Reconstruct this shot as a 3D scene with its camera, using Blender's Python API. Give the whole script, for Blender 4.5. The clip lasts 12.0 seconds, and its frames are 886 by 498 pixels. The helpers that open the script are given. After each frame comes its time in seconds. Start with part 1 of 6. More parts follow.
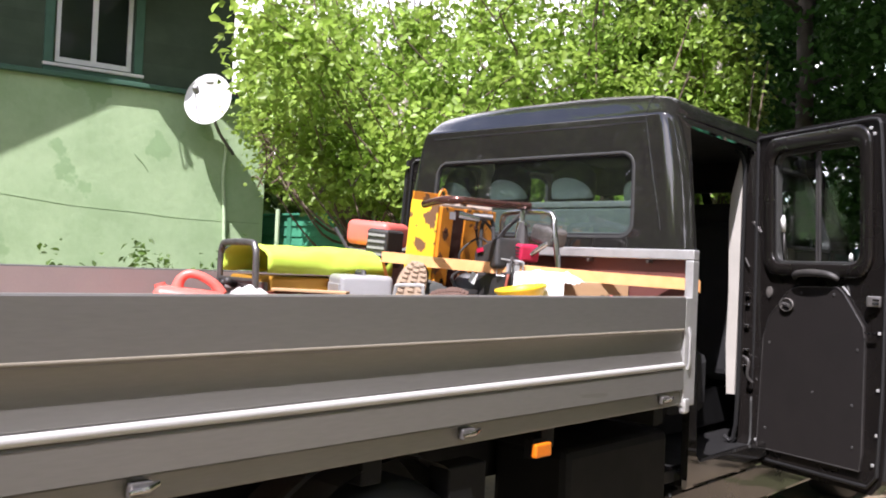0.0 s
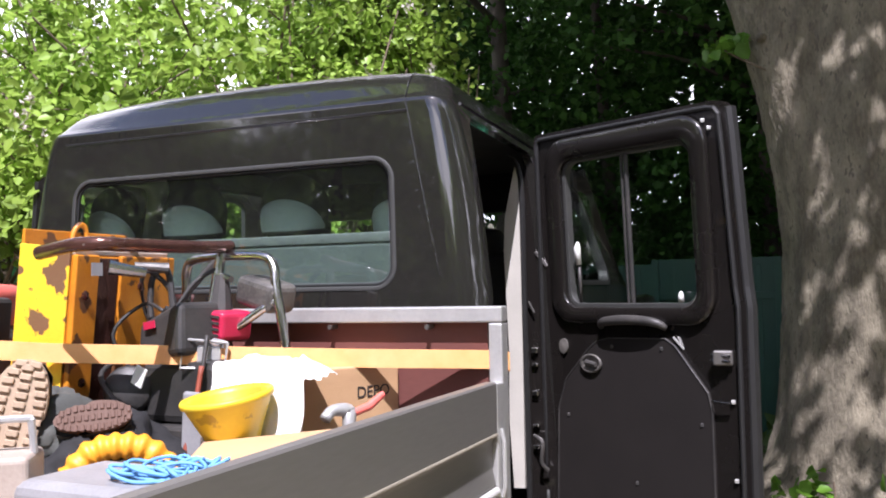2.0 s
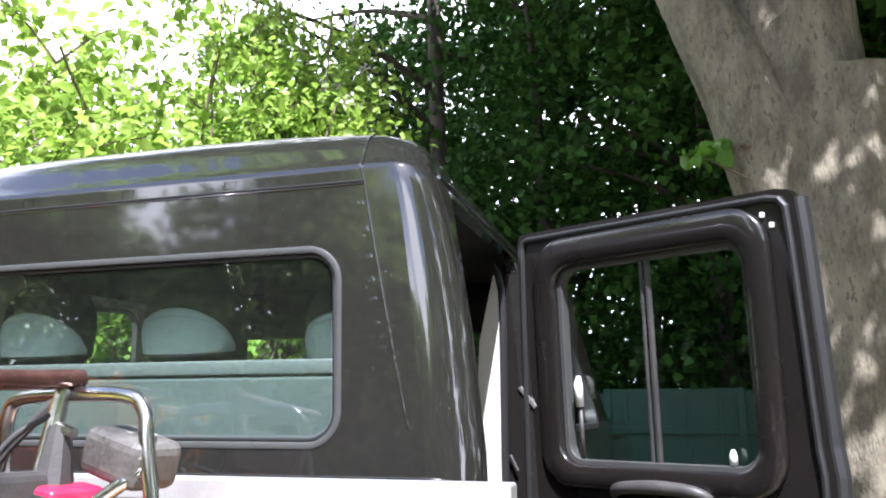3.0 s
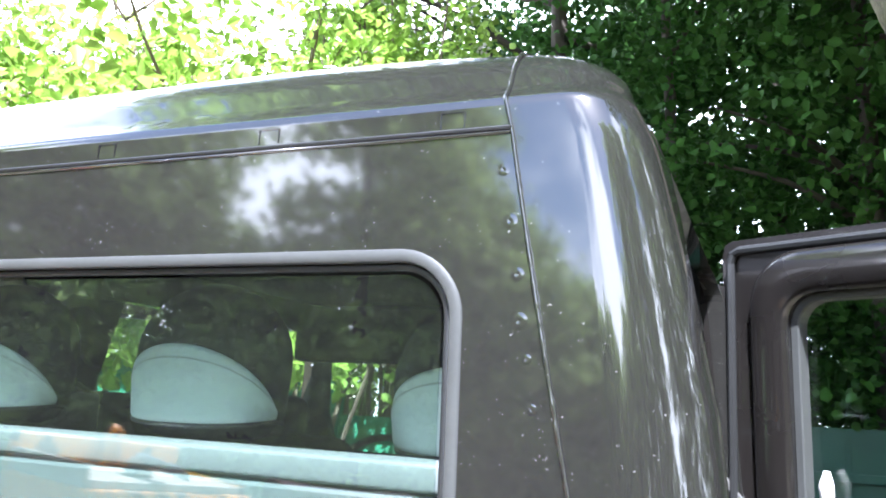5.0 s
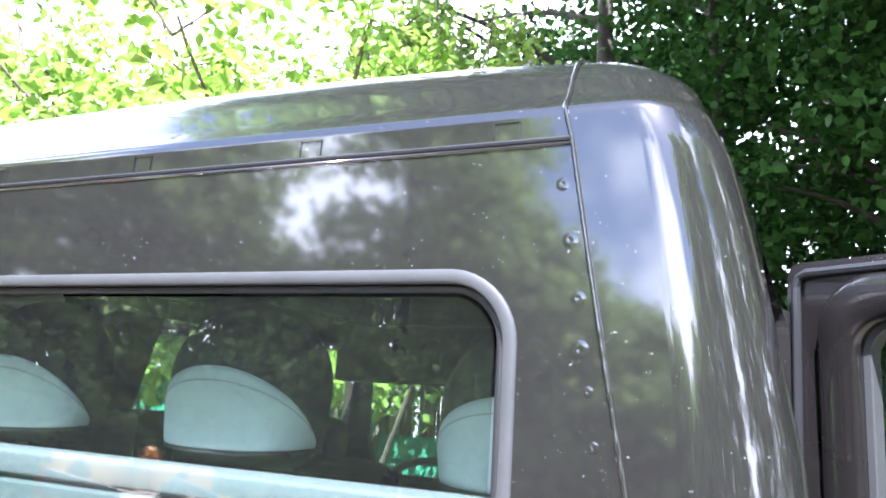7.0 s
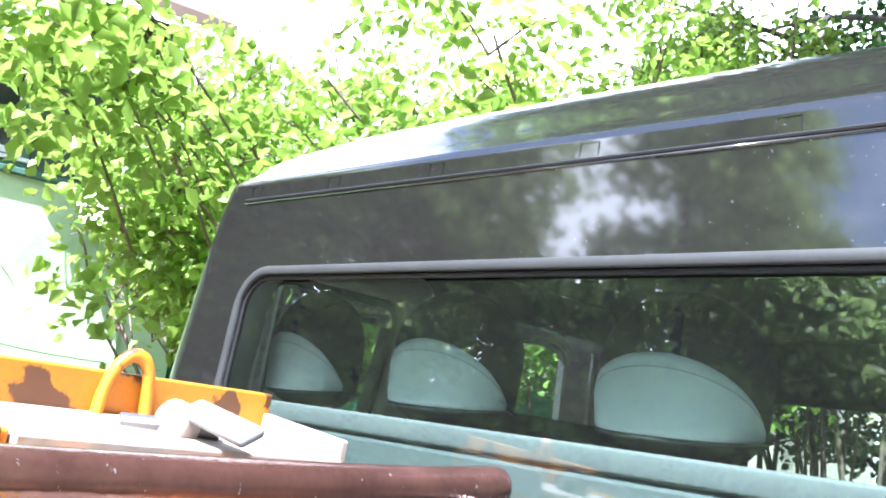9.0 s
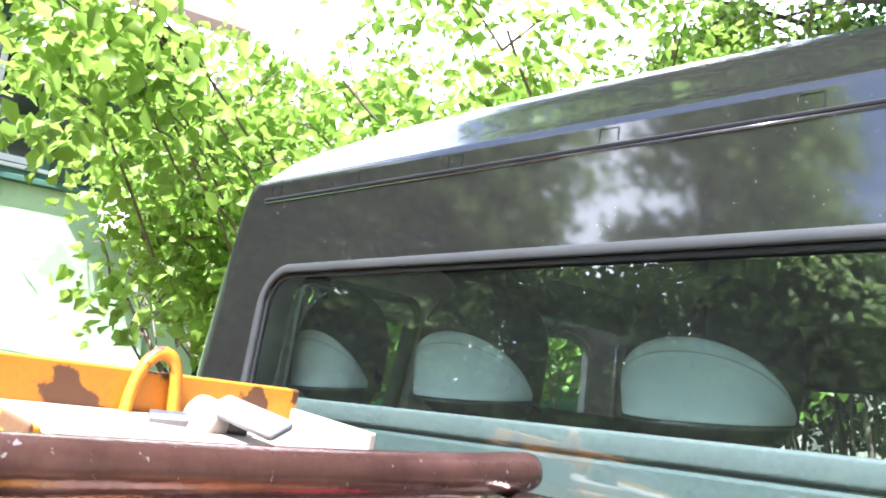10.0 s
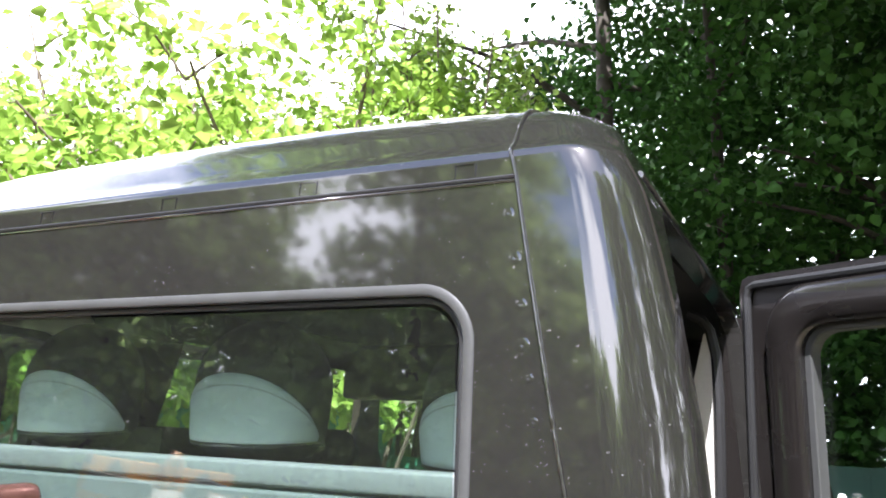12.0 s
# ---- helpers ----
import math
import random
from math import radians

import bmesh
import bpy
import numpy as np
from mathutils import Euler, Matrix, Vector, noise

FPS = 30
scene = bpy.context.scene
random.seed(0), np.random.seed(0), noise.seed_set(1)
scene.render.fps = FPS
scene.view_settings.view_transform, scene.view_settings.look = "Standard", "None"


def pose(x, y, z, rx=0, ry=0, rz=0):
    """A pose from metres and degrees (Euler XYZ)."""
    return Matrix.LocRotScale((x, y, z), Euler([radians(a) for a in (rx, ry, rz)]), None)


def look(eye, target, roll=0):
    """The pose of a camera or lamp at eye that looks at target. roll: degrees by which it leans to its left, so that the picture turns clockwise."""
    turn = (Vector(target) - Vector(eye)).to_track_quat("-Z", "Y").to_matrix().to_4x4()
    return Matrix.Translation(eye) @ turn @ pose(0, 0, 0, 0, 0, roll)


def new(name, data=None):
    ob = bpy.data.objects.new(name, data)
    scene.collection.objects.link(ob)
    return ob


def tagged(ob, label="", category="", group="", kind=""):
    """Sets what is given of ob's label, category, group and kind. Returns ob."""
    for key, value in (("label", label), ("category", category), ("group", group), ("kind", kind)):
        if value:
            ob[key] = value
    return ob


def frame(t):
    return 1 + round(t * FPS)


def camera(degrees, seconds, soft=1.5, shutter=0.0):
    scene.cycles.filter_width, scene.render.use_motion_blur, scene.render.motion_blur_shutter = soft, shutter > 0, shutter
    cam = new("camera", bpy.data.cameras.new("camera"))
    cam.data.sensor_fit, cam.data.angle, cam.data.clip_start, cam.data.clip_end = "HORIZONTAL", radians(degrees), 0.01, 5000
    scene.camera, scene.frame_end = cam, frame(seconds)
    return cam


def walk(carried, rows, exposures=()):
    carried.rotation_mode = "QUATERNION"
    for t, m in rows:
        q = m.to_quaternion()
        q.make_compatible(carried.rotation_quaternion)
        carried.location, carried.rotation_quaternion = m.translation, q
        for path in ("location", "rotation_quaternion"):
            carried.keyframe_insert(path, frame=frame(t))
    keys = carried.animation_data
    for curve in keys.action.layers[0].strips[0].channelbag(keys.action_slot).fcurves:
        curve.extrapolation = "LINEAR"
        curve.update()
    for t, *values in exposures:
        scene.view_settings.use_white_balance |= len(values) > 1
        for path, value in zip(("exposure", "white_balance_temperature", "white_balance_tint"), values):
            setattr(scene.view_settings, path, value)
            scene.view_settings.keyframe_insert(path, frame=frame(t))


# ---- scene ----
cam = camera(53.3, 12.0, soft=1.9)
PATH = [
    (0, (2.482, -3.235, 1.329), (1.127, -1.764, 1.362), 2.54),
    (0.5, (2.308, -3.068, 1.389), (1.192, -1.409, 1.427), -0.95),
    (1, (2.115, -2.801, 1.384), (1.016, -1.130, 1.402), -0.79),
    (1.5, (1.862, -2.502, 1.423), (0.945, -0.725, 1.474), 0.38),
    (2, (1.590, -2.153, 1.466), (0.833, -0.304, 1.559), -1.08),
    (2.5, (1.410, -1.791, 1.490), (0.618, 0.038, 1.658), 0.44),
    (3, (1.215, -1.464, 1.536), (0.633, 0.415, 1.896), -0.19),
    (3.5, (1.053, -1.192, 1.580), (0.449, 0.682, 1.930), 1.52),
    (3.7, (1.012, -1.099, 1.590), (0.308, 0.739, 1.945), 0.20),
    (5.3, (0.879, -0.712, 1.693), (0.068, 1.077, 2.066), 3.37),
    (5.5, (0.885, -0.690, 1.686), (0.107, 1.098, 2.129), 4.16),
    (6, (0.888, -0.672, 1.686), (0.177, 1.141, 2.146), 5.72),
    (6.5, (0.870, -0.672, 1.685), (0.104, 1.121, 2.128), 5.28),
    (7, (0.847, -0.698, 1.699), (-0.044, 1.049, 2.091), 4.26),
    (7.5, (0.795, -0.737, 1.702), (-0.230, 0.944, 2.051), 4.41),
    (7.7, (0.771, -0.752, 1.698), (-0.291, 0.907, 2.045), 4.82),
    (9.3, (0.650, -0.803, 1.626), (-0.742, 0.580, 2.011), 7.64),
    (9.5, (0.651, -0.801, 1.625), (-0.744, 0.580, 2.005), 6.98),
    (10, (0.651, -0.800, 1.623), (-0.738, 0.588, 2.002), 6.54),
    (10.5, (0.657, -0.800, 1.626), (-0.720, 0.595, 2.021), 6.15),
    (11, (0.700, -0.798, 1.641), (-0.568, 0.694, 2.052), 5.47),
    (11.5, (0.793, -0.813, 1.662), (-0.255, 0.841, 2.068), 3.21),
    (12, (0.973, -0.843, 1.655), (0.060, 0.879, 2.105), 3.02),
]
walk(cam, [(t, look(eye, target, roll)) for t, eye, target, roll in PATH],
     exposures=[(0.0, 1.05, 6180, 23), (1.0, 1.17, 6180, 23), (2.0, 0.97, 6000, 24), (2.5, 1.42, 5600, 22), (3.0, 1.85, 5800, 18), (3.5, 2.52, 5480, 19), (5.5, 2.72, 5480, 13), (6.5, 2.74, 5550, 13), (7.0, 2.78, 5380, 20), (7.7, 2.78, 5380, 20), (9.5, 2.32, 5500, 14), (11.0, 2.28, 5780, 17), (12.0, 2.2, 5950, 17)])


# ---- sky and sun ----
SUN_FROM = Vector((0.21, -0.60, 0.98)).normalized()
world = bpy.data.worlds.new("sky")
scene.world = world
world.use_nodes = True
wn, wl = world.node_tree.nodes, world.node_tree.links
wn.clear()
w_out, w_bg, w_sky = wn.new("ShaderNodeOutputWorld"), wn.new("ShaderNodeBackground"), wn.new("ShaderNodeTexSky")
w_sky.sky_type, w_sky.sun_disc = "NISHITA", False
w_sky.ozone_density = 0.35
w_sky.sun_elevation = math.asin(SUN_FROM.z)
w_sky.sun_rotation = math.atan2(SUN_FROM.x, SUN_FROM.y)
w_tc, w_noise, w_ramp, w_mix = wn.new("ShaderNodeTexCoord"), wn.new("ShaderNodeTexNoise"), wn.new("ShaderNodeValToRGB"), wn.new("ShaderNodeMix")
w_high, w_sum = wn.new("ShaderNodeVectorMath"), wn.new("ShaderNodeMath")
w_noise.inputs["Scale"].default_value, w_noise.inputs["Detail"].default_value = 2.6, 6
w_high.operation, w_sum.operation = "DOT_PRODUCT", "ADD"
w_high.inputs[1].default_value = (-0.02, 0.16, -0.55)
w_ramp.color_ramp.elements[0].position, w_ramp.color_ramp.elements[1].position = 0.13, 0.235
w_mix.data_type = "RGBA"
w_mix.inputs["B"].default_value = (16.0, 16.0, 15.9, 1)
wl.new(w_tc.outputs["Generated"], w_noise.inputs["Vector"])
wl.new(w_tc.outputs["Generated"], w_high.inputs[0])
wl.new(w_high.outputs["Value"], w_sum.inputs[0])
wl.new(w_noise.outputs["Fac"], w_sum.inputs[1])
wl.new(w_sum.outputs[0], w_ramp.inputs["Fac"])
wl.new(w_ramp.outputs["Color"], w_mix.inputs["Factor"])
wl.new(w_sky.outputs["Color"], w_mix.inputs["A"])
wl.new(w_mix.outputs["Result"], w_bg.inputs["Color"])
w_bg.inputs["Strength"].default_value = 0.09
wl.new(w_bg.outputs["Background"], w_out.inputs["Surface"])

sun_data = bpy.data.lights.new("sun", "SUN")
sun_data.energy, sun_data.angle, sun_data.color = 5.0, radians(0.5), (1.0, 0.97, 0.93)
sun = new("sun", sun_data)
sun.matrix_world = look(SUN_FROM * 30, (0, 0, 0))


# ---- materials ----
def mat(name, base, other=None, rough=0.6, metal=0.0, scale=8.0, fine=90.0, contrast=0.5, bump=0.15, coat=0.0,
        spot=None, spot_scale=5.0, spot_at=0.62, translucent=0.0, stretch=(1, 1, 1), object_random=0.0, island=0.0, rough_var=0.12, spec=0.5, bump_dist=0.01, coat_ior=1.5):
    m = bpy.data.materials.new(name)
    m.use_nodes = True
    n, l = m.node_tree.nodes, m.node_tree.links
    n.clear()
    out, b = n.new("ShaderNodeOutputMaterial"), n.new("ShaderNodeBsdfPrincipled")
    tc, mp = n.new("ShaderNodeTexCoord"), n.new("ShaderNodeMapping")
    mp.inputs["Scale"].default_value = stretch
    l.new(tc.outputs["Object"], mp.inputs["Vector"])
    big, small = n.new("ShaderNodeTexNoise"), n.new("ShaderNodeTexNoise")
    for t, sc, d in ((big, scale, 5), (small, fine, 3)):
        t.inputs["Scale"].default_value, t.inputs["Detail"].default_value = sc, d
        l.new(mp.outputs["Vector"], t.inputs["Vector"])
    other = other or tuple(c * (1 - 0.45 * contrast) for c in base)
    ramp = n.new("ShaderNodeMapRange")
    ramp.inputs["From Min"].default_value, ramp.inputs["From Max"].default_value = 0.5 - 0.22 / max(contrast, 0.1) * 0.6, 0.5 + 0.22 / max(contrast, 0.1) * 0.6
    add = n.new("ShaderNodeMath")
    add.operation = "MULTIPLY_ADD"
    add.inputs[1].default_value = 0.35
    l.new(small.outputs["Fac"], add.inputs[0])
    sub = n.new("ShaderNodeMath")
    sub.operation = "SUBTRACT"
    l.new(big.outputs["Fac"], sub.inputs[0])
    sub.inputs[1].default_value = 0.175
    l.new(sub.outputs[0], add.inputs[2])
    l.new(add.outputs[0], ramp.inputs["Value"])
    mix = n.new("ShaderNodeMix")
    mix.data_type = "RGBA"
    mix.inputs["A"].default_value, mix.inputs["B"].default_value = (*base, 1), (*other, 1)
    l.new(ramp.outputs["Result"], mix.inputs["Factor"])
    col = mix.outputs["Result"]
    if spot:
        st, sr, sm = n.new("ShaderNodeTexNoise"), n.new("ShaderNodeMapRange"), n.new("ShaderNodeMix")
        st.inputs["Scale"].default_value, st.inputs["Detail"].default_value = spot_scale, 6
        l.new(mp.outputs["Vector"], st.inputs["Vector"])
        sr.inputs["From Min"].default_value, sr.inputs["From Max"].default_value = spot_at, spot_at + 0.02
        l.new(st.outputs["Fac"], sr.inputs["Value"])
        sm.data_type = "RGBA"
        sm.inputs["B"].default_value = (*spot, 1)
        l.new(sr.outputs["Result"], sm.inputs["Factor"])
        l.new(col, sm.inputs["A"])
        col = sm.outputs["Result"]
    if object_random or island:
        src = n.new("ShaderNodeObjectInfo" if object_random else "ShaderNodeNewGeometry")
        hs, mr = n.new("ShaderNodeHueSaturation"), n.new("ShaderNodeMapRange")
        amount = object_random or island
        mr.inputs["To Min"].default_value, mr.inputs["To Max"].default_value = 1 - amount, 1 + amount
        l.new(src.outputs["Random" if object_random else "Random Per Island"], mr.inputs["Value"])
        l.new(mr.outputs["Result"], hs.inputs["Value"])
        l.new(col, hs.inputs["Color"])
        col = hs.outputs["Color"]
    l.new(col, b.inputs["Base Color"])
    rr = n.new("ShaderNodeMapRange")
    rr.inputs["To Min"].default_value, rr.inputs["To Max"].default_value = max(rough - rough_var, 0.02), min(rough + rough_var, 1)
    l.new(big.outputs["Fac"], rr.inputs["Value"])
    l.new(rr.outputs["Result"], b.inputs["Roughness"])
    b.inputs["Metallic"].default_value, b.inputs["Coat Weight"].default_value = metal, coat
    b.inputs["Coat Roughness"].default_value = 0.052
    b.inputs["Coat IOR"].default_value = coat_ior
    b.inputs["Specular IOR Level"].default_value = spec
    if bump:
        bn = n.new("ShaderNodeBump")
        bn.inputs["Strength"].default_value, bn.inputs["Distance"].default_value = bump, bump_dist
        l.new(add.outputs[0], bn.inputs["Height"])
        l.new(bn.outputs["Normal"], b.inputs["Normal"])
    if translucent:
        tr, ms = n.new("ShaderNodeBsdfTranslucent"), n.new("ShaderNodeMixShader")
        ms.inputs["Fac"].default_value = translucent
        l.new(col, tr.inputs["Color"])
        l.new(b.outputs["BSDF"], ms.inputs[1])
        l.new(tr.outputs["BSDF"], ms.inputs[2])
        l.new(ms.outputs["Shader"], out.inputs["Surface"])
    else:
        l.new(b.outputs["BSDF"], out.inputs["Surface"])
    return m


def glass(name, tint, head_on=0.05, dust_haze=0.0):
    """A thin pane: clear, with a mirror that grows at grazing angles, alike from both sides."""
    m = bpy.data.materials.new(name)
    m.use_nodes = True
    n, l = m.node_tree.nodes, m.node_tree.links
    n.clear()
    out, t, g, mx, f, pw, ad = (n.new("ShaderNode" + k) for k in ("OutputMaterial", "BsdfTransparent", "BsdfGlossy", "MixShader", "LayerWeight", "Math", "Math"))
    t.inputs["Color"].default_value = (*tint, 1)
    g.inputs["Roughness"].default_value = 0.01
    f.inputs["Blend"].default_value = 0.5
    pw.operation, pw.inputs[1].default_value = "POWER", 4.0
    ad.operation, ad.inputs[1].default_value, ad.inputs[2].default_value = "MULTIPLY_ADD", 0.55, head_on
    ad.use_clamp = True
    l.new(f.outputs["Facing"], pw.inputs[0])
    l.new(pw.outputs[0], ad.inputs[0])
    l.new(ad.outputs[0], mx.inputs["Fac"])
    l.new(t.outputs["BSDF"], mx.inputs[1])
    l.new(g.outputs["BSDF"], mx.inputs[2])
    # pale film: dust, and painted haze that lifts the dark behind the pane
    film, veil = n.new("ShaderNodeBsdfDiffuse"), n.new("ShaderNodeMixShader")
    film.inputs["Color"].default_value = (0.62, 0.61, 0.56, 1)
    veil.inputs["Fac"].default_value = dust_haze
    l.new(mx.outputs["Shader"], veil.inputs[1])
    l.new(film.outputs["BSDF"], veil.inputs[2])
    l.new(veil.outputs["Shader"], out.inputs["Surface"])
    return m


M_PAINT = mat("black_brown_paint", (0.0185, 0.0176, 0.0159), (0.0152, 0.0145, 0.0131), spec=0.05, rough=0.26, scale=3, fine=900, bump=0.004, coat=1.0, coat_ior=1.90, rough_var=0.05,
              spot=(0.15, 0.148, 0.14), spot_scale=240, spot_at=0.70)
# roof grey-brown holds dust and, put into the colour, the foliage it mirrors
M_ROOF = mat("dusty_reflection_toned_roof_paint", (0.088, 0.084, 0.070), (0.056, 0.053, 0.045), spec=0.12, rough=0.5, scale=5, fine=420, bump=0.02, coat=0.26, coat_ior=1.45, rough_var=0.12, stretch=(1, 0.4, 1))
M_PAINT_IN = mat("black_satin_paint", (0.0125, 0.0108, 0.0098), spec=0.2, rough=0.28, scale=6, fine=300, bump=0.02, coat=0.9)
M_RUBBER = mat("black_rubber", (0.012, 0.012, 0.012), rough=0.55, scale=10, fine=200, bump=0.1)
M_SEAL = mat("grey_weathered_seal", (0.056, 0.057, 0.0545), (0.041, 0.042, 0.040), spec=0.25, rough=0.5, scale=12, fine=200, bump=0.05)
M_TRIM = mat("grey_vinyl_trim", (0.0205, 0.0180, 0.0168), (0.0165, 0.0145, 0.0136), spec=0.2, rough=0.6, scale=6, fine=350, bump=0.25)
M_ALU = mat("dull_aluminium_paint", (0.27, 0.258, 0.238), (0.205, 0.197, 0.182), rough=0.36, metal=0.45, scale=2.2, fine=160, bump=0.05, stretch=(1, 0.12, 1),
            spot=(0.20, 0.19, 0.17), spot_scale=26, spot_at=0.715)
M_INNER = mat("dusty_pink_grey_paint", (0.46, 0.36, 0.33), (0.38, 0.31, 0.29), rough=0.6, scale=3, fine=120, bump=0.06)
M_GALV = mat("galvanised_steel", (0.62, 0.62, 0.60), (0.46, 0.46, 0.45), rough=0.38, metal=0.55, scale=14, fine=130, bump=0.08)
M_BEAD = mat("bright_aluminium", (0.64, 0.635, 0.61), (0.52, 0.515, 0.495), rough=0.42, metal=0.2, scale=4, fine=160, bump=0.03)
M_LIP = mat("cream_edge", (0.28, 0.25, 0.195), (0.22, 0.195, 0.15), rough=0.6, scale=9, fine=120)
M_PLY = mat("red_brown_film_plywood", (0.16, 0.065, 0.055), (0.12, 0.046, 0.040), rough=0.38, scale=5, fine=160, bump=0.06, stretch=(0.3, 1, 1))
M_FLOOR = mat("bed_floor_plywood", (0.19, 0.12, 0.085), (0.11, 0.075, 0.055), rough=0.7, scale=5, fine=90)
M_CHASSIS = mat("black_chassis_paint", (0.009, 0.009, 0.009), spec=0.2, rough=0.7, scale=8, fine=90)
M_CHROME = mat("bright_steel", (0.62, 0.61, 0.59), (0.40, 0.38, 0.36), rough=0.22, metal=1.0, scale=20, fine=200, bump=0.05)
M_BEIGE = mat("beige_grey_trim", (0.50, 0.48, 0.43), rough=0.55, scale=6, fine=150, bump=0.08)
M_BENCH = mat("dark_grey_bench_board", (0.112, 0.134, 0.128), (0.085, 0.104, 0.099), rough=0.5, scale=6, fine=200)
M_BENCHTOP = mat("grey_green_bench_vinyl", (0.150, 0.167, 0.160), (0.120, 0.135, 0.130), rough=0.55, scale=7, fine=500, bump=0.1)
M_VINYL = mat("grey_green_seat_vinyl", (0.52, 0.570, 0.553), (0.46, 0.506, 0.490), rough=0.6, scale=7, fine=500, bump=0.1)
M_BLACKCLOTH = mat("black_seat_cloth", (0.016, 0.016, 0.017), rough=0.9, scale=9, fine=400)
M_TRIMCLOTH = mat("grey_work_cloth", (0.10, 0.105, 0.095), (0.06, 0.063, 0.058), rough=0.9, scale=9, fine=300)
M_AMBER = mat("amber_plastic", (0.85, 0.22, 0.01), rough=0.2, scale=30, fine=200, bump=0.1)
# compactor's orange paint, kept deeper for its sides turned from the sun
M_ORANGE = mat("worn_orange_paint", (0.66, 0.26, 0.014), (0.50, 0.17, 0.010), rough=0.45, scale=9, fine=120, bump=0.15,
               spot=(0.13, 0.055, 0.022), spot_scale=14.0, spot_at=0.56)
# the same paint yellowed by sun put into the colour, with rust patches
M_ORANGE_SUNLIT = mat("flaking_sunlit_orange_paint", (0.88, 0.58, 0.030), (0.82, 0.46, 0.020), rough=0.5, scale=8, fine=120, bump=0.2, spot=(0.17, 0.085, 0.045), spot_scale=11.0, spot_at=0.545)
M_RUSTBAR = mat("rusty_brown_steel", (0.17, 0.082, 0.062), (0.085, 0.040, 0.032), rough=0.20, scale=24, fine=160, bump=0.12, metal=0.6, spot=(0.36, 0.30, 0.27), spot_scale=110, spot_at=0.67)
M_STEELDARK = mat("worn_dark_steel", (0.22, 0.21, 0.20), (0.12, 0.115, 0.11), rough=0.4, metal=0.7, scale=16, fine=160)
M_BLACKPL = mat("black_plastic", (0.022, 0.022, 0.022), (0.05, 0.046, 0.042), rough=0.5, scale=10, fine=160)
M_GREYPL = mat("grey_plastic", (0.33, 0.33, 0.335), (0.22, 0.22, 0.225), rough=0.42, scale=7, fine=200, spot=(0.46, 0.44, 0.40), spot_scale=18, spot_at=0.66)
M_CASE = mat("silver_grey_plastic", (0.42, 0.42, 0.425), (0.33, 0.33, 0.335), rough=0.34, metal=0.25, scale=7, fine=200, bump=0.05, spot=(0.52, 0.51, 0.48), spot_scale=18, spot_at=0.68)
M_DUSTY = mat("dusty_black_plastic", (0.040, 0.038, 0.036), (0.15, 0.14, 0.125), rough=0.5, scale=9, fine=140, contrast=0.7, spot=(0.26, 0.24, 0.21), spot_scale=20, spot_at=0.64)
M_RED = mat("red_plastic", (0.80, 0.18, 0.14), (0.68, 0.13, 0.10), rough=0.4, scale=9, fine=160)
M_PINK = mat("crimson_plastic", (0.55, 0.02, 0.07), rough=0.4, scale=9, fine=160)
M_LIME = mat("lime_yellow_cloth", (0.62, 0.82, 0.10), (0.53, 0.73, 0.07), rough=0.75, scale=10, fine=260, bump=0.3)
M_YELLOW = mat("yellow_plastic", (0.85, 0.64, 0.03), (0.74, 0.52, 0.02), rough=0.42, scale=9, fine=120, spot=(0.50, 0.33, 0.03), spot_scale=15, spot_at=0.60)
M_CARD = mat("brown_cardboard", (0.54, 0.34, 0.18), (0.45, 0.28, 0.145), rough=0.85, scale=6, fine=150, stretch=(1, 1, 3))
M_INK = mat("black_print", (0.03, 0.027, 0.025), rough=0.8, scale=30, fine=200)
M_WHITECLOTH = mat("white_cloth", (0.66, 0.645, 0.61), (0.54, 0.525, 0.49), rough=0.9, scale=8, fine=300, bump=0.3)
M_STRAP = mat("orange_webbing", (0.90, 0.48, 0.20), (0.82, 0.38, 0.13), rough=0.8, scale=20, fine=500, bump=0.3)
M_SOLE = mat("tan_rubber_sole", (0.44, 0.33, 0.225), (0.35, 0.26, 0.18), rough=0.8, scale=14, fine=160)
M_LEATHER = mat("dark_leather", (0.045, 0.038, 0.030), (0.08, 0.068, 0.055), rough=0.6, scale=12, fine=180)
M_BROWN = mat("brown_rubber_sole", (0.12, 0.065, 0.045), rough=0.75, scale=14, fine=180)
M_TAN = mat("dusty_and_sunlit_beige", (0.45, 0.38, 0.32), (0.34, 0.28, 0.23), rough=0.6, scale=10, fine=160)
M_BLUE = mat("blue_rope", (0.16, 0.40, 0.72), rough=0.7, scale=30, fine=300, bump=0.4)
M_HOSE = mat("orange_hose", (0.85, 0.36, 0.02), rough=0.5, scale=12, fine=160)
M_TANK = mat("golden_orange_metal", (0.62, 0.33, 0.05), (0.50, 0.25, 0.035), rough=0.34, metal=0.45, scale=4, fine=160, bump=0.05)
M_BRICKRED = mat("rusty_red_paint", (0.32, 0.07, 0.035), (0.20, 0.05, 0.03), rough=0.6, scale=12, fine=160)
M_STUCCO = mat("green_stucco", (0.375, 0.505, 0.290), (0.305, 0.430, 0.235), rough=0.92, scale=1.9, fine=14, bump=0.6, contrast=0.85, bump_dist=0.025, spot=(0.26, 0.39, 0.20), spot_scale=1.4, spot_at=0.62)
M_CREAM = mat("cream_plaster", (0.62, 0.56, 0.44), (0.52, 0.47, 0.37), rough=0.9, scale=2, fine=30)
M_CLAP = mat("dark_green_boards", (0.050, 0.075, 0.045), (0.036, 0.058, 0.034), rough=0.7, scale=4, fine=60, object_random=0.18)
M_LEDGE = mat("dark_teal_trim", (0.05, 0.13, 0.085), rough=0.6, scale=6, fine=90)
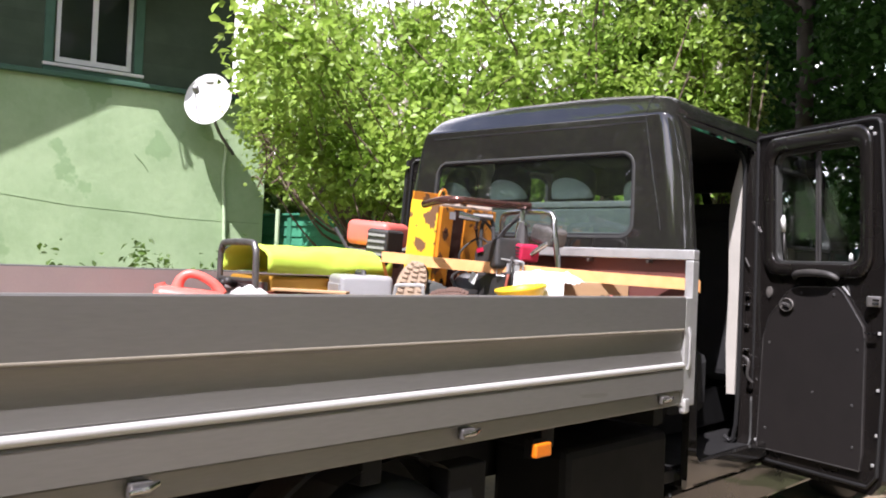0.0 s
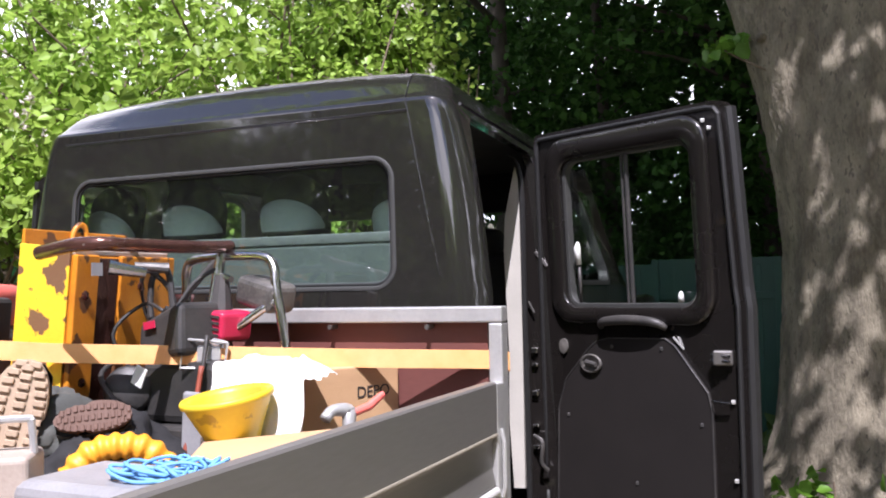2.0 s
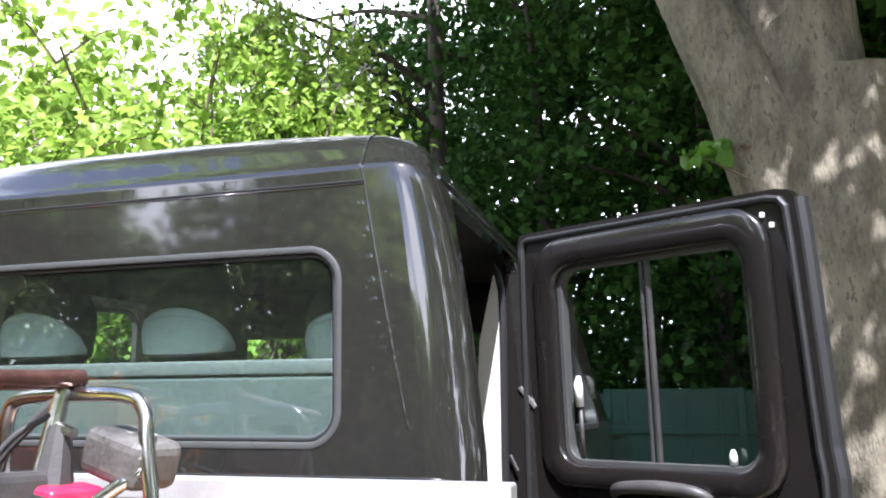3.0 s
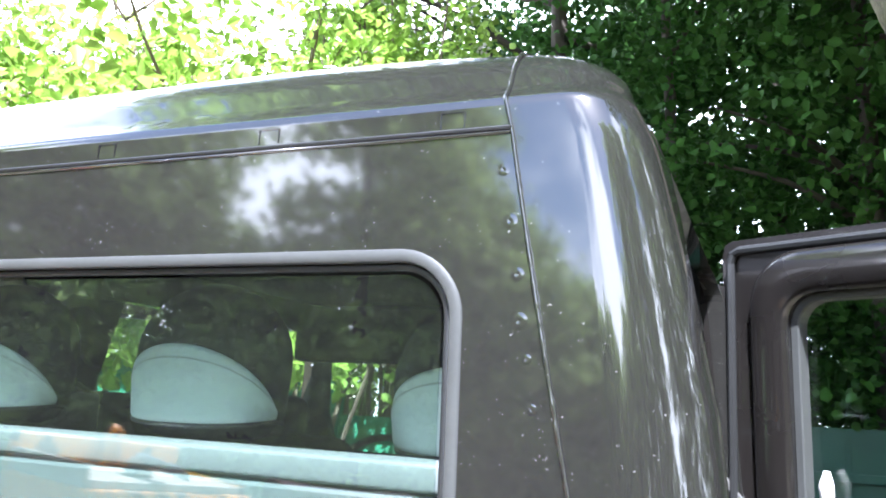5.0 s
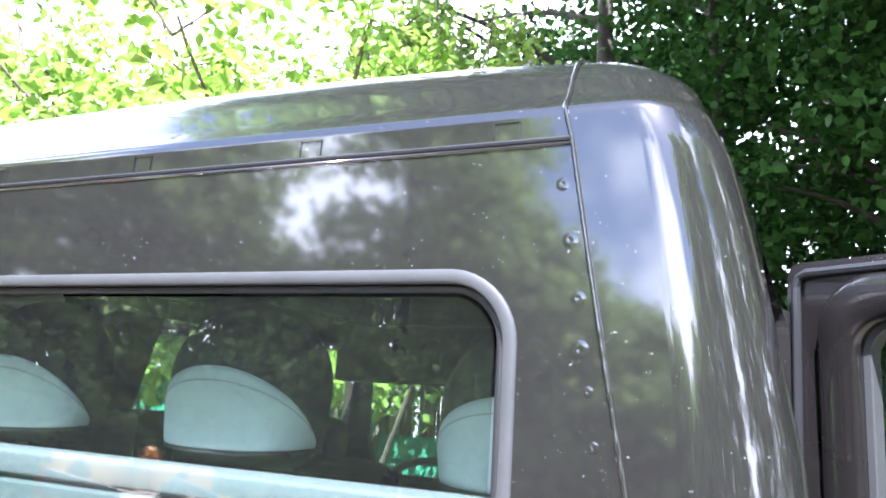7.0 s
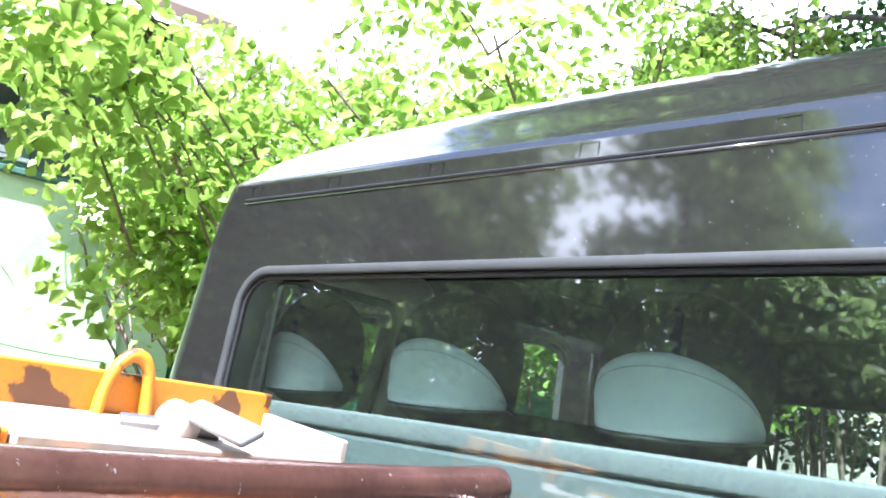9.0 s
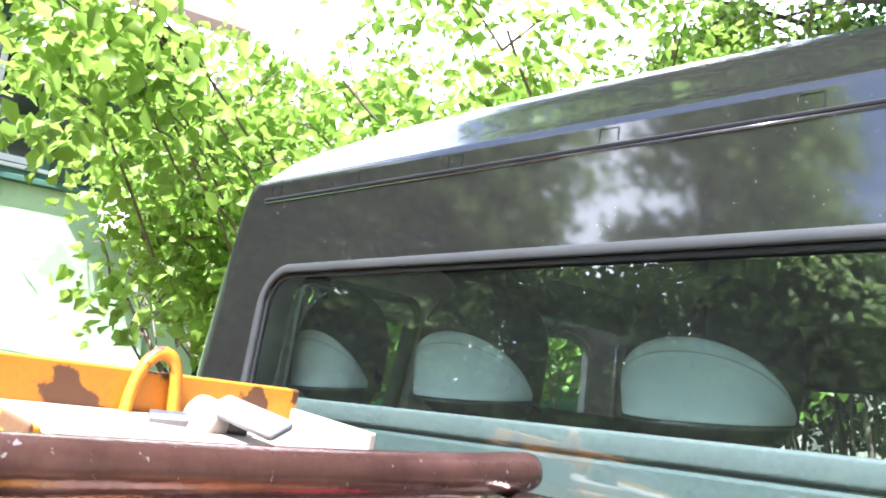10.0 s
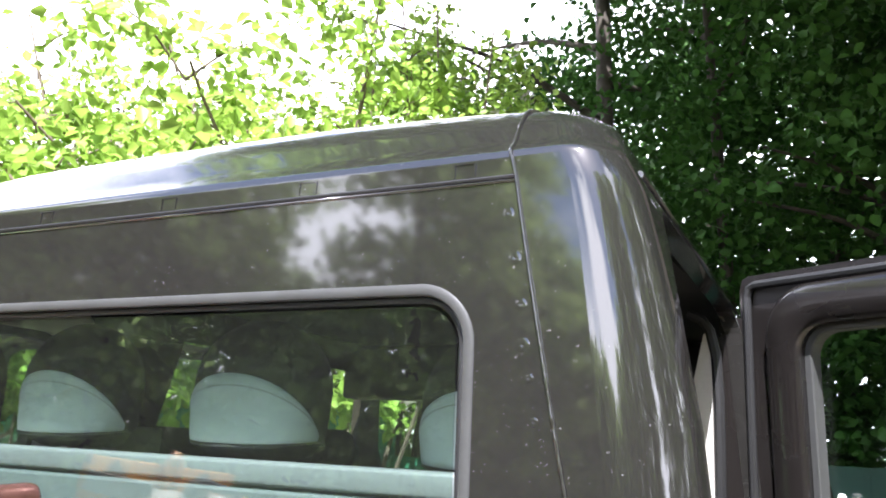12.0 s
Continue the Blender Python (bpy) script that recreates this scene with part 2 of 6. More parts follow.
M_WHITE = mat("white_window_paint", (0.72, 0.72, 0.69), (0.60, 0.60, 0.58), rough=0.5, scale=9, fine=120)
M_DISH = mat("white_dish_enamel", (0.80, 0.80, 0.79), (0.70, 0.70, 0.68), rough=0.35, scale=4, fine=90, bump=0.03)
M_PIPE = mat("pale_green_painted_pipe", (0.50, 0.62, 0.40), (0.40, 0.53, 0.32), rough=0.6, scale=8, fine=120)
M_CABLE = mat("weathered_green_cable", (0.25, 0.36, 0.19), rough=0.8, scale=8, fine=120)
M_FENCE = mat("green_fence_paint", (0.055, 0.28, 0.16), (0.040, 0.21, 0.12), rough=0.55, scale=5, fine=80, object_random=0.12, stretch=(0.4, 1, 1))
M_SHEET = mat("dark_green_sheet_paint", (0.020, 0.085, 0.062), (0.015, 0.065, 0.048), rough=0.4, scale=4, fine=90, object_random=0.08)
M_ROOFING = mat("brown_roof_boards", (0.15, 0.10, 0.075), rough=0.8, scale=6, fine=90)
M_BARK = mat("grey_maple_bark", (0.228, 0.201, 0.144), (0.102, 0.089, 0.063), rough=0.95, scale=9, fine=75, bump=1.0, contrast=0.8, stretch=(1, 1, 0.38), bump_dist=0.03,
             spot=(0.115, 0.100, 0.072), spot_scale=42, spot_at=0.60)
M_BARKDARK = mat("dark_bark", (0.085, 0.07, 0.055), (0.05, 0.042, 0.033), rough=0.95, scale=9, fine=60, bump=0.8)
M_STEM = mat("lilac_stem_bark", (0.16, 0.12, 0.085), rough=0.9, scale=14, fine=90)
M_LILAC = mat("lilac_leaf", (0.345, 0.485, 0.082), (0.230, 0.370, 0.058), rough=0.42, scale=2.0, fine=30, bump=0.05, translucent=0.48, island=0.35)
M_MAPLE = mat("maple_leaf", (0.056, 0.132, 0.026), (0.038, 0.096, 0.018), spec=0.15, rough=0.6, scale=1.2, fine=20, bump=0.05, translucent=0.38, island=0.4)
# paler leaf green with the light through it put into the colour
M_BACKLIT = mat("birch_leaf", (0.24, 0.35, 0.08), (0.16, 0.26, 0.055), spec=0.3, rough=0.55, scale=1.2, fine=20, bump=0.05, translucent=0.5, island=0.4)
# brightened again so that the paint and glass mirror lighter trees
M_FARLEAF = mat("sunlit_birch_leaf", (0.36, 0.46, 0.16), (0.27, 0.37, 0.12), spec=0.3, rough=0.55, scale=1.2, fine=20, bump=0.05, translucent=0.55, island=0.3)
M_SPRIG = mat("young_maple_leaf", (0.14, 0.30, 0.03), (0.11, 0.25, 0.025), rough=0.45, scale=5, fine=60, bump=0.05, translucent=0.45, island=0.2)
M_BLOSSOM = mat("pale_lilac_blossom", (0.74, 0.68, 0.64), (0.66, 0.58, 0.56), rough=0.8, scale=8, fine=80, translucent=0.3)
M_DIRT = mat("dry_dirt", (0.24, 0.185, 0.125), (0.15, 0.12, 0.08), rough=0.95, scale=1.8, fine=30, bump=0.8, contrast=0.8, spot=(0.10, 0.11, 0.045), spot_scale=1.3, spot_at=0.55)
M_GRASS = mat("grass_blade", (0.10, 0.18, 0.03), (0.07, 0.13, 0.02), rough=0.6, scale=3, fine=40, translucent=0.3, island=0.3)
M_GLASS = glass("clear_glass", (0.90, 0.94, 0.92), 0.05)
M_GLASS_REAR = glass("dusty_hazed_tinted_rear_glass", (0.82, 0.90, 0.87), 0.115, 0.0045)
M_PANE = mat("dark_window_pane", (0.02, 0.025, 0.022), rough=0.05, scale=4, fine=90, bump=0.01, rough_var=0.02)


# ---- building helpers ----
def mesh_of(name, bm, material, smooth=False):
    me = bpy.data.meshes.new(name)
    bmesh.ops.recalc_face_normals(bm, faces=bm.faces)
    bm.to_mesh(me)
    bm.free()
    me.materials.append(material)
    if smooth:
        me.shade_smooth()
    if smooth == "angle":
        me.set_sharp_from_angle(angle=radians(32))
    return me


def part(name, bm, material, parent=None, label="", smooth=False):
    ob = new(name, mesh_of(name, bm, material, smooth))
    if parent is not None:
        ob.parent = parent
    if label:
        ob["label"] = label
    return ob


def thing(name, label, category, group="", kind=""):
    return tagged(new(name), label, category, group, kind)


def box(bm, lo, hi, bevel=0.0, m=None, seg=2):
    lo, hi = Vector(lo), Vector(hi)
    r = bmesh.ops.create_cube(bm, size=1)
    vs = r["verts"]
    for v in vs:
        v.co = Vector(((lo[k] + hi[k]) / 2 + v.co[k] * (hi[k] - lo[k]) for k in range(3)))
    if bevel:
        es = list({e for v in vs for e in v.link_edges})
        g = bmesh.ops.bevel(bm, geom=es, offset=bevel, segments=seg, affect="EDGES", profile=0.5)
        vs = list({v for f in g["faces"] for v in f.verts} | {v for v in vs if v.is_valid})
    if m is not None:
        bmesh.ops.transform(bm, matrix=m, verts=vs)
    return bm


def nbox(lo, hi, bevel=0.0, m=None, seg=2):
    return box(bmesh.new(), lo, hi, bevel, m, seg)


def smooth_path(pts, n=6):
    """A rounded line through the points."""
    pts = [Vector(p) for p in pts]
    if len(pts) < 3:
        return pts
    out = []
    for i in range(len(pts) - 1):
        a, b, c, d = pts[max(i - 1, 0)], pts[i], pts[i + 1], pts[min(i + 2, len(pts) - 1)]
        for k in range(n):
            t = k / n
            out.append(0.5 * ((2 * b) + (c - a) * t + (2 * a - 5 * b + 4 * c - d) * t * t + (3 * b - a - 3 * c + d) * t ** 3))
    out.append(pts[-1])
    return out


def tube(bm, pts, radius, sides=10, caps=True):
    """A tube along points; radius may be a number or one per point."""
    pts = [Vector(p) for p in pts]
    rad = list(np.interp(np.linspace(0, 1, len(pts)), np.linspace(0, 1, len(radius)), radius)) if isinstance(radius, (list, tuple)) else [radius] * len(pts)
    rings, up = [], None
    for i, p in enumerate(pts):
        d = (pts[min(i + 1, len(pts) - 1)] - pts[max(i - 1, 0)]).normalized()
        if up is None:
            up = d.orthogonal().normalized()
        up = (up - d * up.dot(d)).normalized()
        side = d.cross(up)
        rings.append([bm.verts.new(p + (up * math.cos(a) + side * math.sin(a)) * rad[i]) for a in (2 * math.pi * k / sides for k in range(sides))])
    for a, b in zip(rings, rings[1:]):
        for k in range(sides):
            bm.faces.new((a[k], a[(k + 1) % sides], b[(k + 1) % sides], b[k]))
    if caps:
        bm.faces.new(rings[0][::-1])
        bm.faces.new(rings[-1])
    return bm


def ntube(pts, radius, sides=10, smooth_n=0):
    return tube(bmesh.new(), smooth_path(pts, smooth_n) if smooth_n else pts, radius, sides)


def lathe(bm, profile, sides=28, m=None):
    """Turn (radius, z) points round z."""
    rings = [[bm.verts.new((max(r, 1e-4) * math.cos(a), max(r, 1e-4) * math.sin(a), z)) for a in (2 * math.pi * k / sides for k in range(sides))] for r, z in profile]
    vs = [v for r in rings for v in r]
    for a, b in zip(rings, rings[1:]):
        for k in range(sides):
            bm.faces.new((a[k], a[(k + 1) % sides], b[(k + 1) % sides], b[k]))
    bmesh.ops.remove_doubles(bm, verts=vs, dist=2e-4)
    if m is not None:
        bmesh.ops.transform(bm, matrix=m, verts=[v for v in vs if v.is_valid])
    return bm


def rounded(x0, y0, x1, y1, r, n=7, taper=0.0):
    """A rounded rectangle as a loop of (x, y); taper narrows its top at both sides."""
    pts = []
    for cx, cy, a0 in ((x1 - r, y1 - r, 0), (x0 + r, y1 - r, 90), (x0 + r, y0 + r, 180), (x1 - r, y0 + r, 270)):
        for k in range(n + 1):
            a = radians(a0 + 90 * k / n)
            pts.append((cx + r * math.cos(a), cy + r * math.sin(a)))
    mid = (x0 + x1) / 2
    return [(x - taper * (y - y0) / (y1 - y0) * (1 if x > mid else -1), y) for x, y in pts]


def plate(bm, outer, holes, place, thick):
    """A sheet with holes: loops of (u, v), put in space by place(u, v, w), w being 0 at the face and thick behind it."""
    loops = []
    for loop in [outer] + list(holes):
        loops.append([bm.verts.new((u, v, 0)) for u, v in loop])
    edges = [bm.edges.new((lp[k], lp[(k + 1) % len(lp)])) for lp in loops for k in range(len(lp))]
    faces = [f for f in bmesh.ops.triangle_fill(bm, use_beauty=True, use_dissolve=False, edges=edges)["geom"] if isinstance(f, bmesh.types.BMFace)]
    flat = {v: (v.co.x, v.co.y) for lp in loops for v in lp}

    def inside(p, loop):
        hit = False
        for (x0, y0), (x1, y1) in zip(loop, loop[1:] + loop[:1]):
            if (y0 > p[1]) != (y1 > p[1]) and p[0] < (x1 - x0) * (p[1] - y0) / (y1 - y0) + x0:
                hit = not hit
        return hit
    shut = [f for f in faces if any(inside(f.calc_center_median(), list(h)) for h in holes)]
    faces = [f for f in faces if f not in shut]
    bmesh.ops.delete(bm, geom=shut, context="FACES_ONLY")
    back = {v: bm.verts.new(place(*flat[v], thick)) for v in flat}
    for f in faces:
        bm.faces.new([back[v] for v in reversed(f.verts)])
    for lp in loops:
        for k in range(len(lp)):
            a, b = lp[k], lp[(k + 1) % len(lp)]
            bm.faces.new((a, b, back[b], back[a]))
    for v, (u, w) in flat.items():
        v.co = place(u, w, 0)
    return bm


def ring(bm, inner, outer, place, w0, w1, crown=0.003):
    """A frame between two loops of equal length, from depth w0 to w1, with a soft crown."""
    rows = []
    for lo, f, w in ((outer, 0, w1), (outer, 0, w0), (outer, 0.12, w0 - crown), (outer, 0.88, w0 - crown), (outer, 1, w0), (outer, 1, w1)):
        rows.append([bm.verts.new(place(a[0] + (b[0] - a[0]) * f, a[1] + (b[1] - a[1]) * f, w)) for a, b in zip(outer, inner)])
    n = len(outer)
    for a, b in zip(rows, rows[1:] + rows[:1]):
        for k in range(n):
            bm.faces.new((a[k], a[(k + 1) % n], b[(k + 1) % n], b[k]))
    return bm


def leaves_mesh(name, centres, normals, sizes, material, seed, long=1.35, fold=0.25):
    """Many small folded leaves as one mesh: centre, facing and size for each."""
    rng = np.random.default_rng(seed)
    n = len(centres)
    c, nn, s = np.asarray(centres, float), np.asarray(normals, float), np.asarray(sizes, float)[:, None]
    nn /= np.linalg.norm(nn, axis=1)[:, None] + 1e-9
    t = rng.normal(size=(n, 3))
    t[:, 2] -= 0.7
    t -= nn * (t * nn).sum(1)[:, None]
    t /= np.linalg.norm(t, axis=1)[:, None] + 1e-9
    w = np.cross(nn, t)
    stem, tip = c - t * s * long * 0.5, c + t * s * long * 0.5 - nn * s * 0.12
    l1, r1 = c - t * s * 0.18 + w * s * 0.46 + nn * s * fold * 0.5, c - t * s * 0.18 - w * s * 0.46 + nn * s * fold * 0.5
    l2, r2 = c + t * s * 0.28 + w * s * 0.30 + nn * s * fold * 0.35, c + t * s * 0.28 - w * s * 0.30 + nn * s * fold * 0.35
    verts = np.stack([stem, l1, l2, tip, r2, r1], 1).reshape(-1, 3)
    k = np.arange(n)[:, None] * 6
    faces = np.concatenate([k + np.array([[0, 1, 2, 3]]), k + np.array([[0, 3, 4, 5]])], 1).reshape(-1, 4)
    me = bpy.data.meshes.new(name)
    me.vertices.add(len(verts))
    me.vertices.foreach_set("co", verts.ravel())
    me.loops.add(faces.size)
    me.loops.foreach_set("vertex_index", faces.ravel().astype(np.int32))
    me.polygons.add(len(faces))
    me.polygons.foreach_set("loop_start", np.arange(0, faces.size, 4, dtype=np.int32))
    me.update(calc_edges=True)
    me.validate()
    me.materials.append(material)
    return me


def leaf_cloud(rng, clumps, per, spread, size, flat=0.6):
    """Leaves round clump centres: each clump is a loose drooping tuft."""
    cs = np.repeat(np.asarray(clumps, float), per, axis=0)
    off = rng.normal(size=cs.shape) * spread * np.array([1, 1, flat])
    c = cs + off
    nn = rng.normal(size=cs.shape) * 0.75 + np.array([0, 0, 0.9]) + off / (spread + 1e-6) * 0.35
    return c, nn, size * rng.uniform(0.6, 1.25, len(c))


# ---- ground ----
def build_ground():
    bm = bmesh.new()
    n, rng = 70, random.Random(3)
    grid = {}
    for i in range(n + 1):
        for j in range(n + 1):
            x = -14 + 28 * i / n
            y = -14 + 28 * j / n
            far = max(abs(x), abs(y))
            z = 0.05 * noise.noise((x * 0.4, y * 0.4, 0)) + 0.02 * noise.noise((x * 2.1, y * 2.1, 5))
            if x > 1 and y > 1.5:
                z += 0.16 * min((y - 1.5) / 2, 1) * min(x - 1, 1)
            grid[i, j] = bm.verts.new((x, y, z))
    for i in range(n):
        for j in range(n):
            bm.faces.new((grid[i, j], grid[i + 1, j], grid[i + 1, j + 1], grid[i, j + 1]))
    rim = [grid[i, 0] for i in range(n)] + [grid[n, j] for j in range(n)] + [grid[i, n] for i in range(n, 0, -1)] + [grid[0, j] for j in range(n, 0, -1)]
    out = [bm.verts.new((v.co.x * 40, v.co.y * 40, 0)) for v in rim]
    for k in range(len(rim)):
        bm.faces.new((rim[k], rim[(k + 1) % len(rim)], out[(k + 1) % len(rim)], out[k]))
    g = part("ground", bm, M_DIRT, smooth=True)
    tagged(g, "dry trodden dirt yard with weedy patches", "ground", kind="structure")


build_ground()

# ---- truck: frame of the cab ----
WAIST = 1.46
# roof edge: height, distance in from the rear wall and from the side
ROOF = [(1.985, 0.0, 0.0), (1.990, 0.0010, 0.0005), (1.9945, 0.0040, 0.0012), (1.9980, 0.0088, 0.0022), (2.0040, 0.0165, 0.0040), (2.016, 0.031, 0.009), (2.039, 0.055, 0.020), (2.059, 0.080, 0.036), (2.074, 0.105, 0.056),
        (2.086, 0.14, 0.09), (2.097, 0.20, 0.15), (2.105, 0.30, 0.25), (2.111, 0.45, 0.40), (2.113, 0.60, 0.50)]



def back_y(z):
    return 0.027 + 0.043 * (z - 1.956)


def half_w(z):
    return float(np.interp(z, (1.0, 1.46, 1.69, 1.79, 1.88, 1.95, 2.0), (0.820, 0.813, 0.786, 0.766, 0.746, 0.728, 0.706)))


def cab_plan(z, inset=0.0, side=0.0):
    """Half width, rear line and corner radius of the cab at a height."""
    return half_w(min(z, 2.0)) - side, back_y(min(z, 1.99)) + inset, cab_r(z) + 0.1 * inset


def roof_z(x, z, inset):
    """The roof is crowned: higher towards the middle."""
    return z + 0.027 * max(1 - abs(x / 0.66) ** 3, 0) * min(inset / 0.13, 1) if inset > 0 else z


def rear_corner_point(x, z, inset=0.0, side=0.0, off=0.0):
    w, yb, r = cab_plan(z, inset, side)
    dx = min(max(x - (w - r), 0.0), r)
    return Vector((x, yb + r - math.sqrt(r * r - dx * dx) - off, roof_z(x, z, inset) + off))


def cab_r(z):
    return float(np.interp(z, (1.0, 1.69, 1.985, 2.1), (0.090, 0.085, 0.062, 0.050)))


truck = thing("pickup_truck", "dark brown-black crew cab pickup with dropside bed, doors open", "truck")


def rear_place(u, v, w):
    return Vector((u, back_y(v) + w, v))


WIN = (-0.590, 1.474, 0.565, 1.833, 0.062)


def win_loop(grow=0.0):
    x0, z0, x1, z1, r = WIN
    return [(x, y + 0.010 * (1 - (x / 0.6) ** 2) * (1 if y > 1.66 else -0.4)) for x, y in rounded(x0 - grow, z0 - grow, x1 + grow, z1 + grow, r + grow, 9, 0.012)]


def build_cab():
    cab = part("cab_shell", bmesh_cab_shell(), M_PAINT, truck, smooth=True)
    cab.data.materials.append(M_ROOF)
    # rear wall with the window opening
    edge = [(half_w(z) - cab_r(z), z) for z in (1.0, WAIST, 1.58, 1.69, 1.79, 1.84, 1.88, 1.92, 1.95, 1.985)]
    outer = edge + [(-x, z) for x, z in reversed(edge)]
    part("rear_panel", plate(bmesh.new(), outer, [win_loop()], rear_place, 0.022), M_PAINT, cab)
    seal = part("window_seal", ring(bmesh.new(), win_loop(-0.008), win_loop(0.005), rear_place, -0.001, 0.012, 0.0012), M_SEAL, cab, "grey rubber seal round the rear window", smooth=True)
    part("glazing_rubber", ring(bmesh.new(), win_loop(-0.016), win_loop(-0.0085), rear_place, 0.006, 0.012, 0.001), M_RUBBER, cab, smooth=True)
    pane = part("rear_window_pane", plate(bmesh.new(), win_loop(-0.02), [], lambda u, v, w: rear_place(u, v, w + 0.006), 0.004), M_GLASS_REAR, cab, "large tinted glass rear window")
    pane.visible_shadow = False
    # thin welded seam across under the roof, and down at one corner
    part("roof_seam", ntube([rear_place(-0.617, 1.958, -0.001), rear_place(0.600, 1.961, -0.001)], 0.0026, 6), M_RUBBER, cab)
    part("seam_lip", ntube([rear_place(-0.617, 1.9535, 0.0), rear_place(0.600, 1.9565, 0.0)], 0.0024, 8), M_PAINT, cab, smooth=True)
    bead = bmesh.new()
    rng = random.Random(5)
    over = [rear_corner_point(0.600 - 0.024 * (z - 1.956) / 0.092, z, i, si, 0.0008) for z, i, si in reversed(ROOF) if 1.984 < z < 2.087]
    pts = over + [rear_corner_point(0.600 + 0.085 * k / 16 + 0.010 * (k / 16) ** 2, 1.956 - 0.45 * k / 16, 0.0, 0.0, 0.0008) for k in range(17)]
    tube(bead, smooth_path(pts, 5), [0.0020 + 0.0008 * rng.random() for _ in range((len(pts) - 1) * 5 + 1)], 6)
    part("weld_bead", bead, M_PAINT, cab, "uneven painted weld bead", smooth=True)
    # stamped slots above the seam
    for x in (-0.590, -0.390, -0.173, 0.076, 0.313, 0.535):
        bm = bmesh.new()
        for lo, hi in (((x - 0.0135, 1.965), (x - 0.0125, 1.982)), ((x + 0.0125, 1.965), (x + 0.0135, 1.982)), ((x - 0.0135, 1.981), (x + 0.0135, 1.982))):
            a, b = rear_place(lo[0], lo[1], -0.0012), rear_place(hi[0], hi[1], 0.004)
            box(bm, (a.x, a.y, a.z), (b.x, b.y + 0.003, b.z), 0.0003, seg=1)
        part("stamped_slot", bm, M_PAINT, cab)
    # hammered dents along the weld
    for x, z, r in ((0.593, 1.918, 0.0044), (0.603, 1.866, 0.0050), (0.613, 1.814, 0.0046), (0.617, 1.770, 0.0056), (0.626, 1.735, 0.0034), (0.633, 1.690, 0.0036)):
        bm = bmesh.new()
        lathe(bm, [(r * 1.5, 0.0003), (r * 1.1, 0.00008), (r * 0.7, 0.0), (r * 0.40, 0.0), (r * 0.22, 0.0002), (0.0, 0.0004)], 20, Matrix.Translation(rear_place(x, z, -0.0004)) @ pose(0, 0, 0, 90 - 2.5) @ Matrix.Diagonal((1, 1, -1, 1)))
        part("dent", bm, M_PAINT, cab, smooth=True)
    # sides
    def taper(u, v):
        return 0.062 * max(u - 0.15, 0) * min(max((v - 1.5) / 0.5, 0), 1)

    def side(sx, name, doors, low):
        def place(u, v, w):
            return Vector((sx * (half_w(v) - w - taper(u, v)), u, v))
        holes = doors
        back = [(back_y(z) + cab_r(z), z) for z in (1.985, 1.95, 1.92, 1.88, 1.84, 1.79, 1.69, 1.58, WAIST, 1.0)]
        outer = [(back[-1][0], low), (2.05, low), (2.05, WAIST), (1.70, 1.985)] + back
        return part(name, plate(bmesh.new(), outer, holes, place, 0.03), M_PAINT, cab)
    left_front = rounded(1.00, 1.475, 1.66, 1.90, 0.06)
    left_rear = rounded(0.17, 1.465, 0.515, 1.870, 0.050)
    side(-1, "left_side_panel", [left_rear, [(0.87, 1.685), (1.79, 1.685), (1.67, 1.90), (0.87, 1.90)]], 0.50)
    part("window_trim", ring(bmesh.new(), left_rear, rounded(0.115, 1.41, 0.585, 1.930, 0.09), lambda u, v, w: Vector((-half_w(v) + 0.034 - w + taper(u, v), u, v)), -0.030, 0.0, 0.006), M_BEIGE, cab, "grey moulded trim round the rear side window", smooth=True)
    # the doorway stands open at the other side
    side(1, "right_side_panel", [rounded(0.150, 0.56, 0.895, 1.955, 0.05), left_front], 0.50)
    for nm, sx, lp in (("left_rear_pane", -1, left_rear), ("right_front_pane", 1, left_front)):
        p = part(nm, plate(bmesh.new(), lp, [], lambda u, v, w: Vector((sx * (half_w(v) - 0.012 - w - taper(u, v)), u, v)), 0.004), M_GLASS, cab)
        p.visible_shadow = False
        part("window_rubber", ring(bmesh.new(), [(0.5 * (min(q[0] for q in lp) + max(q[0] for q in lp)) + (q[0] - 0.5 * (min(q[0] for q in lp) + max(q[0] for q in lp))) * 0.93, 1.687 + (q[1] - 1.687) * 0.91) for q in lp], lp,
                                   lambda u, v, w: Vector((sx * (half_w(v) - w - taper(u, v)), u, v)), 0.0, 0.034), M_RUBBER, cab)
    part("sliding_window_divider", ntube([(-half_w(1.47) + 0.03, 0.345, 1.47), (-half_w(1.87) + 0.04, 0.345, 1.87)], 0.009, 8), M_BLACKPL, cab)
    # front wall with the windscreen
    def fplace(u, v, w):
        return Vector((u, 2.05 - (v - WAIST) * 0.62 - w, v))
    part("windscreen_frame", plate(bmesh.new(), [(-0.80, WAIST), (0.80, WAIST), (0.70, 1.99), (-0.70, 1.99)], [rounded(-0.715, 1.53, -0.02, 1.90, 0.05), rounded(0.02, 1.53, 0.70, 1.90, 0.05)], fplace, 0.04), M_PAINT, cab)
    ws = part("windscreen", plate(bmesh.new(), [(-0.71, 1.52), (0.71, 1.52), (0.71, 1.91), (-0.71, 1.91)], [], lambda u, v, w: fplace(u, v, w + 0.018), 0.004), M_GLASS, cab)
    ws.visible_shadow = False
    part("bonnet", nbox((-0.78, 2.02, 0.75), (0.78, 3.15, 1.42), 0.05), M_PAINT, cab)
    part("dashboard", nbox((-0.70, 1.80, 1.15), (0.70, 2.0, 1.45), 0.03), M_BLACKPL, cab)
    part("bulkhead", nbox((-0.76, 1.955, 0.47), (0.76, 1.985, 1.44), 0.004), M_RUBBER, cab)
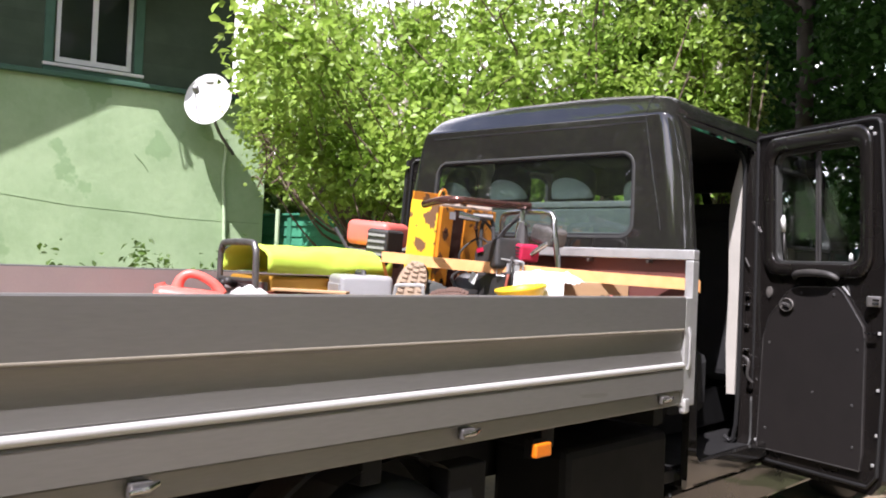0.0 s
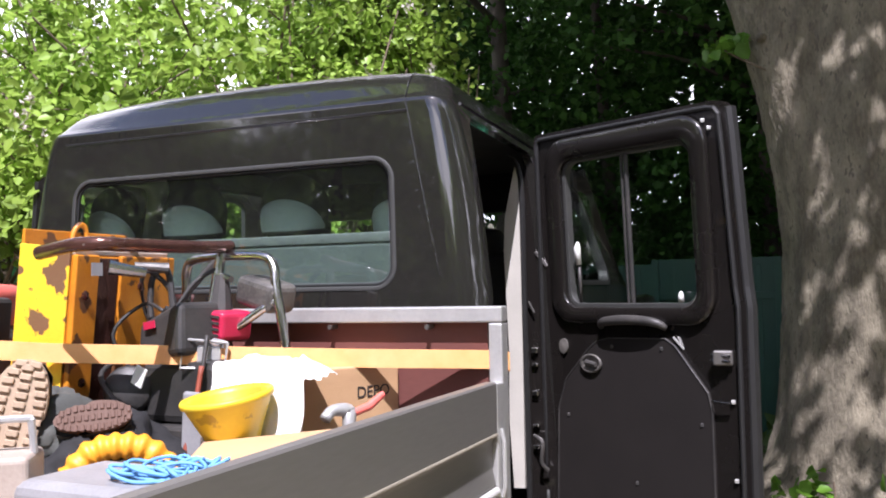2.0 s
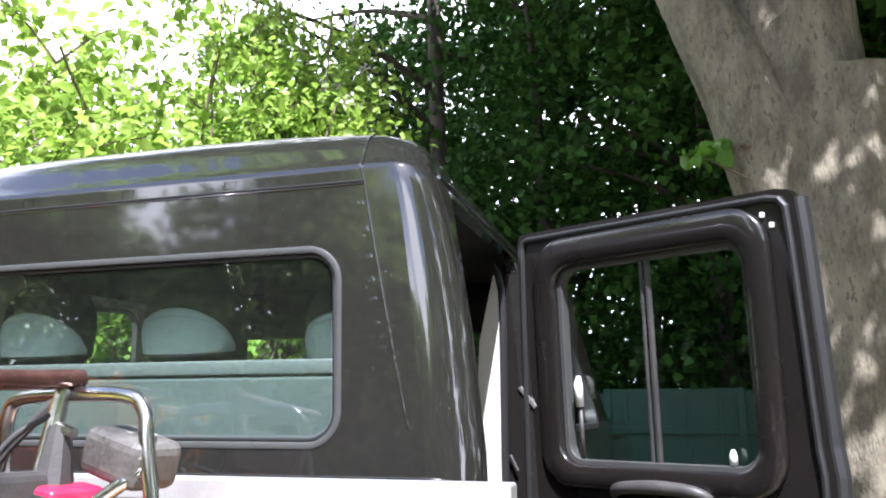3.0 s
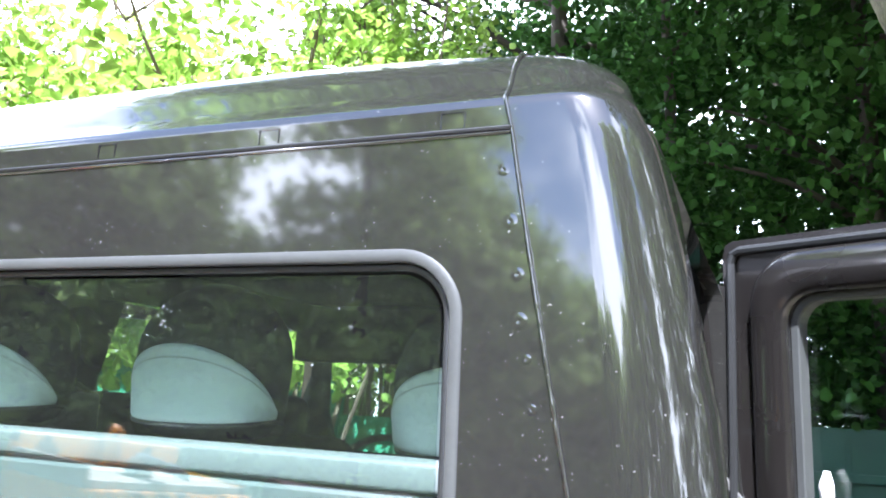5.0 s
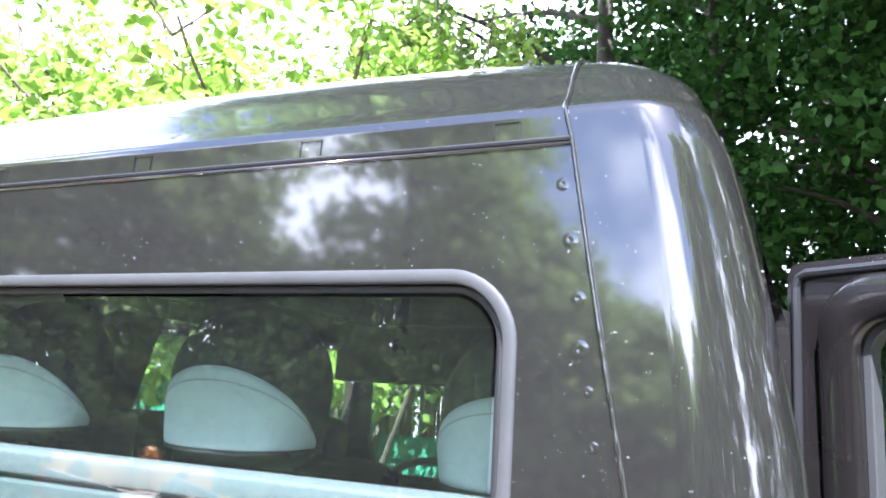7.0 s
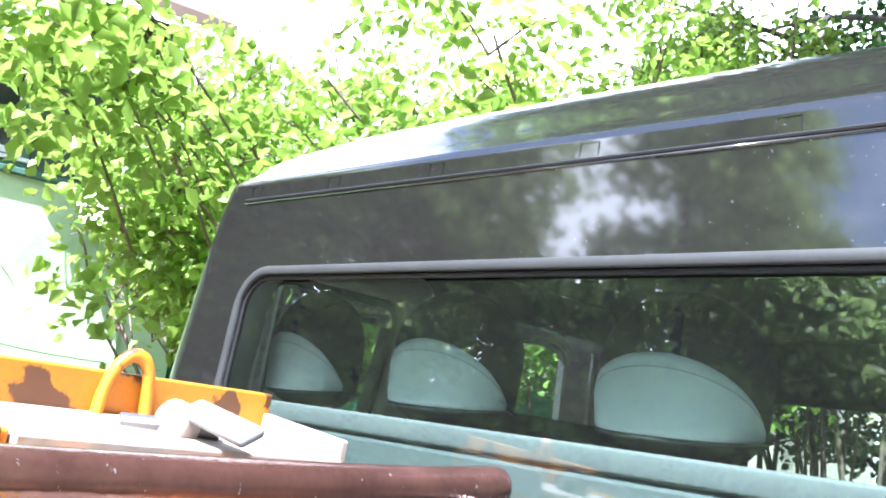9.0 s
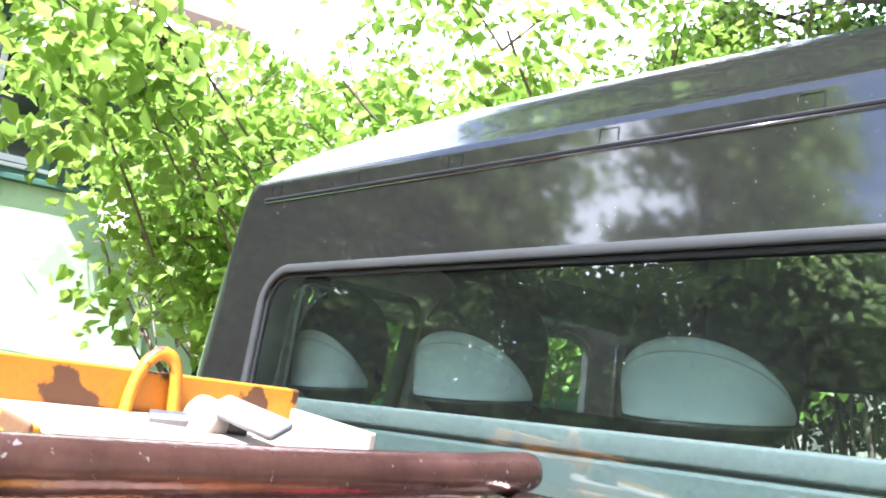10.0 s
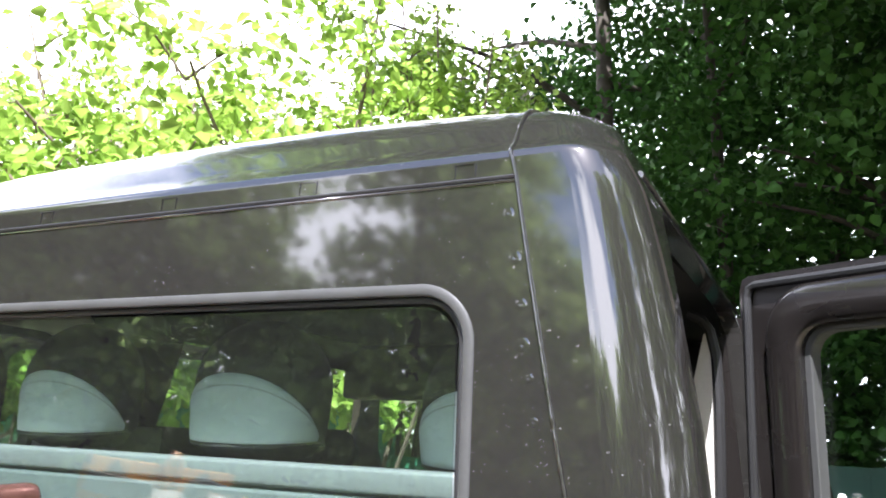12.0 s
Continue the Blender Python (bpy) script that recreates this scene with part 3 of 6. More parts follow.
    part("cab_floor", nbox((-0.75, 0.02, 0.48), (0.75, 2.0, 0.53)), M_RUBBER, cab)
    part("headlining", nbox((-0.64, 0.12, 1.985), (0.64, 1.66, 1.995)), M_BLACKCLOTH, cab)
    part("header_rail", nbox((-0.66, 1.585, 1.812), (0.66, 1.655, 1.984), 0.012), M_BLACKCLOTH, cab)
    part("pillar_trim", nbox((-0.735, 0.60, 1.00), (-0.700, 0.86, 1.68), 0.012, None, 3), M_TRIMCLOTH, cab, "grey trim on the left centre pillar", smooth=True)
    part("lower_sill", nbox((0.62, 0.04, 0.26), (0.765, 2.0, 0.449), 0.02), M_PAINT_IN, cab)
    part("sill_edge", ntube([(0.735, 0.862, 0.763), (0.738, 0.862, 0.60), (0.745, 0.83, 0.545), (0.765, 0.70, 0.537), (0.770, 0.20, 0.537)], 0.006, 8, 4), M_SEAL, cab, "grey seal along the door sill", smooth=True)
    part("sill", nbox((0.70, 0.10, 0.45), (0.80, 2.0, 0.53), 0.015), M_PAINT, cab)
    part("centre_pillar_trim", plate(bmesh.new(), [(0.612, 0.763), (0.652, 0.763), (0.655, 1.35), (0.652, 1.90), (0.638, 1.90), (0.598, 1.72), (0.592, 1.60), (0.604, 1.25), (0.600, 1.00)], [], lambda u, v, w: Vector((u, 0.860 + w, v)), 0.024), M_BEIGE, cab, "pale grey-beige pillar trim")
    part("centre_pillar", plate(bmesh.new(), [(0.660, 0.52), (0.800, 0.52), (0.790, 1.44), (0.708, 1.93), (0.660, 1.95)], [], lambda u, v, w: Vector((u, 0.896 + w, v)), 0.06), M_PAINT_IN, cab)
    part("door_rubber_seal", ntube([(0.61, 0.855, 0.56), (0.664, 0.862, 0.62), (0.664, 0.862, 1.42), (0.660, 0.862, 1.86), (0.61, 0.862, 1.94)], 0.010, 8, 4), M_RUBBER, cab)
    part("pillar_clip", ntube([(0.674, 0.88, 1.42), (0.694, 0.88, 1.38)], 0.004, 6), M_STEELDARK, cab)
    for z, h in ((1.235, 0.022), (1.19, 0.012), (1.085, 0.020), (0.975, 0.012), (0.90, 0.012)):
        part("striker", nbox((0.678, 0.878, z), (0.702, 0.895, z + h), 0.004), M_CHROME, cab)
    # drip rail over the doorway
    part("drip_rail", ntube([(0.706, 0.15, 1.990), (0.702, 0.22, 1.992), (0.657, 0.95, 1.998), (0.615, 1.64, 1.996)], 0.005, 8), M_PAINT, cab)
    for sx in (-1, 1):
        part("front_wing", nbox((sx * 0.80 - 0.09, 2.05, 0.62), (sx * 0.80 + 0.09, 3.1, 1.12), 0.04), M_PAINT, cab)


def bmesh_cab_shell():
    """Rear corners and roof as one sheet: rings of a rounded outline, rising and closing over the top."""
    bm = bmesh.new()
    front = 1.68

    def outline(z, inset, side):
        w, yb, r = cab_plan(z, inset, side)
        pts = []
        for k in range(17):
            a = radians(90 * k / 16)
            pts.append((w - r + r * math.cos(a), yb + r - r * math.sin(a)))
        right = pts
        left = [(-(x + 0.45 * side), y) for x, y in reversed(right)]
        mid = [((w - r) * (1 - k / 6), yb) for k in range(1, 12)]
        narrow = 0.095 * min(max((z - 1.5) / 0.5, 0), 1)
        return [(w - narrow, front - min(inset, 0.3))] + right + mid + left + [(-w - 0.45 * side + narrow, front - min(inset, 0.3))]
    levels = [(z, 0.0, 0.0) for z in (1.0, WAIST, 1.58, 1.69, 1.79, 1.84, 1.88, 1.92, 1.95)] + ROOF
    rows = [[bm.verts.new((x, y, roof_z(x, z, i))) for x, y in outline(z, i, si)] for z, i, si in levels]
    n = len(rows[0])
    for li, (a, b) in enumerate(zip(rows, rows[1:])):
        for k in range(n - 1):
            rear_flat = 17 <= k <= 28
            side_flat = k in (0, n - 2)
            if levels[li + 1][0] <= 1.986 and (rear_flat or side_flat):
                continue
            face = bm.faces.new((a[k], a[k + 1], b[k + 1], b[k]))
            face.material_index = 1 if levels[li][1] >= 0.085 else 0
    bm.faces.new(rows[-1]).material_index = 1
    fr = [r[-1] for r in rows[9:]] + [r[0] for r in reversed(rows[9:])]
    bm.faces.new(fr)
    return bm


build_cab()


# ---- truck: open rear door ----
def build_door(sx, swing, hinge_y=0.923, stretch=1.0):
    door = part("side_door", bmesh.new(), M_PAINT_IN, truck, "open side door, dark paint, grey trim panel")
    u_dir = Vector((swing[0], swing[1], 0)).normalized()
    n_in = Vector((-u_dir.y, u_dir.x, 0)) * -sx
    org = Vector((sx * 0.712, hinge_y, 0))
    W, Z0, Z1 = 0.815, 0.460, 2.014

    def place(u, v, w):
        lean = max(v - WAIST, 0) * 0.048
        return org + u_dir * (u * stretch) + n_in * (lean - w) + Vector((0, 0, v))
    outer = [(0.0, Z0), (0.06, Z0 - 0.012), (W - 0.06, Z0 + 0.018), (W - 0.01, Z0 + 0.07), (W + 0.006, 0.85), (W + 0.006, 1.40), (W - 0.002, WAIST), (W - 0.020, 1.90), (W - 0.026, 1.985), (W - 0.040, 2.004), (W - 0.07, 2.010), (0.02, Z1), (0.006, 2.008), (0.0, 1.99)]
    hole = rounded(0.128, 1.400, 0.665, 1.910, 0.055)
    bm = plate(bmesh.new(), outer, [hole], place, 0.045)
    bm.to_mesh(door.data)
    bm.free()
    # raised inner frame round the window, turned-in flange at the rim
    part("window_surround", ring(bmesh.new(), rounded(0.128, 1.400, 0.665, 1.910, 0.055, 10), rounded(0.062, 1.345, 0.728, 1.982, 0.095, 10), place, -0.014, 0.002, 0.006), M_PAINT_IN, door, smooth=True)
    part("window_channel", ring(bmesh.new(), rounded(0.141, 1.412, 0.653, 1.898, 0.045), rounded(0.126, 1.398, 0.667, 1.912, 0.056), place, 0.006, 0.030), M_SEAL, door)
    pane = part("door_pane", plate(bmesh.new(), rounded(0.132, 1.404, 0.661, 1.906, 0.05), [], lambda u, v, w: place(u, v, w + 0.030), 0.004), M_GLASS, door)
    pane.visible_shadow = False
    bm = bmesh.new()
    tube(bm, [place(0.398, 1.41, 0.020), place(0.398, 1.90, 0.020)], 0.008, 8)
    tube(bm, [place(0.378, 1.41, 0.022), place(0.378, 1.90, 0.022)], 0.005, 8)
    part("sliding_window_divider", bm, M_BLACKPL, door)
    part("window_catch", ntube([place(0.176, 1.545, 0.010), place(0.176, 1.60, 0.006), place(0.176, 1.622, 0.010)], [0.010, 0.012, 0.005], 10), M_WHITE, door, "small white plastic window catch", smooth=True)
    part("catch_bar", ntube([place(0.176, 1.415, 0.014), place(0.176, 1.545, 0.012)], 0.006, 8), M_BLACKPL, door, smooth=True)
    part("window_catch", ntube([place(0.593, 1.415, 0.010), place(0.593, 1.435, 0.008), place(0.593, 1.448, 0.010)], [0.009, 0.009, 0.004], 10), M_WHITE, door, "small white plastic window catch", smooth=True)
    # pull handle under the window
    part("pull_handle", ntube([place(0.285, 1.335, -0.012), place(0.315, 1.352, -0.034), place(0.415, 1.360, -0.040), place(0.515, 1.354, -0.034), place(0.55, 1.335, -0.012)], [0.010, 0.015, 0.017, 0.015, 0.010], 10, 4), M_BLACKPL, door, smooth=True)
    # trim panel with cut corners
    tr = [(0.063, 0.530), (0.698, 0.562), (0.708, 0.62), (0.706, 1.09), (0.694, 1.145), (0.580, 1.280), (0.545, 1.302), (0.315, 1.298), (0.262, 1.285), (0.222, 1.255), (0.12, 1.15), (0.083, 1.05)]
    trim = part("trim_panel", plate(bmesh.new(), tr, [], lambda u, v, w: place(u, v, w - 0.012), 0.014), M_TRIM, door, "dark grey vinyl trim panel")
    edge = [place(u, v, -0.012) for u, v in tr]
    part("trim_edge", ntube(edge + edge[:1], 0.003, 6), M_BLACKPL, trim)
    for u, v in ((0.13, 1.03), (0.67, 1.05), (0.65, 0.82), (0.12, 0.63), (0.66, 0.65), (0.42, 0.84), (0.33, 1.27), (0.53, 1.27)):
        part("trim_clip", nbox((-0.006, -0.002, -0.006), (0.006, 0.003, 0.006), 0.002, Matrix.Translation(place(u, v, -0.013))), M_BLACKPL, trim)
    bm = bmesh.new()
    q = Matrix.Translation(place(0.241, 1.211, -0.013)) @ Matrix(((u_dir.x, 0, -n_in.x * -1, 0), (u_dir.y, 0, -n_in.y * -1, 0), (0, 1, 0, 0), (0, 0, 0, 1)))
    lathe(bm, [(0.036, 0.0), (0.039, 0.006), (0.034, 0.011), (0.028, 0.004), (0.0, 0.003)], 24, q @ Matrix.Diagonal((1.25, 0.82, 1, 1)))
    h = part("inner_door_handle", bm, M_DUSTY, door, "oval grey inner door handle", smooth=True)
    part("handle_lever", ntube([place(0.222, 1.214, -0.020), place(0.270, 1.208, -0.026)], [0.010, 0.008], 8), M_STEELDARK, h)
    bm = bmesh.new()
    lathe(bm, [(0.022, 0.0), (0.022, 0.006), (0.0, 0.010)], 18, Matrix.Translation(place(0.106, 1.264, -0.002)) @ q.to_3x3().to_4x4() @ Matrix.Diagonal((0.9, 1.2, 1, 1)))
    part("rubber_plug", bm, M_DUSTY, door)
    part("bracket", nbox((-0.003, -0.006, -0.024), (0.003, 0.004, 0.024), 0.001, Matrix.Translation(place(0.588, 1.290, -0.004)) @ pose(0, 0, 0, 0, -40, 0)), M_GALV, door)
    part("door_latch", nbox((-0.028, -0.02, -0.022), (0.028, 0.012, 0.022), 0.005, Matrix.Translation(place(0.745, 1.253, -0.006))), M_STEELDARK, door)
    for v in (1.262, 1.247, 1.126):
        part("latch_bolt", ntube([place(0.715, v, -0.024), place(0.775, v - 0.003, -0.020)], 0.0045, 8), M_CHROME, door)
    for u, v in ((0.735, 1.93), (0.772, 1.126), (0.80, 1.067), (0.775, 0.90), (0.775, 0.72), (0.76, 0.60), (0.02, 1.57), (0.02, 1.25), (0.02, 1.10), (0.02, 0.95), (0.045, 0.56), (0.715, 1.955)):
        part("rivet", nbox((-0.006, -0.004, -0.006), (0.006, 0.004, 0.006), 0.002, Matrix.Translation(place(u, v, -0.004))), M_GALV, door)
    # rim seal round the inner face
    rim = [place(u * 0.95 + 0.02, Z0 + 0.03 + (v - Z0) * 0.968, -0.006) for u, v in outer]
    part("rim_seal", ntube(rim + rim[:1], 0.008, 8), M_RUBBER, door)
    # black tube added over the door edge to keep reflections off it
    part("added_dark_edge", ntube([place(W - 0.01, Z0 + 0.09, 0.022), place(W + 0.004, 0.85, 0.022), place(W + 0.004, 1.40, 0.022), place(W - 0.004, WAIST, 0.022), place(W - 0.022, 1.90, 0.022), place(W - 0.028, 1.985, 0.022)], 0.0225, 10), M_RUBBER, door)
    # hinge side: strap, wiring and hinges
    for z in (0.78, 1.25):
        part("hinge", nbox((-0.03, -0.03, -0.035), (0.03, 0.03, 0.035), 0.006, Matrix.Translation(org + Vector((-0.01 * sx, 0.02, z)))), M_PAINT, door)
    part("check_strap", ntube([(sx * x, hinge_y - y, z) for x, y, z in ((0.69, 0.063, 0.95), (0.725, 0.083, 0.93), (0.718, 0.073, 0.86), (0.735, 0.053, 0.83))], 0.007, 8, 4), M_STEELDARK, door)
    part("hinge_bracket", nbox((-0.006, -0.01, -0.035), (0.006, 0.01, 0.035), 0.002, Matrix.Translation(place(0.02, 1.57, -0.012)) @ pose(0, 0, 0, 0, -38, 0)), M_STEELDARK, door)


build_door(1, (0.874, -0.486))
# the front door at the other side stands open as well
build_door(-1, (-0.888, -0.650), 1.45, 1.36)


# ---- truck: seats ----
def build_seats():
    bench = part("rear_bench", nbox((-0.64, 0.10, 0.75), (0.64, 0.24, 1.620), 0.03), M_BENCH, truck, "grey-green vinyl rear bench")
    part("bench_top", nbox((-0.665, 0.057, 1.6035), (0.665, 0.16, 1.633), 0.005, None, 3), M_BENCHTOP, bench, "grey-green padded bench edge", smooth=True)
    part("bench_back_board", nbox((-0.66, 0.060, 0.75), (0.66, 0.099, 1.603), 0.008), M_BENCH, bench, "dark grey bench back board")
    part("bench_cushion", nbox((-0.64, 0.24, 0.70), (0.64, 0.62, 0.98), 0.05), M_BLACKCLOTH, bench)

    def headrest(x, y, z, w):
        def skin(f, c, grow):
            a = radians(c)
            hw = (w / 2) * (1.0 - 0.10 * (1 - f) ** 3) * math.sqrt(max(1 - max(f - 0.40, 0) ** 2 / 0.365, 0.0)) + grow
            hd = 0.074 * math.sqrt(max(1 - max(f - 0.50, 0) ** 2 / 0.255, 0.0)) + grow
            return Vector((x + hw * math.copysign(abs(math.cos(a)) ** 0.92, math.cos(a)), y - hd * math.copysign(abs(math.sin(a)) ** 0.96, math.sin(a)), z - 0.076 + 0.179 * f - (0.010 * (1 - f) * abs(math.sin(a)) if a < 3.2 else 0)))
        bm = bmesh.new()
        levels = [0, 0.02, 0.06, 0.12, 0.2, 0.3, 0.4, 0.5, 0.6, 0.7, 0.78, 0.85, 0.91, 0.95, 0.98, 0.995]
        rows = [[bm.verts.new(skin(f, 360 * k / 40, -0.006 if i == 0 else 0)) for k in range(40)] for i, f in enumerate(levels)]
        for a, b in zip(rows, rows[1:]):
            for k in range(40):
                bm.faces.new((a[k], a[(k + 1) % 40], b[(k + 1) % 40], b[k]))
        bm.faces.new(rows[0])
        bm.faces.new(rows[-1])
        hd = part("headrest", bm, M_BLACKCLOTH, bench, "headrest, black with a pale grey panel", smooth=True)
        bm = bmesh.new()
        cols = []
        for k in range(45):
            c = 2 + 176 * k / 44
            top = 0.55 - 0.48 * abs((c - 90) / 90) ** 1.9
            col = [bm.verts.new(skin(0.035, c, -0.003))]
            for g in range(13):
                col.append(bm.verts.new(skin(0.035 + (top - 0.035) * g / 12, c, 0.0035 if 0 < g < 12 else 0.0025)))
            col.append(bm.verts.new(skin(top, c, -0.003)))
            cols.append(col)
        for a, b in zip(cols, cols[1:]):
            for k in range(14):
                bm.faces.new((a[k], a[k + 1], b[k + 1], b[k]))
        part("headrest_panel", bm, M_VINYL, hd, "pale grey-green headrest panel", smooth=True)
        bm = bmesh.new()
        lathe(bm, [(0.0, -0.020), (0.62, -0.019), (0.84, -0.011), (0.95, 0.004), (0.90, 0.016), (0.0, 0.016)], 32, Matrix.Translation((x, y, z - 0.080)) @ Matrix.Diagonal((w / 2 * 0.92, 0.068, 1, 1)))
        part("headrest_base", bm, M_BLACKCLOTH, hd, smooth=True)
        part("piping", ntube([skin(0.02, c, 0.001) for c in range(-14, 195, 8)], 0.003, 6), M_BLACKPL, hd)
        part("panel_stitch", ntube([skin(0.46 - 0.40 * abs((c - 90) / 92) ** 1.9, c, 0.0040) for c in range(10, 171, 8)], 0.0008, 5), M_GREYPL, hd)
        for dx in (-0.055, 0.055):
            part("headrest_post", ntube([(x + dx, y, z - 0.06), (x + dx, y, 1.622)], 0.006, 8), M_STEELDARK, hd)
            part("post_collar", ntube([(x + dx, y, 1.622), (x + dx, y, 1.634)], [0.016, 0.012], 10), M_BLACKPL, hd)
        return hd
    for x, z in ((-0.249, 1.734), (0.128, 1.732), (0.511, 1.715)):
        headrest(x, 0.206 if z > 1.72 else 0.219, z, 0.230)
    headrest(-0.584, 0.209, 1.733, 0.178)
    for x in (-0.40, 0.40):
        st = part("front_seat", nbox((x - 0.25, 1.02, 0.80), (x + 0.25, 1.16, 1.61), 0.06, None, 4), M_BLACKCLOTH, truck, "black cloth front seat")
        bm = bmesh.new()
        box(bm, (x - 0.12, 1.03, 1.60), (x + 0.12, 1.13, 1.70), 0.040, seg=4)
        part("front_headrest", bm, M_BLACKCLOTH, st, smooth=True)
        part("seat_cushion", nbox((x - 0.23, 1.16, 0.78), (x + 0.23, 1.6, 0.98), 0.05), M_BLACKCLOTH, st)
    bm = bmesh.new()
    lathe(bm, [(0.19 + 0.012 * math.cos(a), 0.012 * math.sin(a)) for a in (2 * math.pi * k / 8 for k in range(9))], 28, Matrix.Translation((-0.40, 1.70, 1.42)) @ pose(0, 0, 0, 65))
    part("steering_wheel", bm, M_BLACKPL, truck)
    part("grab_handle", ntube([(0.655, 1.80, 1.43), (0.650, 1.79, 1.53), (0.640, 1.80, 1.555), (0.62, 1.80, 1.56)], 0.008, 8, 3), M_WHITE, truck, "pale grab handle")
    mir2 = part("wing_mirror", nbox((-1.05, 1.83, 1.36), (-0.93, 1.88, 1.60), 0.03, seg=4), M_BLACKPL, truck, "black wing mirror")
    part("mirror_arm", ntube([(-0.80, 1.90, 1.40), (-0.94, 1.86, 1.45)], 0.012, 8), M_BLACKPL, mir2)


build_seats()

# ---- truck: bed ----
BX, BTOP, BFLOOR, BREAR = 0.899, 1.282, 0.955, -3.00


def sheet_profile(bm, profile, y0, y1, sx=1):
    """A pressed side: (x, z) profile carried along y."""
    rows = [[bm.verts.new((sx * x, y, z)) for x, z in profile] for y in (y0, y1)]
    n = len(profile)
    for k in range(n):
        bm.faces.new((rows[0][k], rows[0][(k + 1) % n], rows[1][(k + 1) % n], rows[1][k]))
    bm.faces.new(rows[0])
    bm.faces.new(rows[1][::-1])
    return bm


def build_bed():
    bed = part("bed_floor", nbox((-BX + 0.02, BREAR + 0.02, BFLOOR - 0.03), (BX - 0.02, -0.09, BFLOOR), 0.0), M_FLOOR, truck, "brown plywood bed floor")
    bead = [(BX - 0.0075 + 0.011 * math.cos(radians(a)), 1.046 + 0.011 * math.sin(radians(a))) for a in (100, 75, 50, 25, 0, -25, -50, -75)]
    prof = [(BX, BTOP), (BX, 1.166), (BX - 0.008, 1.162), (BX - 0.012, 1.154), (BX - 0.014, 1.096), (BX - 0.006, 1.062)] + bead + [(BX + 0.001, 1.030), (BX + 0.003, 0.962),
            (BX - 0.044, 0.962), (BX - 0.046, 1.04), (BX - 0.046, 1.17), (BX - 0.030, 1.20), (BX - 0.030, BTOP), (BX - 0.026, BTOP + 0.004), (BX - 0.004, BTOP + 0.004)]
    for sx, nm in ((1, "right_dropside"), (-1, "left_dropside")):
        z = 0.012 if sx < 0 else 0.0
        d = part(nm, sheet_profile(bmesh.new(), [(x, zz + z) for x, zz in prof], BREAR, -0.145, sx), M_ALU, truck, "dull aluminium dropside with pressed grooves", smooth="angle")
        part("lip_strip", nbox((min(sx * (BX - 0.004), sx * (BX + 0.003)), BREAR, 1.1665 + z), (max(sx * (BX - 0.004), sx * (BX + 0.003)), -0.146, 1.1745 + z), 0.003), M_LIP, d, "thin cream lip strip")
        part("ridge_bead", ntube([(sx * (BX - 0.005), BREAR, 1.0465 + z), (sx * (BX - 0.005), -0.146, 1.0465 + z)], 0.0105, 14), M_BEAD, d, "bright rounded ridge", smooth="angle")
        part("bed_rail", nbox((BX - 0.043 if sx > 0 else -BX + 0.012, BREAR, 0.905), (BX - 0.012 if sx > 0 else -BX + 0.043, -0.10, 0.9605), 0.006), M_ALU, truck)
        part("corner_post", nbox((sx * BX - 0.028 if sx > 0 else -BX, -0.142, 0.90), (BX if sx > 0 else -BX + 0.028, -0.090, BTOP + z), 0.004), M_GALV, truck)
        for y in (-2.353, -1.384, -0.286):
            lt = part("dropside_latch", nbox((BX * sx - 0.014, y - 0.026, 0.921), (BX * sx + 0.010, y + 0.026, 0.949), 0.005), M_STEELDARK, d)
            part("latch_lever", ntube([(sx * (BX + 0.014), y - 0.03, 0.935), (sx * (BX + 0.022), y + 0.005, 0.940), (sx * (BX + 0.016), y + 0.03, 0.946)], [0.005, 0.008, 0.006], 8), M_CHROME, lt)
        part("post_handle", ntube([(sx * (BX + 0.001), -0.116, 1.03), (sx * (BX + 0.007), -0.116, 1.05), (sx * (BX + 0.007), -0.116, 1.15), (sx * (BX + 0.001), -0.116, 1.18)], 0.0055, 8), M_GALV, d)
        part("end_cap", nbox((sx * BX - 0.02, -0.138, 0.875), (sx * BX + 0.008, -0.098, 0.93), 0.009), M_GALV, truck)
    part("inner_face", nbox((-BX + 0.0475, BREAR + 0.01, 0.966), (-BX + 0.0495, -0.15, BTOP + 0.010), 0.0), M_INNER, truck, "dusty pinkish inner face of the dropside")
    part("tailboard", nbox((-BX, BREAR - 0.035, 0.962), (BX, BREAR - 0.003, BTOP), 0.006), M_ALU, truck, "dull aluminium tailboard")
    # headboard: galvanised frame with a plywood panel behind
    hb = part("headboard_panel", nbox((-0.85, -0.062, 0.96), (0.85, -0.050, 1.42), 0.0), M_PLY, truck, "red-brown film-faced plywood headboard")
    part("headboard_top_rail", nbox((-BX, -0.096, 1.415), (BX, -0.050, 1.452), 0.004), M_GALV, truck, "galvanised headboard rail")
    for sx in (-1, 1):
        part("headboard_post", nbox((sx * (BX - 0.0175) - 0.0175, -0.0965, 0.90), (sx * (BX - 0.0175) + 0.0175, -0.049, 1.414), 0.004), M_GALV, truck, "galvanised headboard post")
    for x in (-0.5, 0.0, 0.42, 0.70):
        part("rail_bolt", ntube([(x, -0.100, 1.405), (x, -0.060, 1.405)], 0.006, 8), M_STEELDARK, hb)
    # chassis and under-bed parts
    for sx in (-1, 1):
        part("chassis_rail", nbox((sx * 0.42 - 0.04, -3.0, 0.66), (sx * 0.42 + 0.04, 2.9, 0.84), 0.008), M_CHASSIS, truck)
    for y in (-2.4, -1.7, -0.95, -0.25):
        part("bed_bearer", nbox((-0.86, y - 0.035, 0.842), (0.86, y + 0.035, 0.922), 0.005), M_CHASSIS, truck)
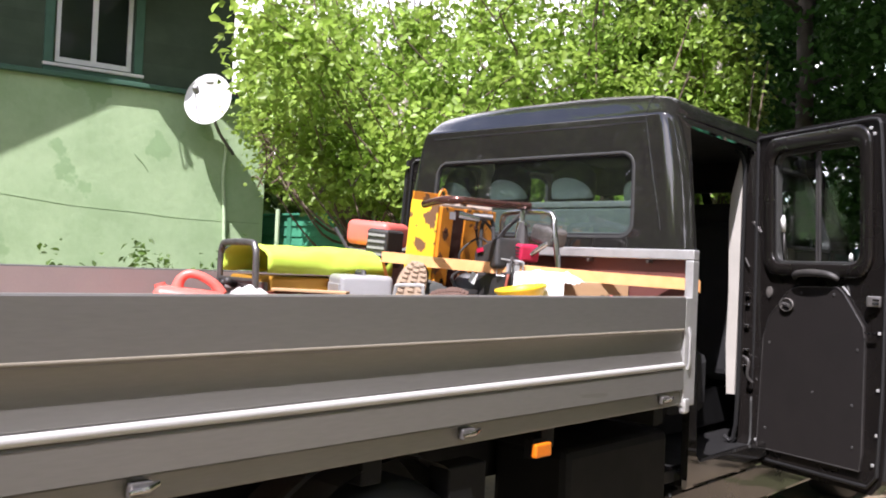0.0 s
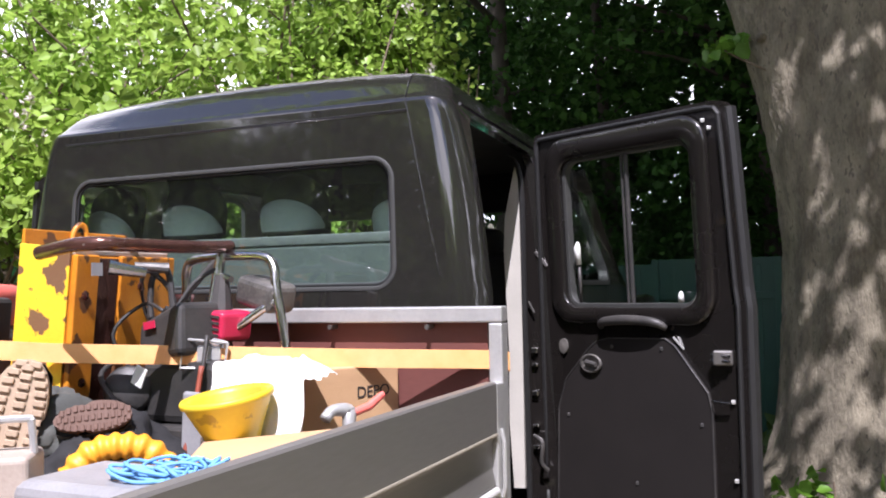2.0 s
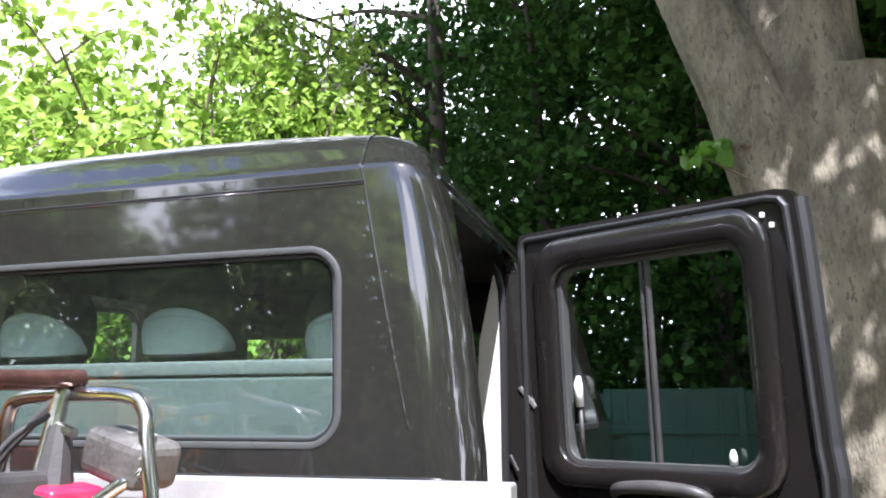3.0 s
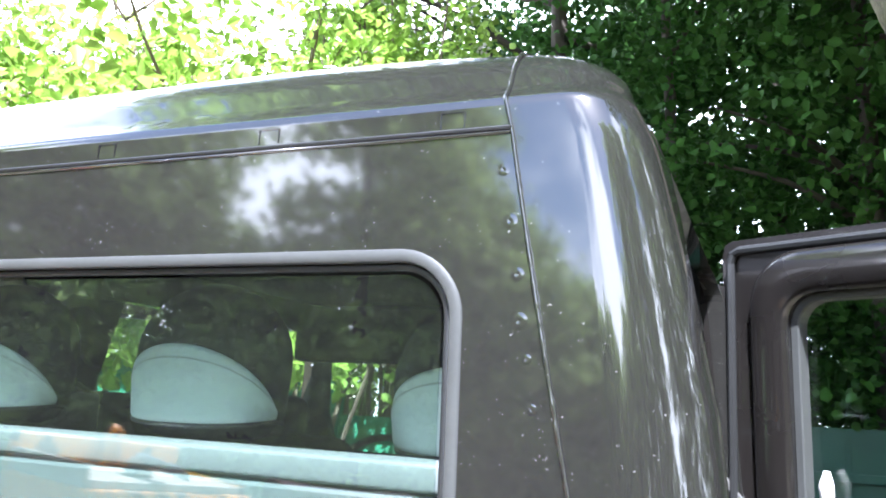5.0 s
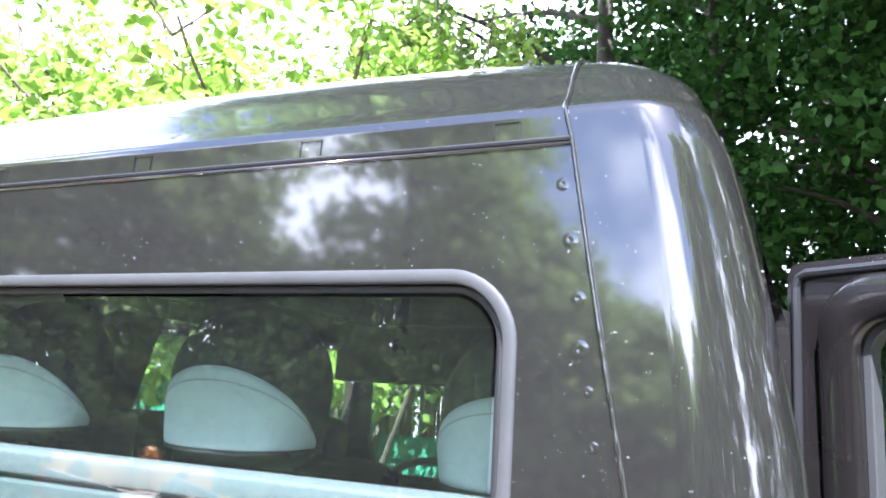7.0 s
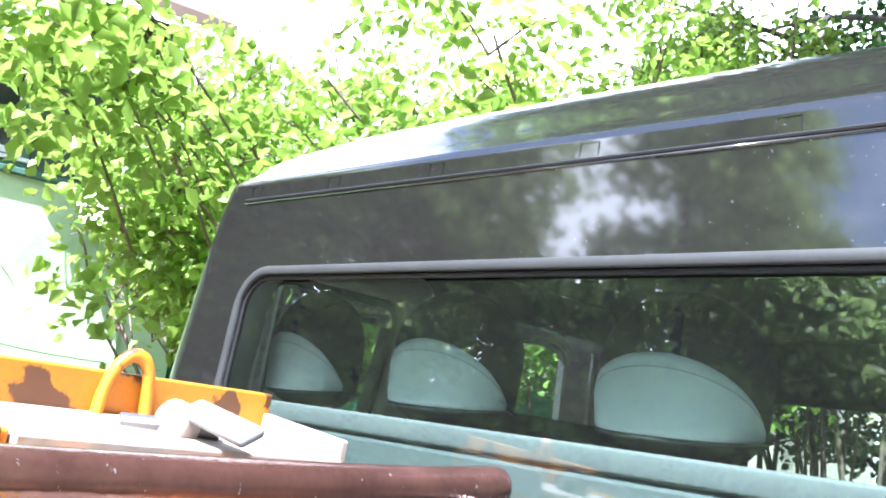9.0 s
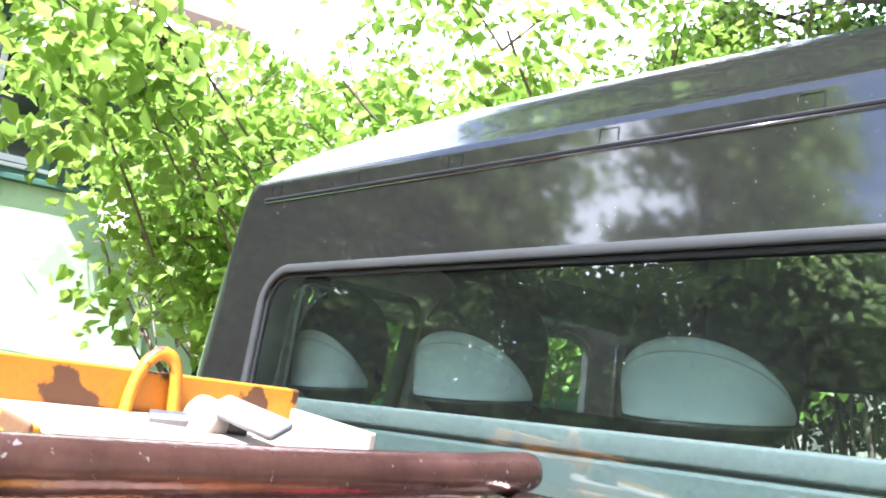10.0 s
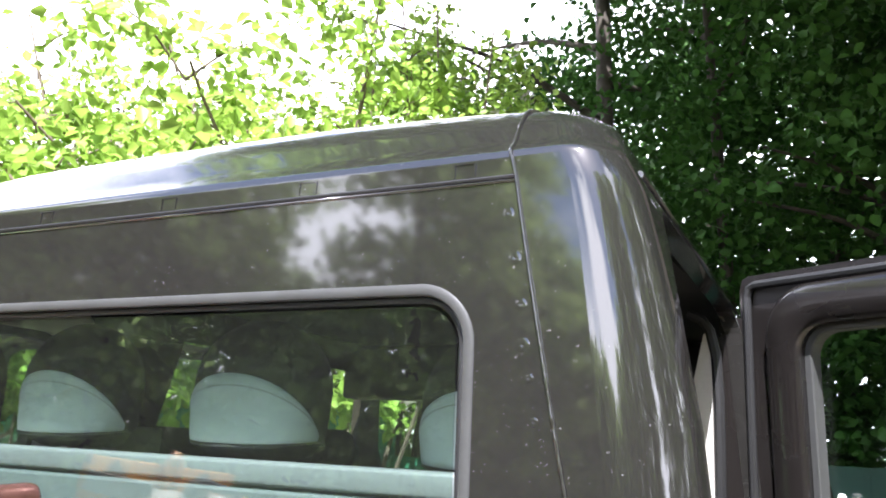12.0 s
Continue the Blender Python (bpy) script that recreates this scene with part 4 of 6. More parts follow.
    part("bearer_leg", nbox((0.78, -1.407, 0.62), (0.86, -1.247, 0.845), 0.006), M_CHASSIS, truck)
    mk = part("amber_side_marker", nbox((0.870, -1.050, 0.828), (0.892, -0.970, 0.868), 0.006), M_AMBER, truck, "amber side marker light")
    part("marker_bracket", nbox((0.835, -1.040, 0.822), (0.869, -0.990, 0.878), 0.004), M_CHASSIS, mk)

    def wheel(x, y):
        bm = bmesh.new()
        lathe(bm, [(0.21, -0.11), (0.33, -0.115), (0.365, -0.09), (0.375, -0.05), (0.375, 0.05), (0.365, 0.09), (0.33, 0.115), (0.21, 0.11)], 40, Matrix.Translation((x, y, 0.385)) @ pose(0, 0, 0, 0, 90, 0))
        w = part("wheel", bm, M_RUBBER, truck, smooth=True)
        bm = bmesh.new()
        lathe(bm, [(0.21, -0.10), (0.20, -0.06), (0.12, -0.03), (0.05, -0.05), (0.0, -0.05)], 30, Matrix.Translation((x, y, 0.385)) @ pose(0, 0, 0, 0, -90 if x > 0 else 90, 0))
        part("rim", bm, M_STEELDARK, w, smooth=True)
    for x in (-0.74, 0.74):
        wheel(x, -1.62)
        wheel(x * 0.84, 2.45)
        bm = bmesh.new()
        tube(bm, [(x, -1.62 + 0.44 * math.cos(a), 0.385 + 0.44 * math.sin(a)) for a in (math.pi * k / 14 for k in range(15))], 0.012, 6)
        for k in range(14):
            a0, a1 = math.pi * k / 14, math.pi * (k + 1) / 14
            vs = [bm.verts.new((x + dx, -1.62 + 0.435 * math.cos(a), 0.385 + 0.435 * math.sin(a))) for a, dx in ((a0, -0.12), (a0, 0.12), (a1, 0.12), (a1, -0.12))]
            bm.faces.new(vs)
        part("mudguard", bm, M_BLACKPL, truck)
    part("axle", ntube([(-0.7, -1.62, 0.385), (0.7, -1.62, 0.385)], 0.05, 10), M_CHASSIS, truck)
    part("axle", ntube([(-0.7, 2.45, 0.385), (0.7, 2.45, 0.385)], 0.05, 10), M_CHASSIS, truck)
    part("fuel_tank", nbox((0.48, -0.75, 0.50), (0.80, -0.05, 0.80), 0.03), M_CHASSIS, truck)


before = set(scene.objects)
build_bed()
# the bed sits lower on its frame and its boards are a little deeper
for ob in set(scene.objects) - before:
    if ob.parent == truck and ob.name.split(".")[0] not in ("wheel", "mudguard", "axle"):
        ob.matrix_local = Matrix.Translation((0, 0, -0.147)) @ Matrix.Diagonal((1, 1, 1.082, 1))

# ---- house ----
HX = -7.75
# how the house and the garden lie to the truck
HOUSE = Matrix.Translation((0, 0, -0.183)) @ pose(0, 0, 0, 0, 0, -3.15) @ Matrix.Diagonal((1.043, 1.043, 1.107, 1))
GARDEN = pose(0, 0, 0, 0, 0, -3.15) @ Matrix.Diagonal((1.03, 1.03, 1.03, 1))


def build_house():
    house = thing("house", "two-storey green house, stucco below and dark boards above", "house")
    y0, y1, yu, top, deep = -6.5, 3.45, 2.96, 5.02, 7.0
    base = part("stucco_wall", plate(bmesh.new(), [(y0, -0.3), (y1, -0.3), (y1, 3.22), (y0, 3.22)], [], lambda u, v, w: Vector((HX - w, u, v)), 0.35), M_STUCCO, house, "pale green weathered stucco wall")
    part("end_wall", nbox((HX - deep, y1 - 0.35, -0.3), (HX - 0.352, y1 - 0.002, 3.22)), M_STUCCO, house)
    part("ledge", nbox((HX - 0.2, y0, 3.221), (HX + 0.09, y1 + 0.05, 3.275), 0.008), M_LEDGE, house)
    wy0, wy1, wz0, wz1 = 0.84, 1.70, 3.40, 4.62
    part("upper_wall", plate(bmesh.new(), [(y0, 3.276), (yu, 3.276), (yu, top), (y0, top)], [[(wy0, wz0), (wy1, wz0), (wy1, wz1), (wy0, wz1)]], lambda u, v, w: Vector((HX - 0.05 - w, u, v)), 0.2), M_CLAP, house)
    part("upper_end_wall", nbox((HX - deep, yu - 0.2, 3.276), (HX - 0.252, yu - 0.002, top)), M_CLAP, house)
    # boards of the upper storey, lapped
    seg = [(y0, wy0 - 0.09), (wy1 + 0.09, yu)]
    for k in range(13):
        z = 3.28 + 0.125 * k
        spans = [(y0, yu)] if (z + 0.12 < wz0 - 0.08 or z > wz1 + 0.08) else seg
        for a, b in spans:
            m = Matrix.Translation((HX - 0.048, 0, z)) @ pose(0, 0, 0, 0, 5, 0)
            part("board", nbox((0.0, a, 0.0), (0.018, b, 0.128), 0.0, m), M_CLAP, house)
    win = part("window", plate(bmesh.new(), [(wy0 - 0.02, wz0 - 0.02), (wy1 + 0.02, wz0 - 0.02), (wy1 + 0.02, wz1 + 0.02), (wy0 - 0.02, wz1 + 0.02)],
                               [[(wy0 + 0.05, wz0 + 0.06), (1.24, wz0 + 0.06), (1.24, wz1 - 0.05), (wy0 + 0.05, wz1 - 0.05)], [(1.30, wz0 + 0.06), (wy1 - 0.05, wz0 + 0.06), (wy1 - 0.05, wz1 - 0.05), (1.30, wz1 - 0.05)]],
                               lambda u, v, w: Vector((HX - 0.06 - w, u, v)), 0.06), M_WHITE, house, "white double casement window")
    for a, b in ((wy0 + 0.05, 1.24), (1.30, wy1 - 0.05)):
        part("pane", nbox((HX - 0.098, a, wz0 + 0.06), (HX - 0.092, b, wz1 - 0.05)), M_PANE, win)
    for lo, hi in (((wy0 - 0.13, wz0 - 0.13), (wy1 + 0.13, wz0 - 0.03)), ((wy0 - 0.13, wz0 - 0.02), (wy0 - 0.025, wz1 + 0.03)), ((wy1 + 0.025, wz0 - 0.02), (wy1 + 0.13, wz1 + 0.03)), ((wy0 - 0.13, wz1 + 0.035), (wy1 + 0.13, wz1 + 0.14))):
        part("casing", nbox((HX - 0.045, lo[0], lo[1]), (HX - 0.004, hi[0], hi[1]), 0.004), M_LEDGE, win)
    part("sill", nbox((HX - 0.05, wy0 - 0.14, wz0 - 0.06), (HX + 0.03, wy1 + 0.14, wz0 - 0.025), 0.006), M_WHITE, win)
    # shallow eaves and the roof
    # overhang depths are shaped to cast the slanting shadow on the wall
    eaves = [(-6.9, 0.957), (-1.60, 0.957), (-1.09, 0.883), (0.768, 0.614), (1.50, 0.60), (1.62, 0.657), (2.03, 0.80), (yu + 0.30, 0.84)]
    bm = bmesh.new()
    rim = eaves + [(yu + 0.30, -3.65), (-6.9, -3.65)]
    low, high = ([bm.verts.new((HX + o, y, 5.2225 - 0.55 * o + dz)) for y, o in rim] for dz in (0.0, 0.12))
    bm.faces.new(low[::-1])
    bm.faces.new(high)
    for k in range(len(rim)):
        n = (k + 1) % len(rim)
        bm.faces.new((low[k], low[n], high[n], high[k]))
    bmesh.ops.recalc_face_normals(bm, faces=bm.faces)
    roof = part("roof", bm, M_ROOFING, house)
    part("gutter", ntube([(HX + o + 0.03, y, 5.2625 - 0.55 * o) for y, o in eaves[:5]], 0.05, 8), M_LEDGE, roof)
    part("low_roof", nbox((HX - deep, yu + 0.02, 3.278), (HX + 0.05, y1 + 0.08, 3.33), 0.01), M_ROOFING, house)
    # pipe down the wall with a hook at its foot
    pipe = part("downpipe", ntube([(HX + 0.055, 2.89, 2.75), (HX + 0.050, 2.90, 2.62), (HX + 0.035, 2.885, 2.30), (HX + 0.040, 2.91, 1.95), (HX + 0.035, 2.93, 1.62), (HX + 0.040, 2.935, 1.47)], 0.024, 10, 5), M_PIPE, house, "thin pale green painted pipe", smooth=True)
    part("pipe_foot", ntube([(HX + 0.040, 2.935, 1.485), (HX + 0.060, 2.96, 1.44), (HX + 0.080, 3.02, 1.40)], [0.026, 0.024, 0.018], 8, 3), M_STEELDARK, pipe)
    part("cable", ntube([(HX + 0.001, -0.8, 2.02), (HX + 0.001, 0.4, 1.90), (HX + 0.001, 1.1, 1.83), (HX + 0.001, 1.8, 1.80), (HX + 0.001, 2.4, 1.765), (HX + 0.001, 3.40, 1.76)], 0.0035, 6, 6), M_CABLE, house)
    part("wall_crack", ntube([(HX + 0.002, 1.78, 2.47), (HX + 0.003, 1.84, 2.41), (HX + 0.002, 1.92, 2.33), (HX + 0.002, 1.95, 2.27)], [0.004, 0.009, 0.007, 0.003], 6, 3), M_CABLE, house)
    part("stand_pipe", ntube([(HX + 0.10, 3.62, 0.0), (HX + 0.10, 3.62, 1.95)], 0.030, 8), M_PIPE, house)


def build_dish(label, c, arm):
    dish = thing("satellite_dish", label, "satellite dish", "dishes on the house")
    face = look(c, c + Vector((0.75, -0.62, 0.28)))
    bm = bmesh.new()
    lathe(bm, [(0.0, 0.055), (0.10, 0.050), (0.20, 0.033), (0.28, 0.010), (0.305, 0.0), (0.307, -0.004), (0.29, 0.012), (0.20, 0.042), (0.0, 0.064)], 36, face @ Matrix.Diagonal((0.97, 1.03, 1, 1)))
    part("reflector", bm, M_DISH, dish, smooth=True)
    part("feed_arm", ntube([face @ Vector((0, -0.28, 0.0)), face @ Vector((0, -0.34, -0.18)), face @ Vector((0.0, -0.10, -0.36))], 0.008, 8, 4), M_GREYPL, dish)
    part("feed_horn", nbox((-0.03, -0.03, -0.05), (0.03, 0.03, 0.05), 0.012, face @ pose(0, -0.06, -0.36, 20)), M_GREYPL, dish)
    part("bracket", ntube([face @ Vector((0, -0.02, 0.07))] + arm, 0.020, 8, 4), M_STEELDARK, dish)
    part("label_bar", nbox((-0.05, -0.02, -0.004), (0.05, 0.02, 0.0), 0.0, face @ pose(0.02, 0.24, 0.014, 8)), M_GREYPL, dish)


def build_dishes():
    build_dish("white satellite dish on an arm fixed to the house wall", Vector((HX + 0.42, 2.52, 3.14)), [(HX + 0.20, 2.75, 2.80), (HX + 0.05, 2.98, 2.60), (HX - 0.01, 3.0, 2.60)])
    build_dish("white satellite dish under the eaves above the window", Vector((HX + 0.52, 1.50, 4.50)), [(HX + 0.20, 1.62, 4.66), (HX - 0.03, 1.66, 4.76)])


def far_house():
    f = thing("far_house", "small cream house with a grey roof beyond the fence", "house")
    x0, x1, y = -17.0, -7.2, 16.0
    holes = [[(x, 1.2), (x + 1.0, 1.2), (x + 1.0, 2.5), (x, 2.5)] for x in (-15.5, -12.6, -9.7)]
    part("front_wall", plate(bmesh.new(), [(x0, -0.2), (x1, -0.2), (x1, 3.2), (x0, 3.2)], holes, lambda u, v, w: Vector((u, y + w, v)), 0.25), M_CREAM, f)
    for h in holes:
        w = part("window", plate(bmesh.new(), [(u + (0.03 if u > h[0][0] + 0.5 else -0.03), v) for u, v in h], [[(h[0][0] + 0.08, 1.28), (h[0][0] + 0.46, 1.28), (h[0][0] + 0.46, 2.42), (h[0][0] + 0.08, 2.42)], [(h[0][0] + 0.54, 1.28), (h[0][0] + 0.92, 1.28), (h[0][0] + 0.92, 2.42), (h[0][0] + 0.54, 2.42)]], lambda u, v, q: Vector((u, y + 0.06 + q, v)), 0.05), M_WHITE, f)
        part("pane", nbox((h[0][0] + 0.05, y + 0.12, 1.25), (h[0][0] + 0.95, y + 0.125, 2.45)), M_PANE, w)
    part("end_wall", nbox((x1 - 0.25, y + 0.26, -0.2), (x1, y + 5.0, 3.2)), M_CREAM, f)
    part("roof", plate(bmesh.new(), [(x0 - 0.4, 3.15), (x1 + 0.4, 3.15), (x1 + 0.4, 3.27), (x0 - 0.4, 3.27)], [], lambda u, v, w: Vector((u, y - 0.5 + w, v + 0.5 * w)), 3.4), M_ROOFING, f)


build_house()
build_dishes()
far_house()
for ob in [o for o in scene.objects if o.parent is None and o.name.split(".")[0] in ("house", "satellite_dish")]:
    ob.matrix_world = HOUSE @ Matrix.Translation((HX, 2.0, 0)) @ pose(0, 0, 0, 0, 0, -12) @ Matrix.Translation((-HX, -2.0, 0))


# ---- fences ----
def build_fence():
    f = thing("board_fence", "bright green painted board fence with a gate", "fence")
    y = 3.95
    for x in (-8.95, -7.6, -6.25, -4.9, -3.55, -2.2, -0.85):
        part("post", nbox((x - 0.045, y - 0.03, -0.1), (x + 0.045, y + 0.05, 1.86 if x < -1 else 1.60), 0.006), M_FENCE, f)
    for k in range(13):
        z = 0.10 + 0.134 * k
        for j, x in enumerate((-8.95, -7.6, -6.25, -4.9, -3.55, -2.2)):
            if j == 5 and k > 10:
                continue
            m = Matrix.Translation((x, y, z + 0.01 * ((j * 7 + k * 3) % 5 - 2) * 0.4)) @ pose(0, 0, 0, -8, 0.25 * ((j + k) % 3 - 1), 0)
            part("board", nbox((0.0, -0.010, 0.0), (1.35, 0.010, 0.142), 0.002, m, 1), M_FENCE, f)
    part("top_rail", nbox((-8.95, y - 0.05, 1.855), (-2.2, y + 0.06, 1.885), 0.006), M_FENCE, f)
    part("brace", ntube([(-4.7, y - 0.03, 0.4), (-3.7, y - 0.03, 1.6)], 0.02, 6), M_FENCE, f)
    part("hasp", nbox((-3.68, y - 0.07, 1.28), (-3.60, y - 0.03, 1.36), 0.008), M_STEELDARK, f)
    g = thing("sheet_fence", "dark green sheet metal fence under the trees", "fence")
    y = 6.1
    for k in range(11):
        x = -1.1 + 1.05 * k
        part("sheet", nbox((x, y, -0.05), (x + 1.04, y + 0.012, 1.62 + 0.02 * ((k * 5) % 3)), 0.002, None, 1), M_SHEET, g)
        for r in range(4):
            part("rib", nbox((x + 0.12 + 0.25 * r, y - 0.012, -0.05), (x + 0.16 + 0.25 * r, y - 0.001, 1.60), 0.003, None, 1), M_SHEET, g)
        part("post", nbox((x - 0.03, y - 0.05, -0.1), (x + 0.03, y - 0.013, 1.66), 0.004), M_SHEET, g)
    part("rail", nbox((-1.1, y - 0.045, 1.30), (10.4, y - 0.014, 1.36), 0.004), M_SHEET, g)


build_fence()


# ---- trees ----
def furrow(bm):
    """Push the bark in and out along its normals: long ridges and small plates."""
    bm.normal_update()
    for v in bm.verts:
        p = v.co
        a = noise.noise((p.x * 9, p.y * 9, p.z * 2.5))
        b = noise.noise((p.x * 28, p.y * 28, p.z * 11 + 4))
        v.co = p + v.normal * (0.012 * a + 0.008 * b - 0.010 * max(0.12 - abs(a), 0) / 0.12)


def limb_mesh(bm, pts, r0, r1, sides=10, fine=5):
    pts = smooth_path(pts, fine)
    n = len(pts)
    tube(bm, pts, [r0 + (r1 - r0) * (k / (n - 1)) ** 0.8 for k in range(n)], sides)


def big_tree():
    tr = thing("maple_tree", "old maple with a thick furrowed grey trunk, forked", "tree")
    bm = bmesh.new()
    sides, rings = 110, []
    cx, cy = 1.865, 3.42

    def ring_at(z, x, y, r, k, lobes):
        row = []
        for s in range(sides):
            a = 2 * math.pi * s / sides
            rr = r * (1 + lobes * (0.5 + 0.5 * math.cos(5 * a + 0.7)) + 0.045 * noise.noise((math.cos(a) * 1.6, math.sin(a) * 1.6, z * 0.9)) + 0.02 * noise.noise((math.cos(a) * 6, math.sin(a) * 6, z * 3)))
            row.append(bm.verts.new((x + rr * math.cos(a), y + rr * math.sin(a), z)))
        return row
    for k in range(130):
        z = -0.1 + 3.35 * k / 129
        r = 0.43 + 0.16 * math.exp(-max(z - 0.15, 0) / 0.35) - 0.06 * max(z - 2.2, 0)
        rings.append(ring_at(z, cx + 0.02 * z, cy + 0.02 * z, r, k, 0.55 * math.exp(-max(z - 0.1, 0) / 0.28)))
    for a, b in zip(rings, rings[1:]):
        for s in range(sides):
            bm.faces.new((a[s], a[(s + 1) % sides], b[(s + 1) % sides], b[s]))
    furrow(bm)
    trunk = part("trunk", bm, M_BARK, tr, smooth=True)
    bm = bmesh.new()
    tube(bm, smooth_path([(1.80, 3.42, 1.7), (1.66, 3.36, 2.4), (1.455, 3.32, 3.1), (1.22, 3.34, 3.7), (1.05, 3.4, 4.4), (0.85, 3.5, 6.2)], 22), [0.33, 0.27, 0.215, 0.185, 0.16, 0.12], 80)
    furrow(bm)
    part("left_limb", bm, M_BARK, tr, smooth=True)
    bm = bmesh.new()
    limb_mesh(bm, [(1.90, 3.45, 1.5), (1.86, 3.46, 2.4), (1.74, 3.48, 3.3), (1.74, 3.6, 4.8), (2.1, 3.7, 6.6)], 0.405, 0.26, 90, 22)
    furrow(bm)
    part("right_limb", bm, M_BARK, tr, smooth=True)
    bm = bmesh.new()
    bmesh.ops.create_icosphere(bm, subdivisions=2, radius=0.032, matrix=Matrix.Translation((1.405, 3.115, 2.863)) @ Matrix.Diagonal((1, 0.8, 0.8, 1)))
    part("knot", bm, M_BARK, tr, smooth=True)
    bm = bmesh.new()
    tube(bm, smooth_path([(1.45, 3.16, 2.67), (1.31, 3.13, 2.745), (1.20, 3.12, 2.815)], 4), 0.006, 6)
    tw = part("twig", bm, M_STEM, tr)
    rng = np.random.default_rng(12)
    c, nn, s = leaf_cloud(rng, [(1.23, 3.14, 2.865), (1.16, 3.12, 2.835), (1.28, 3.13, 2.845), (1.20, 3.11, 2.795)], 7, 0.042, 0.085)
    me = leaves_mesh("sprig_leaves", c, nn, s, M_SPRIG, 3, 1.1)
    ob = new("sprig_leaves", me)
    ob.parent = tr
    rng = np.random.default_rng(5)
    clumps = np.column_stack([rng.uniform(-2.0, 8.0, 2200), rng.uniform(0.4, 8.0, 2200), rng.uniform(4.2, 11.0, 2200)])
    keep = ((clumps[:, 0] - 3.0) / 4.4) ** 2 + ((clumps[:, 1] - 4.1) / 3.5) ** 2 + ((clumps[:, 2] - 7.4) / 3.2) ** 2 < 1
    c, nn, s = leaf_cloud(rng, clumps[keep], 55, 0.30, 0.12, 0.45)
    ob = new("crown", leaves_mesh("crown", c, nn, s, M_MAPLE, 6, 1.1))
    ob.parent = tr
    # unseen upper boughs added over the cab for its roof to mirror
    u = rng.normal(size=(640, 3))
    u /= np.linalg.norm(u, axis=1)[:, None]
    over = np.array([-2.4, 3.3, 8.6]) + u * rng.uniform(0.1, 1, (640, 1)) * np.array([4.0, 1.7, 1.3])
    c, nn, s = leaf_cloud(rng, over, 26, 0.28, 0.17, 0.5)
    ob = new("mirrored_bough_leaves", leaves_mesh("mirrored_bough_leaves", c, nn, s, M_BACKLIT, 18, 1.1))
    ob.parent = tr
    # an unseen bough over the yard, added to dapple the trunk with shade
    u = rng.normal(size=(34, 3))
    u /= np.linalg.norm(u, axis=1)[:, None]
    bough = np.array([2.6, 0.30, 5.5]) + u * rng.uniform(0.3, 1, (34, 1)) * np.array([2.1, 1.05, 0.9])
    c, nn, s = leaf_cloud(rng, bough, 42, 0.20, 0.12, 0.5)
    ob = new("shade_bough_leaves", leaves_mesh("shade_bough_leaves", c, nn, s, M_MAPLE, 16, 1.1))
    ob.parent = tr
    bm = bmesh.new()
    limb_mesh(bm, [(1.9, 3.5, 4.2), (2.0, 2.6, 5.0), (2.3, 1.2, 5.5), (2.6, -0.2, 5.6)], 0.09, 0.02, 8)
    part("low_bough", bm, M_BARK, tr, smooth=True)


big_tree()


def wood_tree(x, y, h, r, seed, low=1.4, wide=2.2, leaves=13000, size=0.10, leaf=M_MAPLE):
    rng = np.random.default_rng(seed)
    tr = thing("tree", "tall leafy maple, dark trunk and deep green crown", "tree", "trees behind the fence")
    bm = bmesh.new()
    lean = rng.normal(size=2) * 0.25
    limb_mesh(bm, [(x, y, -0.1), (x + lean[0] * 0.3, y + lean[1] * 0.3, h * 0.35), (x + lean[0], y + lean[1], h * 0.95)], r, r * 0.25, 10)
    for k in range(9):
        z = h * rng.uniform(0.22, 0.85)
        a = rng.uniform(0, 6.28)
        q = rng.uniform(0.5, 0.9) * wide
        limb_mesh(bm, [(x + lean[0] * z / h, y + lean[1] * z / h, z), (x + 0.5 * q * math.cos(a), y + 0.5 * q * math.sin(a), z + 0.35), (x + q * math.cos(a), y + q * math.sin(a), z + 0.5)], r * 0.3, r * 0.06, 6)
    part("trunk", bm, M_BARKDARK, tr, smooth=True)
    n = leaves // 45
    a, q = rng.uniform(0, 6.28, n), np.sqrt(rng.uniform(0.02, 1, n)) * wide
    z = rng.uniform(low, h + 0.4, n)
    shrink = np.sqrt(np.clip(1.02 - ((z - (low + h) / 2) / ((h - low) / 2 + 0.6)) ** 2, 0.08, 1))
    clumps = np.column_stack([x + q * shrink * np.cos(a), y + q * shrink * np.sin(a), z])
    c, nn, s = leaf_cloud(rng, clumps, 45, 0.27, size, 0.4)
    ob = new("crown", leaves_mesh("crown", c, nn, s, leaf, seed + 100, 1.15))
    ob.parent = tr


WOODS = [(-0.9, 8.2, 7.5, 0.13), (0.9, 7.6, 8.5, 0.15), (2.4, 8.6, 9.0, 0.18), (4.0, 7.8, 8.0, 0.16), (5.8, 8.8, 9.0, 0.2), (-2.8, 9.4, 6.6, 0.14), (1.8, 10.8, 10.0, 0.2), (-0.3, 11.5, 9.5, 0.2),
         (4.6, 11.5, 10.5, 0.22), (7.8, 8.2, 9.0, 0.2), (-5.2, 10.6, 6.0, 0.16), (3.0, 13.8, 11.0, 0.2), (7.0, 13.0, 11.0, 0.2), (-2.6, 14.0, 8.2, 0.2), (0.5, 16.5, 11.5, 0.22), (3.6, 17.0, 12.0, 0.22), (6.4, 16.6, 12.0, 0.22), (9.6, 15.0, 12.0, 0.22), (9.8, 10.8, 10.5, 0.2), (5.0, 14.6, 11.5, 0.2), (1.4, 13.8, 10.5, 0.2)]
